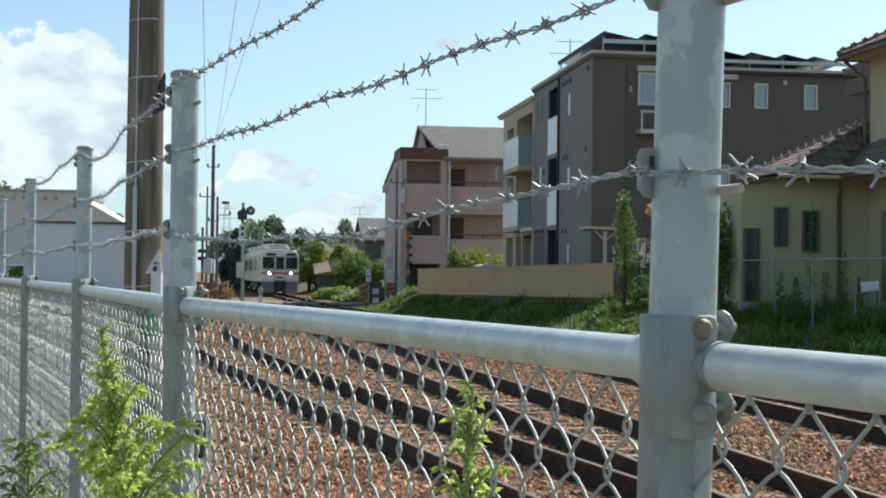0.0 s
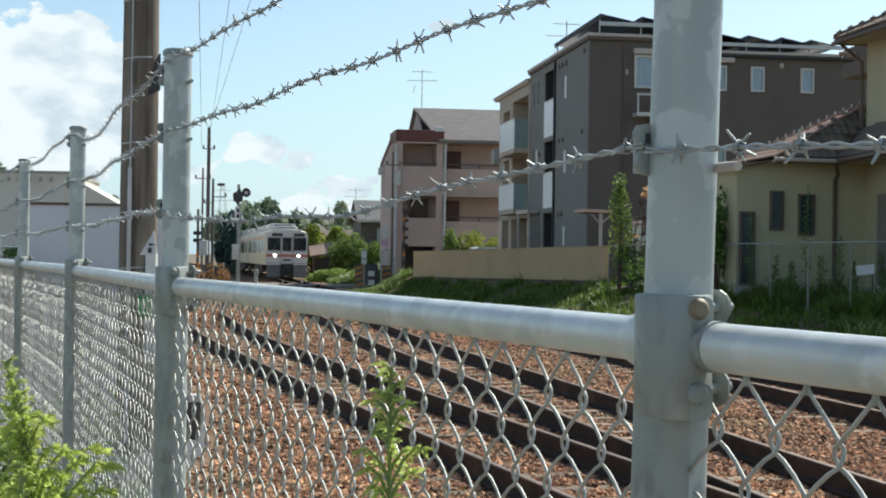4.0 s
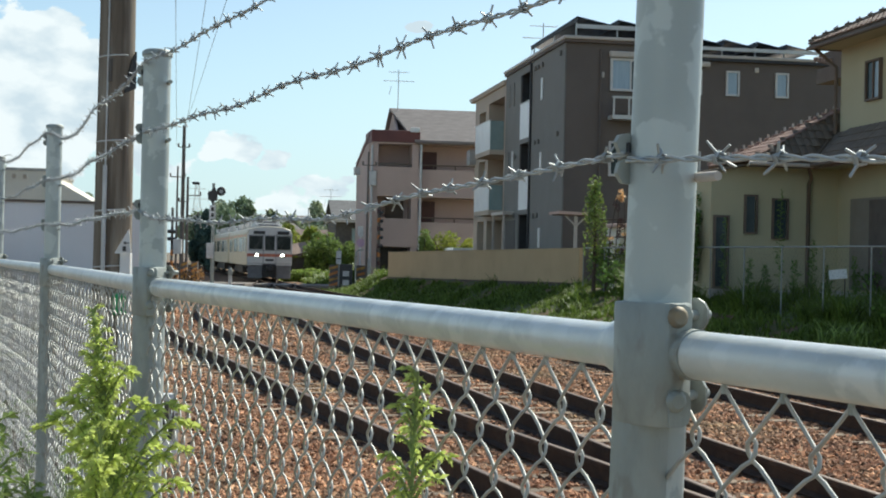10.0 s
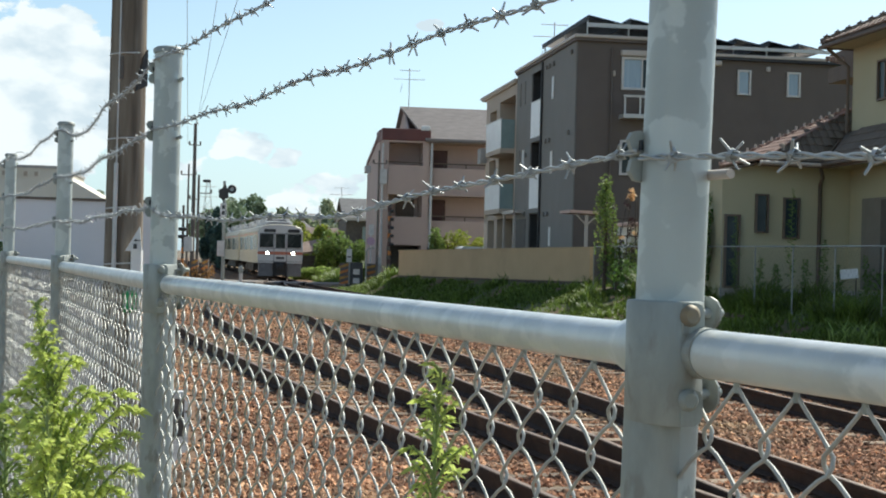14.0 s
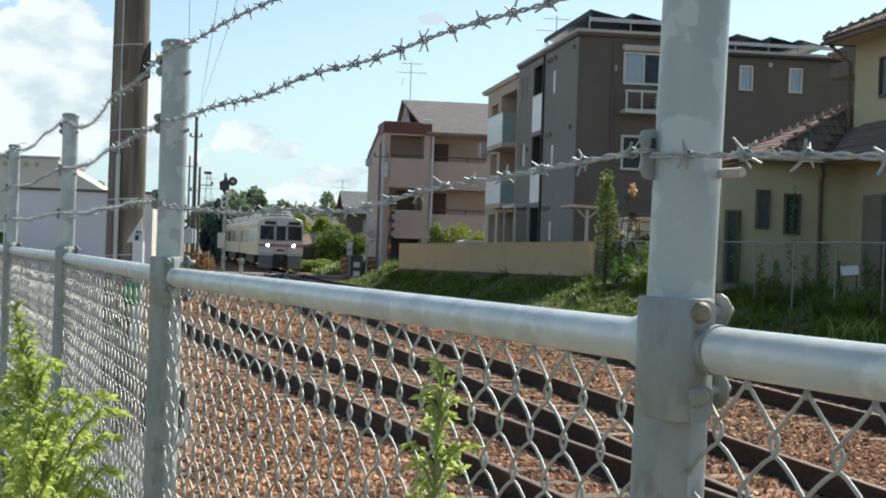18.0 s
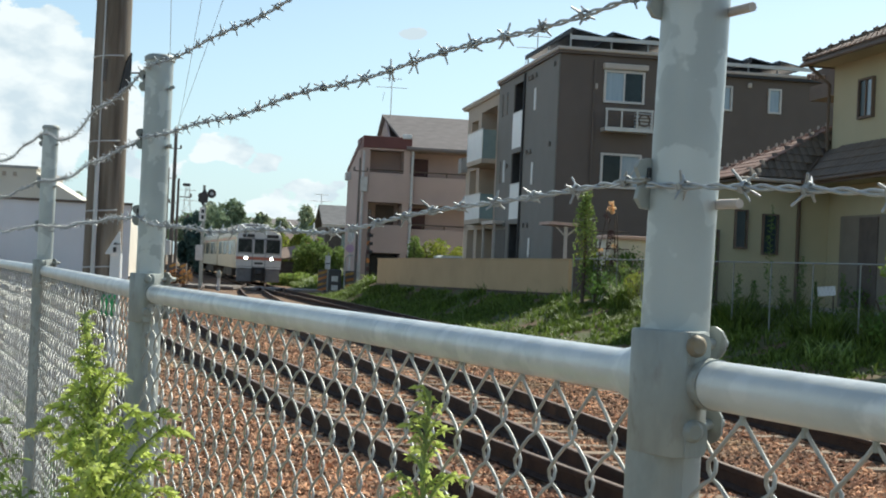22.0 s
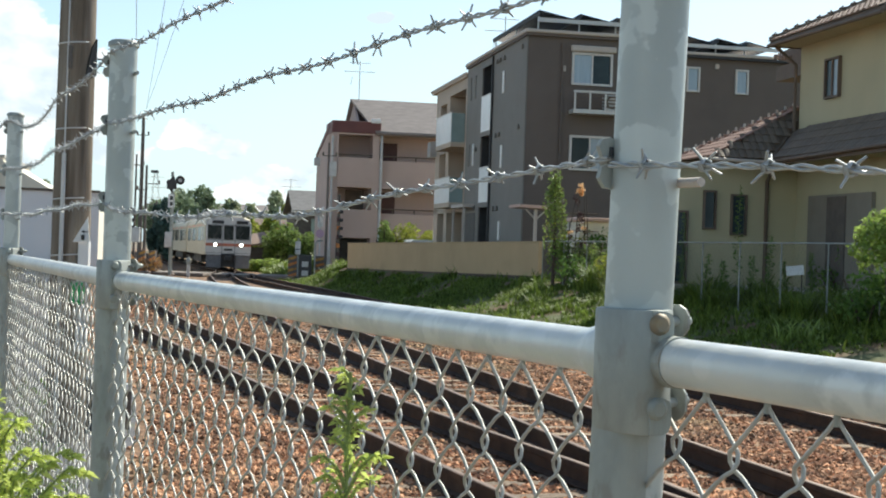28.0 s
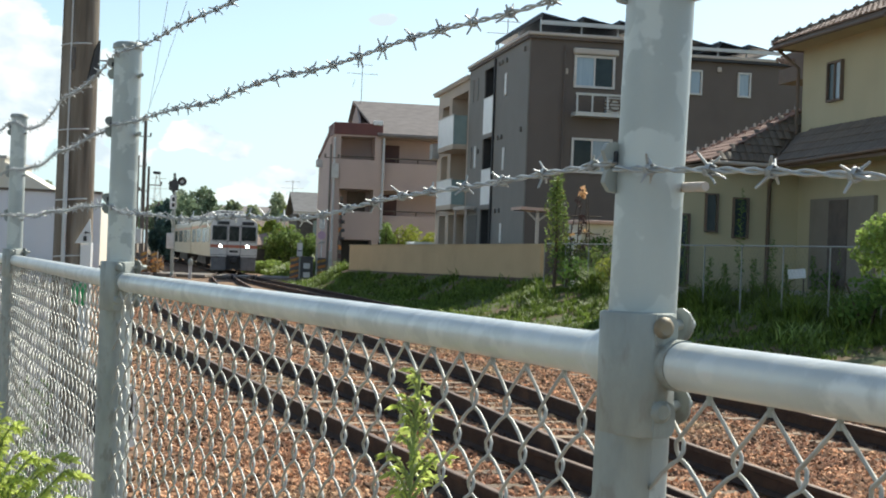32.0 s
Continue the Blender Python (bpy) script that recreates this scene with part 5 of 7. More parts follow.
# ---- the western side ----


def make_warehouse():
    th = thing("warehouse", pose(-12.95, 60.0, 0, 0, 0, 12.3), "long pale lilac-grey clad warehouse with a dark roof edge", "building")
    part("wall", Geo().box(-5.6, 0, 0, 8.0, -0.3, 3.5), WAREHOUSE, th)
    part("roof_edge", Geo().box(-5.68, 0.04, -0.1, 8.1, 3.5, 3.6), EAVE_BROWN, th)
    for i in range(19, 24):
        part("cladding_joint", Geo().box(-23.99 + i * 1.0, -23.96 + i * 1.0, -0.012, 0.0, 0.0, 3.45), WAREHOUSE, th)
    # yard beside the warehouse: low wall with a railing, a hedge and a parked car
    y = thing("yard_wall", pose(-18.75, 55.0, -0.2), "low pale wall with a white railing before the yard", "wall")
    part("wall", Geo().box(-14, 1.25, 0, 0.15, 0, 1.5), CONCRETE, y)
    for i in range(12):
        part("post", Geo().tube([(1.2 - i * 0.75, 0.07, 1.5), (1.2 - i * 0.75, 0.07, 2.35)], 0.025, 6), WHITE, y)
    for z in (1.95, 2.35):
        part("rail", Geo().tube([(-14, 0.07, z), (1.22, 0.07, z)], 0.025, 6), WHITE, y)
    car = thing("parked_car", pose(-20.2, 57.6, 0.0), "faded red small car parked behind the yard wall", "car")
    hull = [(-1.9, 0.35), (1.9, 0.35), (1.92, 0.85), (1.15, 0.98), (0.55, 1.5), (-1.2, 1.55), (-1.8, 1.0), (-1.92, 0.85)]
    part("body", Geo().prism(hull, -0.78, 0.78, Matrix.Rotation(radians(90), 4, "X")), CAR_RED, car)
    part("side_window", Geo().box(-1.25, 0.5, -0.79, -0.77, 1.03, 1.42, bevel=0.005), DARK_GLASS, car)
    for x in (-1.2, 1.2):
        w = part("wheel", Geo().tube([(x, -0.8, 0.29), (x, -0.6, 0.29)], 0.29, 16), RUBBER, car)
        part("hub", Geo().tube([(x, -0.81, 0.29), (x, -0.78, 0.29)], 0.17, 12), ALU, w)
        part("wheel", Geo().tube([(x, 0.6, 0.29), (x, 0.8, 0.29)], 0.29, 16), RUBBER, car)
    th = thing("office_block", pose(-26.0, 92, 0, 0, 0, 8), "cream rendered block with a row of small windows", "building")
    part("wall", Geo().box(-20, 0.0, 0, 14, -0.1, 6.55), CREAM_BLOCK, th)
    part("parapet", Geo().box(-20.1, 0.1, -0.1, 14, 6.55, 6.72), CONCRETE, th)
    for i in range(20):
        window(th, "x", -1.5 - i * 0.66, -1.13 - i * 0.66, 5.98, 6.36, 0.0, panes=1, frame_mat=CREAM_BLOCK, glass=[BEIGE_WALL], frame_w=0.05)
    part("sloping_wing", Geo().poly([(0.05, -0.3, 0), (6.0, -0.3, 0), (5.6, -0.3, 3.9), (3.3, -0.3, 4.5), (0.05, -0.3, 6.3)], (0, 12, 0)), CREAM_BLOCK, th, "pale sloping wing")


make_warehouse()


def make_utility_pole():
    th = thing("utility_pole", pose(-3.05, 12.99, 0), "stout brown weathered concrete pole beside the track", "utility pole")
    part("shaft", Geo().tube([(0, 0, -0.2), (0, 0, 2), (0, 0, 6), (0, 0, 10.5)], [0.176, 0.167, 0.145, 0.118], 28), CONCRETE_POLE, th)
    part("cable_conduit", Geo().tube([(-0.04, -0.182, -0.1), (-0.04, -0.182, 2.35)], 0.020, 8), PVC, th, "white plastic conduit")
    part("earth_wire", Geo().tube([(-0.04, -0.176, 2.3), (-0.035, -0.152, 6), (-0.03, -0.128, 10)], 0.008, 5), PVC, th)
    for z in (1.45, 1.95, 2.57, 3.33, 3.85, 4.6):
        r = 0.1785 - 0.0057 * z + 0.004
        a0, a1 = (200, 330)
        ring = [(r * math.cos(radians(k)), r * math.sin(radians(k)), z + 0.0002 * (k - 250)) for k in range(a0, a1, 10)]
        part("strap", Geo().tube(ring, 0.007, 5), PVC, th, "thin pale metal strap")
    part("cable_bracket", Geo().poly([(0.09, -0.12, 3.0), (0.175, -0.05, 3.05), (0.175, -0.05, 3.38), (0.145, -0.09, 3.3)], (0.02, -0.02, 0)), BLACK, th, "black folded bracket")
    part("bracket_arm", Geo().tube([(0.13, -0.08, 3.2), (0.40, -0.05, 3.2)], 0.008, 5), DARK_STEEL, th)
    part("step_bolt", Geo().tube([(-0.02, -0.165, 3.1), (-0.02, -0.165, 3.3)], 0.02, 6), DARK_STEEL, th)
    part("green_marker", Geo().box(0.05, 0.18, -0.215, -0.13, 1.02, 1.22, bevel=0.03), GREEN_BAND, th, "bright green plastic marker")
    part("white_tag_band", Geo().box(0.105, 0.20, -0.17, -0.08, 0.6, 1.58, bevel=0.01), WHITE, th)
    sg = part("triangle_plate", Geo().poly([(0.062, -0.195, 1.57), (0.207, -0.185, 1.57), (0.187, -0.185, 1.79)], (0, 0.012, 0)), WHITE, th, "small white triangular plate with a dark arrow")
    part("arrow", Geo().poly([(0.137 + dx, -0.2015, 1.665 + dz) for dx, dz in ((0, 0), (0.025, 0.015), (0.025, 0.003), (0.06, 0.003), (0.06, -0.005), (0.025, -0.005), (0.025, -0.015))], (0, 0.004, 0)), BLACK, sg)
    part("mark", Geo().box(0.137, 0.167, -0.2025, -0.1985, 1.59, 1.635), BLACK, sg)
    for a, b in (((-0.2, 10, 8.3), (-15.0, 80, 8.5)), ((-0.9, 9, 8.5), (-15.0, 80, 8.0)), ((-1.9, 9, 8.4), (-15.4, 80, 7.4))):
        a, b = Vector(a), Vector(b)
        pts = [a.lerp(b, k / 24) - Vector((0, 0, 1.0 * (k / 24) * (1 - k / 24))) for k in range(25)]
        tagged(part("overhead_cable", Geo().tube(pts, 0.008, 5), ZINC_DULL), "thin grey overhead cable along the railway", "cable", "overhead cables")


make_utility_pole()


def make_cable_box():
    th = thing("cable_box", pose(-2.99, 13.75, BED, 0, 0, 12), "dark grey-blue steel cable box on the gravel behind the pole", "cable box")
    part("body", Geo().box(-0.18, 0.18, -0.14, 0.14, -0.02, 0.46, bevel=0.012), BOX_STEEL, th)
    part("lid", Geo().box(-0.195, 0.195, -0.155, 0.155, 0.46, 0.49, bevel=0.008), BOX_STEEL, th)
    part("door", Geo().box(-0.155, 0.155, -0.148, -0.138, 0.04, 0.43, bevel=0.004), BOX_STEEL, th)
    part("latch", Geo().box(0.10, 0.125, -0.160, -0.146, 0.20, 0.27, bevel=0.003), ZINC_DULL, th)


make_cable_box()


def lamp_pole(name, x, y, h, r, label, arms=()):
    th = thing(name, pose(x, y, BED), label, "pole")
    part("shaft", Geo().tube([(0, 0, -0.1), (0, 0, h)], [r, r * 0.7], 8), DARK_STEEL, th)
    for z, w0, w1 in arms:
        a = part("arm", Geo().tube([(w0, 0, z), (w1, 0, z)], 0.03, 5), DARK_STEEL, th)
        for q in (w0, w1):
            part("insulator", Geo().tube([(q, 0, z), (q, 0, z + 0.2)], 0.05, 6), DARK_STEEL, a)
    return th


def make_lineside():
    lamp_pole("line_pole", -15.0, 80.0, 8.8, 0.13, "tall dark line pole with short crossarms", ((7.6, -0.3, 0.3), (4.6, -0.2, 0.3)))
    lamp_pole("line_pole", -15.5, 81.0, 6.6, 0.07, "slim dark pole with a crossarm", ((6.0, -0.4, 0.4),))
    p = lamp_pole("lamp_pole", -14.55, 79.0, 5.9, 0.09, "dark pole with a small lamp on a short arm", ((4.9, 0.0, 0.7), (3.8, 0.0, 0.6)))
    part("lamp_head", Geo().box(0.25, 0.65, -0.15, 0.15, 5.5, 5.65, bevel=0.05), BLACK, p)
    # crossing alarm with its stripes
    al = thing("crossing_alarm", pose(-15.25, 78.5, BED), "level crossing alarm mast with lamps and black and orange stripes", "crossing signal")
    part("mast", Geo().tube([(0, 0, 0), (0, 0, 4.2)], 0.07, 8), DARK_STEEL, al)
    for i in range(6):
        part("band", Geo().tube([(0, 0, 0.4 + i * 0.6), (0, 0, 0.7 + i * 0.6)], 0.075, 8), ORANGE if i < 3 else BLACK, al)
    for z in (2.5, 2.9):
        part("lamp_hood", Geo().tube([(-0.22, -0.1, z), (0.22, -0.1, z)], 0.10, 8), BLACK, al)
    part("control_box", Geo().box(0.1, 0.55, -0.2, 0.1, 1.7, 2.5, bevel=0.03), PVC, al)
    # signal
    s = thing("railway_signal", pose(-12.47, 75.0, BED), "railway signal with a black hooded head on a mast", "signal")
    part("mast", Geo().tube([(0, 0, -0.1), (0, 0, 5.4)], 0.075, 10), ZINC_DULL, s)
    hd = part("signal_head", Geo().box(-0.28, 0.22, -0.12, 0.12, 4.5, 5.0, bevel=0.08), BLACK, s, "black signal head")
    part("backplate", Geo().poly([(-0.3, -0.13, 4.85), (-0.05, -0.13, 4.35), (0.25, -0.13, 4.75), (0.1, -0.13, 5.2)], (0, 0.03, 0)), BLACK, hd)
    ring = [(0.42 + 0.17 * math.cos(k * math.pi / 8), -0.15, 4.98 + 0.17 * math.sin(k * math.pi / 8)) for k in range(17)]
    part("lamp_hood", Geo().tube(ring, 0.07, 6, caps=False), BLACK, hd)
    part("lens", Geo().tube([(0.42, -0.1, 4.98), (0.42, -0.14, 4.98)], 0.11, 10), PVC, hd)
    pl = part("number_plate", Geo().box(-0.18, 0.16, -0.1, -0.07, 3.55, 4.25, bevel=0.01), WHITE, s, "white plate with two dark marks")
    for z in (3.65, 3.95):
        part("mark", Geo().box(-0.08, 0.06, -0.106, -0.1, z, z + 0.2), BLACK, pl)
    part("relay_box", Geo().box(-0.28, 0.1, -0.2, 0.1, 1.5, 2.3, bevel=0.03), PVC, s)
    part("ladder", Geo().tube([(0.12, -0.12, 0.1), (0.12, -0.12, 4.4)], 0.02, 5), ZINC_DULL, s)
    # trackside marker
    m = thing("trackside_marker", pose(-11.35, 74.0, BED), "short grey trackside marker with a rounded head", "marker post")
    part("stem", Geo().tube([(0, 0, 0), (0, 0, 0.75)], 0.09, 8), PVC, m)
    part("head", Geo().tube([(0, 0, 0.6), (0, 0, 0.78), (0, 0, 0.95), (0, 0, 1.05)], [0.07, 0.13, 0.11, 0.05], 10), ZINC_DULL, m)
    b = thing("boundary_marker", pose(-2.70, 13.9, BED, 0, 0, 20), "short dark boundary post with a white top", "marker post")
    part("post", Geo().box(-0.06, 0.06, -0.06, 0.06, -0.1, 0.36, bevel=0.01), DARK_TIMBER, b)
    part("cap", Geo().box(-0.062, 0.062, -0.062, 0.062, 0.36, 0.43, bevel=0.012), WHITE, b, "white painted top")
    # gate machines with slanted stripes
    for x, y, w in ((-14.35, 77.5, 0.34), (-13.75, 77.2, 0.34), (-6.3, 77.0, 0.45), (-4.8, 77.2, 0.6)):
        g = thing("gate_barrier_box", pose(x, y, BED), "orange and black striped crossing gate box", "crossing gate", "gate boxes at the crossing")
        part("body", Geo().box(-w / 2, w / 2, -0.2, 0.2, 0.0, 1.3, bevel=0.02), DARK_STEEL, g)
        for i in range(4):
            z = 0.1 + i * 0.3
            part("stripe", Geo().poly([(-w / 2, -0.205, z), (w / 2, -0.205, z + 0.16), (w / 2, -0.205, z + 0.3), (-w / 2, -0.205, z + 0.14)], (0, -0.006, 0)), ORANGE if i % 2 == 0 else YELLOW, g)
    b = thing("relay_cabinet", pose(-5.55, 76.0, BED), "black trackside cabinet with two pale plates", "cabinet")
    part("body", Geo().box(-0.35, 0.3, -0.25, 0.25, 0, 1.35, bevel=0.03), BLACK, b)
    for z in (0.25, 0.72):
        part("plate", Geo().box(-0.18, 0.16, -0.27, -0.25, z, z + 0.28, bevel=0.01), PVC, b)
    sgn = thing("notice_board", pose(-6.0, 76.6, BED), "small pale notice board on a post", "sign")
    part("post", Geo().tube([(0, 0, 0), (0, 0, 2.2)], 0.035, 6), ZINC_DULL, sgn)
    part("board", Geo().box(-0.16, 0.12, -0.06, -0.03, 1.35, 2.05, bevel=0.01), PVC, sgn)
    part("line", Geo().box(-0.12, 0.08, -0.068, -0.06, 1.6, 1.66), BLACK, sgn)
    sp = thing("crossing_post", pose(-4.75, 75.6, BED), "thin grey post bent over at its top", "post")
    part("tube", Geo().tube([(-0.3, 0, 0), (-0.3, 0, 1.95), (-0.18, 0, 2.1), (0.1, 0, 2.12)], 0.04, 6), ZINC_DULL, sp)
    rs = thing("round_sign", pose(-4.95, 77.5, BED), "faded purple round road sign on a pale post", "road sign")
    part("post", Geo().tube([(0, 0, 0), (0, 0, 3.4)], 0.04, 6), PVC, rs)
    part("disc", Geo().tube([(0, -0.06, 2.5), (0, -0.03, 2.5)], 0.22, 16), PURPLE, rs)
    part("plate", Geo().box(-0.14, 0.14, -0.07, -0.04, 2.85, 3.4), PVC, rs)
    # second alarm by the pink house
    a2 = thing("crossing_alarm", pose(-3.95, 77.0, 0.1), "rusty orange and black striped crossing alarm mast", "crossing signal")
    part("mast", Geo().tube([(0, 0, 0), (0, 0, 4.3)], 0.08, 8), DARK_STEEL, a2)
    for i in range(9):
        part("band", Geo().tube([(0, 0, 0.1 + i * 0.46), (0, 0, 0.33 + i * 0.46)], 0.10, 8), ORANGE if i % 2 else BROWN_DOOR, a2)
        if i > 3:
            part("lamp_hood", Geo().tube([(0.05, -0.15, 0.3 + i * 0.44), (0.22, -0.2, 0.3 + i * 0.44)], 0.09, 8), BLACK, a2)
    lamp_pole("line_pole", -4.55, 76.4, 7.3, 0.07, "pale grey pole beside the pink house", ((6.6, -0.3, 0.4),))
    vm = thing("white_post_box", pose(-4.45, 76.6, 0.1), "white crossing instrument on a short post", "instrument")
    part("post", Geo().tube([(0, 0, 0), (0, 0, 0.9)], 0.05, 6), PVC, vm)
    part("box", Geo().box(-0.14, 0.14, -0.1, 0.1, 0.9, 1.4, bevel=0.04), PVC, vm)


make_lineside()

# ---- the train ----


def body_ring(y, half, z0, z1, zr, inset=0.0):
    """Cross-section of a car body at y, from the skirt round over the roof."""
    h = half - inset
    pts = [(-h, z0), (-h, (z0 + z1) / 2), (-h, z1)]
    for k in range(1, 8):
        w = math.pi * k / 8
        pts.append((-h * math.cos(w), z1 + (zr - z1) * math.sin(w) ** 0.7))
    pts += [(h, z1), (h, (z0 + z1) / 2), (h, z0)]
    return [Vector((x, y, z)) for x, z in pts]


def make_car(cab):
    th = thing("train_car", Matrix.Identity(4), "stainless steel commuter train car with an orange band and lit headlamps" if cab else "stainless steel commuter train car with tall windows", "train", "cars of the train")
    half, z0, z1, zr, L = 1.40, 0.95, 3.08, 3.58, 19.6
    g = Geo()
    ys = ([(0.0, 0.10), (0.12, 0.03), (0.4, 0.0)] if cab else [(0.0, 0.05), (0.1, 0.0)]) + [(L - 0.1, 0.0), (L, 0.05)]
    rings = [body_ring(y, half, z0, z1, zr - q, q) for y, q in ys]
    n = len(rings[0])
    for r0, r1 in zip(rings, rings[1:]):
        g.add(r0 + r1, [(k, k + 1, n + k + 1, n + k) for k in range(n - 1)])
    g.add(rings[0], [tuple(range(n))])
    g.add(rings[-1], [tuple(range(n))[::-1]])
    g.box(-half + 0.02, half - 0.02, 0.2, L - 0.2, z0 - 0.05, z0)
    body = part("body", g, TRAIN_STEEL, th)
    roof = part("roof", Geo().prism([(half * 0.93 * math.cos(math.pi * k / 12), 3.2 + 0.40 * math.sin(math.pi * k / 12)) for k in range(13)], -L + 0.3, -0.25, Matrix.Rotation(radians(90), 4, "X")), TRAIN_ROOF, th, "pale grey roof")
    for y0, y1, h in ((1.4, 2.3, 0.22), (3.2, 6.4, 0.46), (7.4, 8.2, 0.3), (9.4, 12.6, 0.46), (13.6, 14.3, 0.3), (15.2, 18.4, 0.46)):
        unit = part("roof_unit", Geo().box(-0.85, 0.85, y0, y1, 3.5, 3.55 + h, bevel=0.09), TRAIN_ROOF, roof)
        part("grille", Geo().box(-0.6, 0.6, y0 - 0.012, y0 + 0.05, 3.62, 3.50 + h), TRAIN_GREY, unit)
    # side windows and doors
    for s in (-1, 1):
        for y0, w, kind in ((0.75, 0.6, 0), (2.0, 1.25, 1), (4.0, 1.5, 0), (5.8, 1.5, 0), (8.2, 1.25, 1), (10.0, 1.5, 0), (11.8, 1.5, 0), (14.3, 1.25, 1), (16.2, 1.5, 0), (17.9, 0.9, 0)):
            x = s * half
            lo, hi = sorted((x - s * 0.02, x + s * 0.012))
            if kind:
                d = part("door", Geo().box(lo, hi, y0, y0 + w, 1.05, 3.0), TRAIN_STEEL, th)
                for q in (0.12, w / 2 + 0.05):
                    part("door_window", Geo().box(min(hi, lo) - 0.004, hi + 0.004, y0 + q, y0 + q + w / 2 - 0.18, 1.85, 2.8), TRAIN_GLASS, d)
            else:
                part("side_window", Geo().box(lo, hi, y0, y0 + w, 1.8, 2.78), TRAIN_GLASS, th)
        lo, hi = sorted((s * half - s * 0.01, s * half + s * 0.009))
        part("orange_band", Geo().box(lo, hi, 0.45, L - 0.2, 2.88, 2.96), TRAIN_ORANGE, th)
        lo, hi = sorted((s * half - s * 0.01, s * half + s * 0.006))
        part("side_beading", Geo().box(lo, hi, 0.45, L - 0.2, 1.30, 1.33), TRAIN_STEEL, th)
    # running gear
    for y0, y1 in ((5.6, 7.8), (8.1, 11.6), (12.0, 13.6)):
        part("underfloor_box", Geo().box(-1.25, 1.25, y0, y1, 0.35, 0.92, bevel=0.04), TRAIN_DARK, th)
    for yb in (2.9, 16.7):
        bg = part("bogie", Geo().box(-1.05, -0.85, yb - 1.6, yb + 1.6, 0.35, 0.65, bevel=0.04).box(0.85, 1.05, yb - 1.6, yb + 1.6, 0.35, 0.65, bevel=0.04).box(-0.9, 0.9, yb - 0.25, yb + 0.25, 0.45, 0.85), TRAIN_DARK, th)
        for dy in (-1.05, 1.05):
            for s in (-1, 1):
                part("wheel", Geo().tube([(s * 0.50, yb + dy, 0.43), (s * 0.62, yb + dy, 0.43)], 0.43, 18), TRAIN_DARK, bg)
    if cab:
        f = Geo()
        # white front mask with rounded shoulders
        out = [(-1.34, 0.92), (-1.37, 1.5), (-1.36, 3.0), (-1.2, 3.3), (-0.8, 3.46), (0, 3.52), (0.8, 3.46), (1.2, 3.3), (1.36, 3.0), (1.37, 1.5), (1.34, 0.92)]
        f.prism(out, -0.03, 0.14, Matrix.Rotation(radians(90), 4, "X"))
        front = part("front_mask", f, TRAIN_WHITE, th, "white train front")
        for x0, x1 in ((-1.26, -0.43), (-0.29, 0.29), (0.43, 1.26)):
            part("windscreen", Geo().box(x0, x1, -0.165, -0.13, 1.98 if abs(x0 + x1) > 0.1 else 1.95, 2.88, bevel=0.01), TRAIN_GLASS, front)
        for x0, x1 in ((-1.0, -0.3), (0.45, 1.15)):
            part("destination_box", Geo().box(x0, x1, -0.165, -0.13, 3.0, 3.22, bevel=0.01), BLACK, front)
        part("orange_band", Geo().box(-1.365, 1.365, -0.148, -0.1, 1.50, 1.69), TRAIN_ORANGE, front)
        part("gangway_edge", Geo().box(-0.40, -0.365, -0.16, -0.12, 0.95, 3.0).box(0.365, 0.40, -0.16, -0.12, 0.95, 3.0), TRAIN_GREY, front)
        part("number_strip", Geo().box(-0.25, 0.25, -0.155, -0.13, 1.2, 1.34), BLACK, front)
        for s in (-0.78, 0.78):
            lm = part("headlamp_case", Geo().tube([(s, -0.13, 1.6), (s, -0.18, 1.6)], 0.145, 16), BLACK, front)
            part("headlamp", Geo().tube([(s, -0.17, 1.6), (s, -0.195, 1.6)], 0.10, 16), LAMP, lm, "lit white headlamp")
        for x0 in (-0.95, 0.6):
            part("wiper", Geo().tube([(x0, -0.172, 2.02), (x0 + 0.3, -0.172, 2.5)], 0.012, 4), BLACK, front)
        part("windscreen_frame", Geo().box(-1.28, 1.28, -0.150, -0.12, 1.90, 1.945).box(-1.28, 1.28, -0.150, -0.12, 2.89, 2.94), TRAIN_GREY, front)
        part("lower_seam", Geo().box(-1.33, 1.33, -0.147, -0.12, 1.02, 1.05), TRAIN_GREY, front)
        for x0 in (-0.95, 0.95):
            part("step", Geo().box(x0 - 0.12, x0 + 0.12, -0.2, -0.1, 0.86, 0.9), TRAIN_DARK, front)
        for x0 in (-1.3, 0.42):
            part("apron", Geo().box(x0, x0 + 0.88, -0.12, 0.1, 0.10, 0.92, bevel=0.05), TRAIN_GREY, th, "grey snow plough apron")
        # last box: black filling for the shaded gap between the aprons
        part("coupler", Geo().box(-0.2, 0.2, -0.5, 0.1, 0.55, 0.86, bevel=0.06).box(-0.40, 0.40, -0.24, 0.2, 0.84, 1.0, bevel=0.03).box(-0.41, 0.41, -0.02, 0.2, 0.16, 0.98), BLACK, th, "dark coupler, with a black box painting the shade between the aprons")
        part("hose", Geo().tube([(0.3, -0.2, 0.8), (0.34, -0.3, 0.45), (0.42, -0.2, 0.3)], 0.03, 6), BLACK, th)
    # the body sits low: draw its upper works down a little
    for ob in th.children_recursive:
        for v in ob.data.vertices:
            if v.co.z > 0.85:
                v.co.z = 0.85 + (v.co.z - 0.85) * 0.9
    return th


lead_car = make_car(True)
second_car = make_car(False)
third_car = copy_thing(second_car, Matrix.Identity(4))


def car_pose(front):
    """Stands a car on the main line with its front at a distance along y."""
    a, b = front + 2.85, front + 16.4
    p, q = Vector((along(TRACK_EAST, a), a, 0)), Vector((along(TRACK_EAST, b), b, 0))
    d = (q - p).normalized()
    o = p - d * 2.9
    return Matrix.LocRotScale(o, Euler((0, 0, math.atan2(-d.x, d.y))), None)


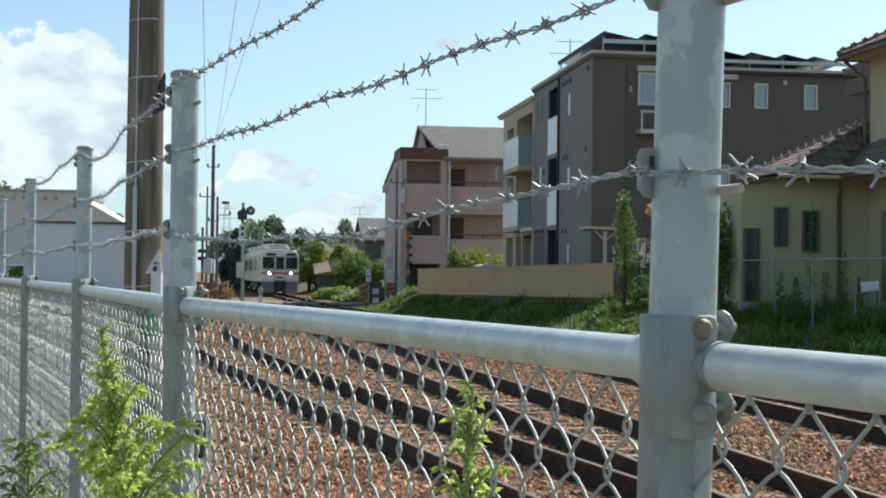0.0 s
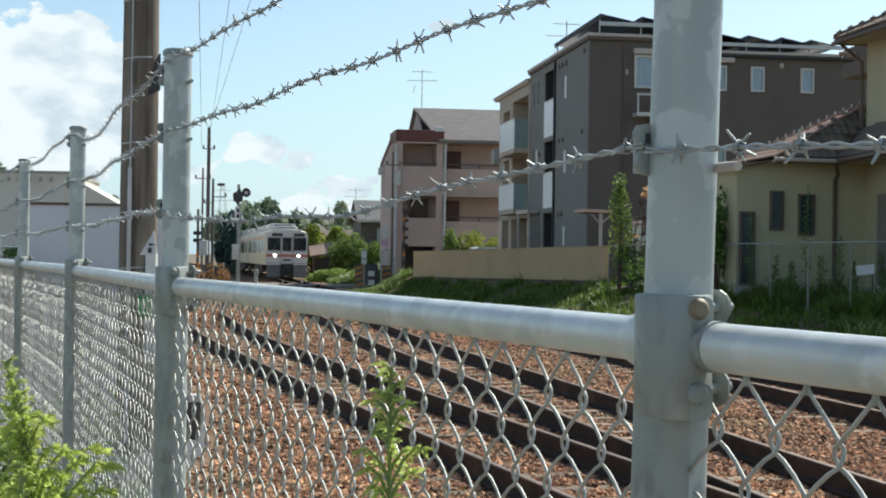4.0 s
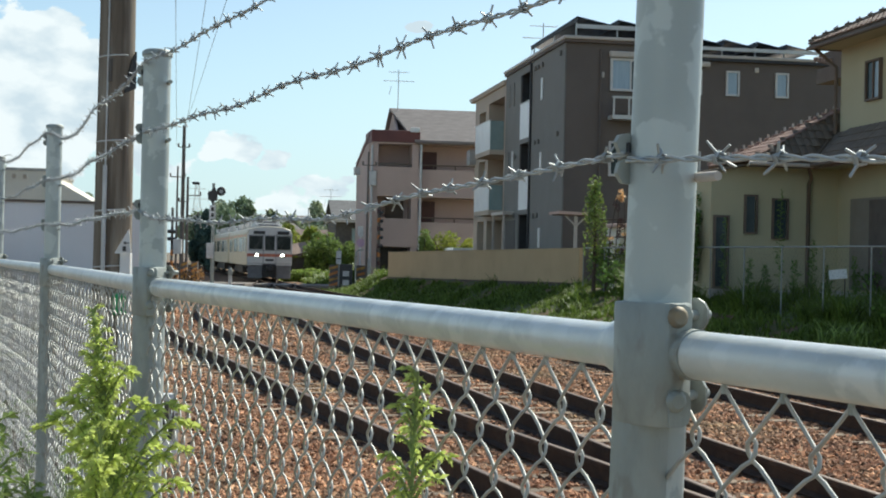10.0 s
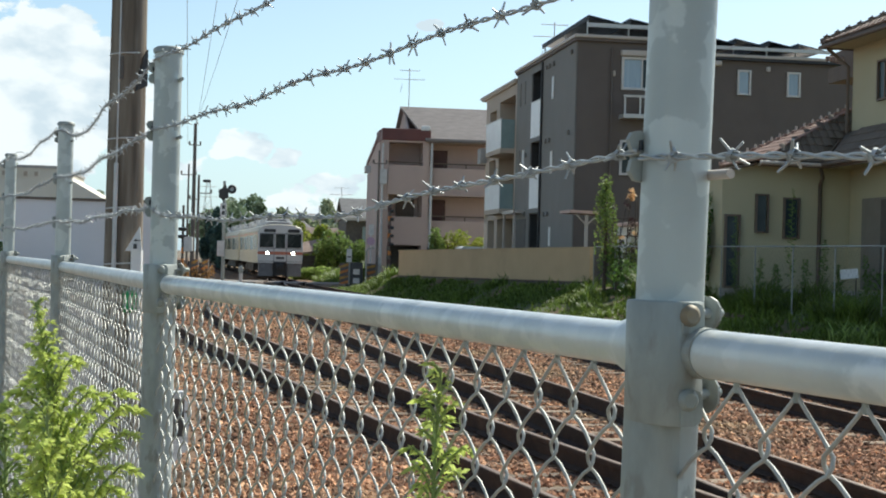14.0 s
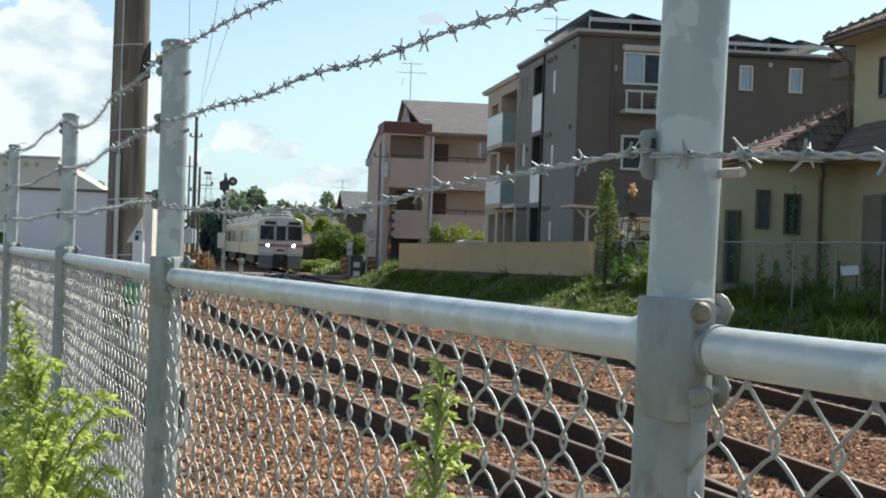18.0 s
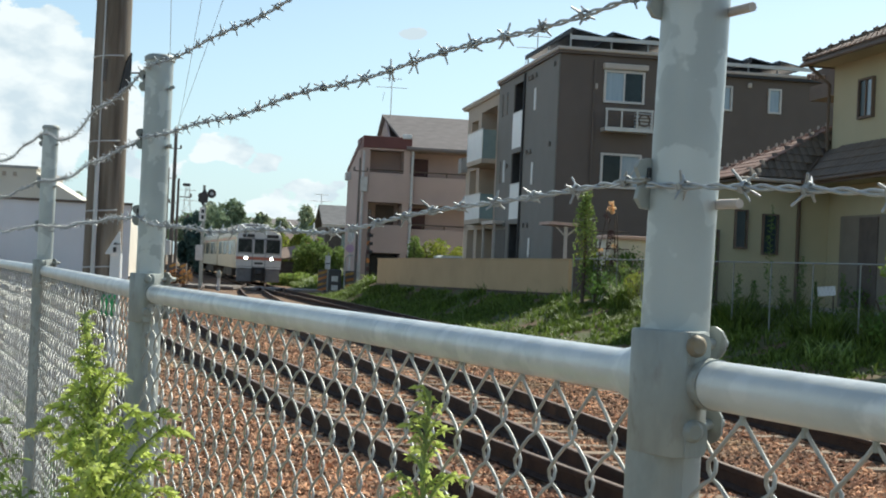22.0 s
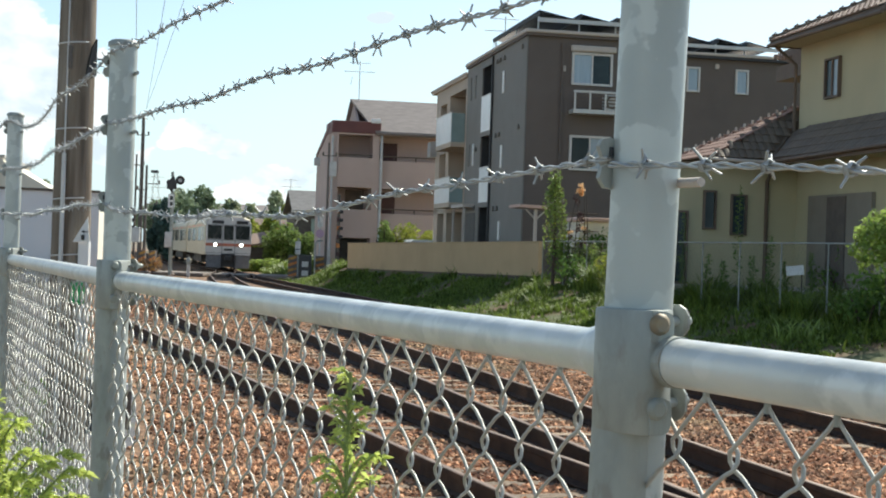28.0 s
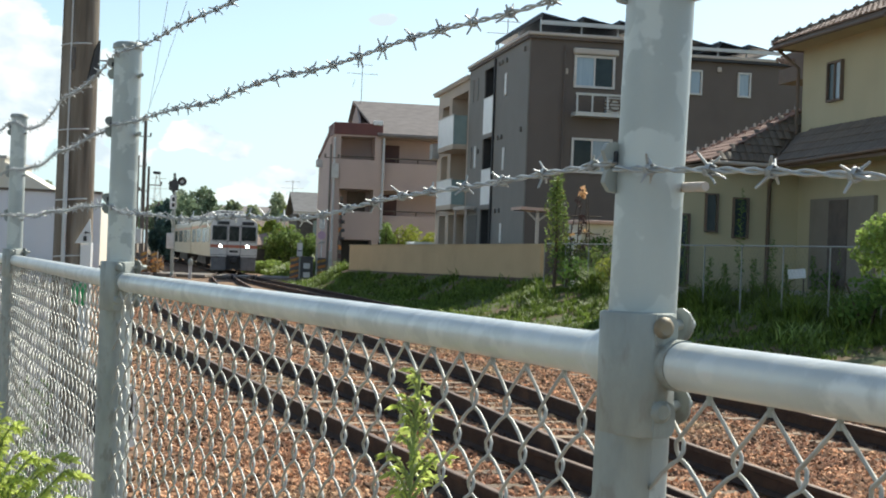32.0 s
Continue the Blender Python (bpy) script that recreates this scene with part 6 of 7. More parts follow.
# distance of the train's front: it rolls in, halts, and starts off again
TRAIN = [(0, 105.2), (1, 102.4), (2, 100.2), (3, 97.4), (4, 95.0), (5, 93.0), (6, 91.2), (7, 89.8), (8, 88.7), (8.8, 88.2), (9.6, 88.0), (28.3, 88.0), (29.3, 87.5), (30, 87.0), (31, 86.2), (32, 85.2)]

# ---- trees and bushes ----
rng = random.Random(21)
for x, y, rad, mat, n in ((-9.75, 101.5, (0.9, 1.4, 1.45), BUSH, 1300), (-8.75, 100.2, (1.05, 1.3, 1.75), BUSH, 1700), (-7.8, 100.6, (0.95, 1.2, 1.5), BUSH, 1500), (-6.9, 101, (0.9, 1.3, 1.15), BUSH, 1000), (-10.6, 106, (1.1, 1.5, 1.6), BUSH_YELLOW, 700), (-9.0, 107, (1.2, 1.5, 1.9), DRY_LEAF, 420)):
    bush("bush", (x, y, ground_z(x, y) - 0.35), rad, mat, "rounded green bush on the bank beside the train", rng, n, 0.24, 11, group="bushes by the train")
for k in range(13):
    x, y = -10.9 + 0.36 * k + rng.uniform(-0.15, 0.15), 96.2 - 0.22 * k + rng.uniform(-0.7, 0.7)
    bush("tall_grass", (x, y, ground_z(x, y) - 0.25), (rng.uniform(0.5, 0.8), 0.8, rng.uniform(0.42, 0.68) - 0.012 * k), WEED_MID, "bright green overgrown grass on the bank beside the train", rng, 420, 0.17, 7, "grass", "overgrown grass by the train")
for x, y, r3, mat in ((-0.55, 71.0, (0.8, 0.7, 0.95), BUSH_YELLOW), (0.5, 71.5, (0.7, 0.7, 0.8), BUSH_YELLOW), (-1.35, 70.5, (0.6, 0.7, 0.95), BUSH)):
    bush("garden_bush", (x, y, 1.15), r3, mat, "yellowish green garden bush behind the tan wall", rng, 900, 0.16, 6, group="bushes behind the wall")
for x, y, h, w, mat in ((-22.0, 129, 5.7, 1.15, TREE_BLUE), (-23.1, 131, 5.2, 0.95, TREE_BLUE), (-21.2, 126, 4.4, 0.8, TREE_BLUE), (-30, 190, 8.1, 3.6, TREE_HAZY), (-26.9, 182, 6.6, 3.0, TREE_HAZY), (-24.8, 175, 8.2, 1.9, TREE_HAZY), (-34, 195, 7.2, 3.4, TREE_HAZY), (-25.2, 200, 7.9, 2.0, TREE_FAR_HAZY), (-23.4, 208, 7.6, 2.0, TREE_FAR_HAZY), (-21.6, 230, 10.2, 2.4, TREE_FAR_HAZY), (-19.8, 228, 8.2, 2.0, TREE_FAR_HAZY), (-13.5, 118, 4.3, 1.7, BUSH_YELLOW), (-14.6, 122, 4.6, 1.9, TREE_FAR_HAZY), (-30.5, 120, 6.6, 2.2, TREE_FAR_HAZY), (-50, 150, 10.8, 5, TREE_HAZY), (-12.6, 126, 4.4, 2.0, TREE_FAR_HAZY), (-36, 205, 7.6, 3.4, TREE_HAZY), (-32.2, 200, 9.0, 3.2, TREE_FAR_HAZY), (-28.8, 198, 9.6, 2.8, TREE_HAZY), (-18.9, 200, 9.2, 2.6, TREE_FAR_HAZY), (-16.6, 190, 7.2, 2.4, BUSH_YELLOW), (-11.2, 114, 4.0, 1.5, BUSH_YELLOW), (-14.5, 170, 6.2, 2.4, TREE_FAR_HAZY)):
    tree("far_tree", (x, y, -0.2), h, w, mat, "distant leafy green tree beyond the crossing", "tree", rng, 1500, 0.42 if y < 140 else 0.6, 0.16, 8, 0.1 if y < 140 else 0.3, group="far trees")


def make_vine():
    th = thing("vine_tree", pose(4.12, 42.2, ground_z(4.12, 42.2)), "slim tree wrapped in hanging yellow-green vines", "tree")
    top = 4.08 - ground_z(4.12, 42.2)
    part("trunk", Geo().tube([(0, 0, -0.1), (0.04, 0, top * 0.5), (-0.03, 0.03, top * 0.92)], [0.06, 0.05, 0.025], 7), BARK, th)
    r = random.Random(4)
    c, old = Geo(), Geo()
    for i in range(7):
        f = i / 6
        foliage(c, (r.uniform(-0.10, 0.06), r.uniform(-0.12, 0.12), top * (0.62 + 0.32 * f)), (0.25 - 0.06 * f, 0.22, 0.22), 60, 0.10, r)
    # a few ropes of leaves that spill over the top and hang apart
    for i, (w, reach, start, n) in enumerate(((0.2, 0.30, 0.90, 22), (0.7, 0.40, 0.80, 26), (1.6, 0.20, 0.97, 34), (2.6, 0.28, 0.95, 32), (3.3, 0.33, 0.88, 14), (4.0, 0.22, 0.93, 38),
                                               (4.7, 0.15, 0.98, 30), (5.3, 0.27, 0.92, 40), (5.9, 0.36, 0.72, 20), (3.6, 0.12, 0.85, 36), (5.0, 0.05, 0.9, 40), (0.0, 0.16, 0.96, 36))):
        z = top * start
        for q in range(n):
            out = reach * min(1.0, q / 7.0) ** 0.7 + 0.02 * math.sin(q * 0.6 + i)
            z -= 0.066
            if z < 0.25:
                break
            for _ in range(3):
                p = Vector((math.cos(w) * out + r.gauss(0, 0.035), math.sin(w) * out * 0.7 + r.gauss(0, 0.035), z + r.uniform(-.04, .04)))
                leaf(old if r.random() < 0.3 else c, p, r.uniform(0.06, 0.11), r)
    part("leaves", c, BUSH, th, fix=False)
    part("hanging_leaves", old, BUSH_YELLOW, th, "yellowed hanging vine leaves", fix=False)
    # a dry climber on thin canes, with a few pale orange flowers
    cl = thing("garden_climber", pose(4.78, 42.2, ground_z(4.78, 42.2)), "dry dark climber on thin canes with pale orange flowers", "plant")
    h = 3.75 - ground_z(4.78, 42.2)
    for w in (-0.25, -0.05, 0.2, 0.3):
        part("cane", Geo().tube([(w, 0, -0.1), (w + 0.03, 0, h * 0.5), (w * 0.5 + 0.1, 0, h * r.uniform(0.8, 0.97))], 0.014, 5), BARK, cl)
    for z in (0.35, 0.52, 0.69):
        part("trellis_bar", Geo().tube([(-0.55, 0.02, h * z), (0.65, 0.02, h * z)], 0.016, 5), BARK, cl)
    dl = Geo()
    for i in range(15):
        foliage(dl, (r.uniform(-0.2, 0.3), r.uniform(-.1, .1), h * r.uniform(0.35, 0.9)), (0.07, 0.07, 0.10), 26, 0.07, r)
    part("dark_leaves", dl, BROWN_DOOR, cl, "withered dark leaves", fix=False)
    for x, z in ((0.08, 0.97), (0.16, 0.93), (0.02, 0.91), (0.10, 0.88), (0.2, 0.55), (-0.2, 0.5)):
        f = Geo()
        foliage(f, (x, 0, h * z), (0.07, 0.07, 0.06), 16, 0.11, r)
        part("flower", f, FLOWER, cl, "pale orange flower", fix=False)


make_vine()
rng = random.Random(33)
for x, y, rad, mat in ((5.9, 41.6, (0.7, 0.6, 0.62), BUSH), (5.6, 39.5, (0.6, 0.5, 0.5), BUSH_YELLOW), (4.8, 41.0, (0.7, 0.5, 0.55), WEED_DARK), (5.3, 42.2, (0.6, 0.5, 0.7), BUSH), (6.6, 38.0, (0.5, 0.5, 0.55), BUSH), (4.45, 42.4, (0.45, 0.4, 0.75), WEED_DARK), (4.85, 42.7, (0.5, 0.4, 0.85), BUSH_YELLOW), (5.6, 42.9, (0.6, 0.4, 0.9), WEED_DARK), (10.0, 33.6, (0.9, 0.5, 0.5), WEED_DARK), (11.3, 33.4, (0.7, 0.5, 0.5), WEED_DARK)):
    bush("weed_clump", (x, y, ground_z(x, y) - 0.05), rad, mat, "green overgrown weeds by the chain-link fence", rng, 600, 0.10, 9, "weeds", "weeds by the fence")
for x, y in ((-14.75, 76.4), (-13.45, 76.5), (-14.1, 76.9)):
    bush("dry_weeds", (x, y, BED - 0.05), (0.36, 0.35, 0.62), DRY_LEAF, "dry orange-brown weeds beside the crossing gate", rng, 170, 0.12, 5, "weeds", "dry weeds at the crossing")
for x, y in ((-20.0, 60.5), (-21.6, 60.8), (-19.0, 61.2)):
    bush("hedge", (x, y, 0.0), (0.9, 0.6, 1.0), WEED_DARK, "dark green clipped hedge in the yard", rng, 700, 0.14, 7, "hedge", "hedge in the yard")
for x, y, rad in ((-1.70, 6.4, (0.22, 0.5, 0.42)), (-1.98, 7.4, (0.25, 0.5, 0.45)), (-2.5, 8.9, (0.25, 0.6, 0.5))):
    bush("weed_clump", (x, y, BED - 0.02), rad, WEED_DARK, "green weeds growing behind the wire mesh", rng, 700, 0.05, 7, "weeds", "weeds behind the mesh")
tree("garden_shrub", (8.35, 25.0, 0.45), 2.25, 0.72, WEED_MID, "bright yellow-green shrub growing at the boundary fence", "shrub", rng, 1500, 0.10, 0.03, 8, 0.5)
for x, y in ((8.3, 26.3), (8.7, 25.6)):
    bush("weed_clump", (x, y, ground_z(x, y) - 0.05), (0.55, 0.6, 0.62), WEED_DARK, "green overgrown weeds by the chain-link fence", rng, 700, 0.11, 8, "weeds", "weeds by the fence")


def make_pergola():
    th = thing("garden_canopy", pose(4.6, 48.5, 0.9, 0, 0, TURN), "small salmon-coloured canopy on a cream post", "canopy")
    part("roof", Geo().poly([(-1.2, -0.5, 2.24), (0.1, -0.5, 2.2), (0.1, 1.0, 2.2), (-1.2, 1.0, 2.24)], (0, 0, 0.1)), PERGOLA, th)
    part("post", Geo().box(-0.64, -0.54, -0.35, -0.25, -0.3, 2.2), CREAM_TRIM, th)
    for q in (-0.95, -0.2):
        part("brace", Geo().tube([(-0.59, -0.3, 1.85), (q, -0.3, 2.2)], 0.03, 5), CREAM_TRIM, th)
    sh = thing("garden_shed", pose(4.95, 42.95, 0.9, 0, 0, TURN), "small cream garden shed behind the fence", "shed")
    part("wall", Geo().box(0, 1.35, 0, 1.1, -0.3, 1.72, bevel=0.03), CREAM_BLOCK, sh)
    part("roof", Geo().box(-0.1, 1.45, -0.12, 1.2, 1.72, 1.84, bevel=0.03), PERGOLA, sh)


make_pergola()
bush("tall_shrub", (5.93, 36.0, 0.75), (0.36, 0.4, 1.4), WEED_DARK, "dark green shrub at the corner of the ochre house", random.Random(3), 1100, 0.13, 9, "shrub")
bd = thing("white_board", pose(8.95, 33.4, 0.9, 0, 0, -20), "small white board leaning among the weeds", "board")
part("sheet", Geo().box(-0.2, 0.2, -0.015, 0.015, 0.42, 0.64, pose(0, 0, 0, 0, -6, 0)), WHITE, bd)
part("stake", Geo().tube([(0.1, 0.03, -0.4), (0.1, 0.03, 0.6)], 0.015, 6), BARK, bd)
for x, y, h in ((7.75, 34.3, 2.7), (6.55, 34.9, 2.2), (8.45, 34.0, 1.5), (9.9, 33.3, 1.3), (7.1, 34.6, 1.1), (7.45, 34.5, 0.9), (8.05, 34.1, 1.0), (8.75, 33.8, 0.9), (9.3, 33.5, 1.1), (10.6, 33.0, 1.2), (11.2, 32.8, 1.0)):
    tall = make_weed("tall_weed", (x, y, ground_z(x, y) - 0.05), h, 0.10, "tall thin dark weed standing by the chain-link fence", int(x * 10), 0.2, 44, 14, 0.055, WEED_DARK)


def make_far_house():
    th = thing("dark_house", pose(-10.0, 104.5, -0.5, 0, 0, 9.5), "old dark timber house with a pale roof beyond the crossing", "house")
    part("wall", Geo().box(1.5, 5.2, 0, 7, -0.6, 4.6), DARK_TIMBER, th)
    part("back_room", Geo().box(-0.4, 1.5, 0.2, 5, -0.6, 2.9), DARK_TIMBER, th)
    part("eave_board", Geo().box(1.15, 6.05, -0.76, -0.70, 4.50, 4.70), CREAM_TRIM, th, "pale eave board")
    part("porch_roof", Geo().poly([(0.9, -2.1, 2.0), (2.0, -2.1, 2.55), (2.0, -0.1, 2.55), (0.9, -0.1, 2.0)], (0, 0, 0.1)).poly([(3.1, -2.1, 2.0), (2.0, -2.1, 2.55), (2.0, -0.1, 2.55), (3.1, -0.1, 2.0)], (0, 0, 0.1)), ROOF_TILE, th)
    part("porch_gable", Geo().poly([(1.05, -2.0, 2.0), (2.95, -2.0, 2.0), (2.0, -2.0, 2.48)], (0, 0.1, 0)), WORN_PANEL, th)
    part("porch_wall", Geo().box(1.2, 2.8, -1.9, -0.06, -0.6, 2.0), DARK_TIMBER, th)
    part("upper_wall", Geo().box(1.5, 5.2, -0.05, 0.0, 2.8, 4.55), DARK_TIMBER, th)
    part("roof", Geo().poly([(1.2, -0.7, 4.55), (6.0, -0.7, 4.55), (6.0, 3.4, 6.1), (1.2, 3.4, 6.1)], (0, 0, 0.14)).poly([(1.2, 7.5, 4.55), (6.0, 7.5, 4.55), (6.0, 3.4, 6.1), (1.2, 3.4, 6.1)], (0, 0, 0.14)), GREY_ROOF, th, "pale grey roof")
    part("lean_to_roof", Geo().poly([(-2.2, -1.6, 1.9), (1.5, -1.6, 2.5), (1.5, 0.6, 3.4), (-2.2, 0.6, 2.6)], (0, 0, 0.12)), ROOF_TILE, th)
    part("lean_to", Geo().box(-1.9, 1.15, -1.3, 0.15, -0.6, 1.9), DARK_TIMBER, th)
    window(th, "x", 2.6, 4.6, 2.95, 4.15, -0.05, panes=2, glass=[GREEN_GLASS], frame_mat=DARK_TIMBER)
    antenna("roof_antenna", (-9.2, 108.2, 4.8), 1.8, "thin television antenna on the far house")
    for x, y, w, h, m, a in ((-19.6, 150, 4.5, 3.0, BEIGE_WALL, 6), (-33, 230, 14, 6.0, CREAM_BLOCK, 5)):
        f = thing("far_house", pose(x, y, 0.2, 0, 0, a), "distant pale house with a low roof", "house", "far houses")
        part("wall", Geo().box(0, w, 0, 8, -0.5, h), m, f)
        part("roof", Geo().poly([(-0.5, -0.6, h), (w + 0.5, -0.6, h), (w - 1.5, 4, h + 1.6), (1.5, 4, h + 1.6)], (0, 0, 0.15)).poly([(-0.5, 8.6, h), (w + 0.5, 8.6, h), (w - 1.5, 4, h + 1.6), (1.5, 4, h + 1.6)], (0, 0, 0.15)), SHINGLE, f)
        for i in range(3):
            window(f, "x", 1.2 + i * 3, 2.6 + i * 3, h - 1.9, h - 0.8, 0, panes=2)


make_far_house()


def make_background():
    th = thing("small_house", pose(-12.7, 119, -0.2, 0, 0, 6), "low house with a brown tiled roof among the trees", "house")
    part("wall", Geo().box(0, 3.2, 0, 4, 0, 2.7), BEIGE_WALL, th)
    part("roof", Geo().poly([(-0.4, -0.6, 2.6), (3.6, -0.6, 2.6), (3.6, 2.0, 3.8), (-0.4, 2.0, 3.8)], (0, 0, 0.12)).poly([(-0.4, 4.6, 2.6), (3.6, 4.6, 2.6), (3.6, 2.0, 3.8), (-0.4, 2.0, 3.8)], (0, 0, 0.12)), ROOF_TILE, th, "brown tiled roof")
    window(th, "x", 0.5, 1.7, 1.2, 2.1, 0, panes=2)
    car = thing("parked_car", pose(0.55, 68.2, 0.62, 0, 0, 8), "white small car parked behind the tan wall", "car")
    half = [(-0.72, 0.3), (0.72, 0.3), (0.76, 0.85), (0.60, 1.40), (0.48, 1.47), (-0.48, 1.47), (-0.60, 1.40), (-0.76, 0.85)]
    part("body", Geo().prism(half, -3.3, 0.0, Matrix.Rotation(radians(90), 4, "X")), WHITE, car)
    part("rear_window", Geo().box(-0.5, 0.5, -0.012, 0.02, 0.95, 1.32, bevel=0.005), DARK_GLASS, car)
    for x in (-0.66, 0.5):
        for y in (0.5, 2.7):
            part("wheel", Geo().tube([(x, y, 0.29), (x + 0.16, y, 0.29)], 0.29, 14), RUBBER, car)


make_background()


def make_pylon():
    th = thing("transmission_tower", pose(-151, 850, 0), "distant lattice transmission tower", "pylon")
    for sx in (-1, 1):
        for sy in (-1, 1):
            part("leg", Geo().tube([(sx * 4, sy * 4, 0), (sx * 0.9, sy * 0.9, 42)], 0.13, 4), ALU, th)
    for i in range(8):
        z, w = i * 5.2, 4 - i * 0.385
        part("brace", Geo().tube([(-w, -w, z), (w - 0.4, -w + 0.4, z + 5.2)], 0.09, 4), ALU, th)
        part("brace", Geo().tube([(w, -w, z), (-w + 0.4, -w + 0.4, z + 5.2)], 0.09, 4), ALU, th)
    for z, w in ((27, 7), (33, 6), (39, 5)):
        part("crossarm", Geo().tube([(-w, 0, z), (w, 0, z)], 0.14, 4), ALU, th)


make_pylon()


def make_grass():
    """Grass and weeds on the bank, in tufts of bent blades, with bare patches of soil."""
    r = random.Random(12)
    g = Geo()
    made = 0
    while made < 26000:
        far = r.random() < 0.12
        if far:
            x, y = r.uniform(-12.5, -5.0), r.uniform(81.5, 107)
            if x < along(EDGE, y) + 0.2:
                continue
        else:
            y = 24 + 48 * r.random() ** 1.15
            x = along(EDGE, y) + r.uniform(-0.3, along(RISE, y) + 4.5) * r.random() ** 0.4
            if x > 0.62 * y * 0.5 + 4:
                continue
            wall_x = -2.76 + (63.97 - y) * 0.381
            if 45.5 < y < 64.5 and x > wall_x - 0.55 - 0.25 * noise.noise(Vector((y, 0, 5))):
                continue
        bare = noise.noise(Vector((x * 0.75, y * 0.45, 1))) + 0.5 * noise.noise(Vector((x * 2.1, y * 1.3, 7)))
        if not far and bare < (0.13 if y < 44 else -0.22) and r.random() < 0.86:
            continue
        made += 1
        z = ground_z(x, y) - 0.02
        tall = 0.05 + 0.20 * max(0, noise.noise(Vector((x * 0.7, y * 0.5, 3)))) + r.uniform(0, 0.08)
        if far:
            tall = tall * 2.0 + 0.1
        elif r.random() < 0.05:
            tall *= 2.2
        for _ in range(4):
            w = r.uniform(0, 6.28)
            d = Vector((math.cos(w), math.sin(w), 0))
            q = Vector((-d.y, d.x, 0)) * r.uniform(0.012, 0.028) * (2 if far else 1)
            b = Vector((x + r.uniform(-.07, .07), y + r.uniform(-.07, .07), z))
            h = tall * r.uniform(0.6, 1.2)
            m = b + d * h * 0.25 + Vector((0, 0, h * 0.65))
            t = b + d * h * 0.7 + Vector((0, 0, h))
            g.add([b - q, b + q, m + q * 0.8, m - q * 0.8, t], [(0, 1, 2, 3), (3, 2, 4)])
    # tall growth along the boundary fence
    for _ in range(5200):
        y = r.uniform(24.5, 41.0)
        x = fence_x(y) + r.uniform(-0.25, 1.9) * r.random() ** 0.6
        if noise.noise(Vector((x * 0.9, y * 0.7, 4))) < -0.12:
            continue
        z = ground_z(x, y) - 0.03
        tall = r.uniform(0.12, 0.38) + 0.75 * max(0, noise.noise(Vector((x * 1.1, y * 0.9, 9))))
        for _ in range(4):
            w = r.uniform(0, 6.28)
            d = Vector((math.cos(w), math.sin(w), 0))
            q = Vector((-d.y, d.x, 0)) * r.uniform(0.010, 0.022)
            b = Vector((x + r.uniform(-.08, .08), y + r.uniform(-.08, .08), z))
            h = tall * r.uniform(0.5, 1.25)
            m = b + d * h * 0.15 + Vector((0, 0, h * 0.6))
            t = b + d * h * 0.75 + Vector((0, 0, h * 0.95))
            g.add([b - q, b + q, m + q * 0.8, m - q * 0.8, t], [(0, 1, 2, 3), (3, 2, 4)])
    tagged(part("grass", g, GRASS, fix=False), "rough green grass on the bank", "grass", kind="stuff")


make_grass()


def make_reeds():
    """A clump of broad grass low on the bank, its leaf colour paled to paint in sunlight."""
    r = random.Random(31)
    th = thing("grass_clump", pose(7.35, 26.7, ground_z(7.35, 26.7)), "clump of broad-bladed grass on the bank, coloured pale as if sunlit", "grass")
    for k in range(70):
        p = Vector((r.gauss(0, 0.28), r.gauss(0, 0.5), -0.03))
        w, h = r.uniform(0, 6.28), r.uniform(0.12, 0.50)
        d = Vector((math.cos(w), math.sin(w), 0))
        q = Vector((-d.y, d.x, 0)) * 0.016
        pts = [p + d * h * f * f * 0.9 + Vector((0, 0, h * (1.25 * f - 0.42 * f * f))) for f in (0, 0.35, 0.7, 1.0)]
        part("blade", Geo().add([pts[0] - q, pts[0] + q, pts[1] + q, pts[1] - q, pts[2] + q * 0.7, pts[2] - q * 0.7, pts[3]], [(0, 1, 2, 3), (3, 2, 4, 5), (5, 4, 6)]), WEED_MID, th, fix=False)


make_reeds()

# ---- the near fence ----
POSTS = [(0.973, -0.79), (0.169, 1.035), (-0.535, 2.625), (-1.265, 4.585), (-2.03, 6.46), (-2.80, 8.36), (-3.57, 10.2), (-4.35, 12.05), (-5.13, 13.9), (-5.92, 15.75), (-6.7, 17.6)]
RAIL_Z = 1.53
TOPS = [1.965, 1.965, 1.958, 1.985, 1.998] + [1.998] * 6     # height of each post
SAGS = [(0.008, 0.016, 0.046), (0.010, 0.014, 0.026), (0.010, 0.012, 0.016)]     # farther spans, low to high strand
WIRES = [(1.672, 0.028), (1.812, 0.005), (1.945, 0.006)]
LOOSE = smoothed([(0, 0), (10, 0.3), (15, 0.75), (20, 1.34), (25, 2.0), (30, 2.55), (35, 3.0), (40, 3.3), (50, 3.35), (60, 3.15), (75, 2.95), (85, 2.4), (93, 1.7), (100, 0.3)], 2.5, 1)     # dip of the slack strand, in centimetres along the span's hundredths


def clamp_sleeve(circles, levels, m, n):
    """A sheet drawn tight round upright pipes (across, along, radius), through levels of (height, inset)."""
    g = Geo()
    verts = []
    for z, inset in levels:
        for k in range(n):
            w = 2 * math.pi * k / n
            u, v, r = max(circles, key=lambda q: q[0] * math.cos(w) + q[1] * math.sin(w) + q[2])
            verts.append(m @ Vector((u + (r - inset) * math.cos(w), v + (r - inset) * math.sin(w), z)))
    faces = [(j * n + k, j * n + (k + 1) % n, (j + 1) * n + (k + 1) % n, (j + 1) * n + k) for j in range(len(levels) - 1) for k in range(n)]
    g.add(verts, faces, True)
    g.add(verts[:n], [tuple(range(n))[::-1]])
    return g.add(verts[-n:], [tuple(range(n))])


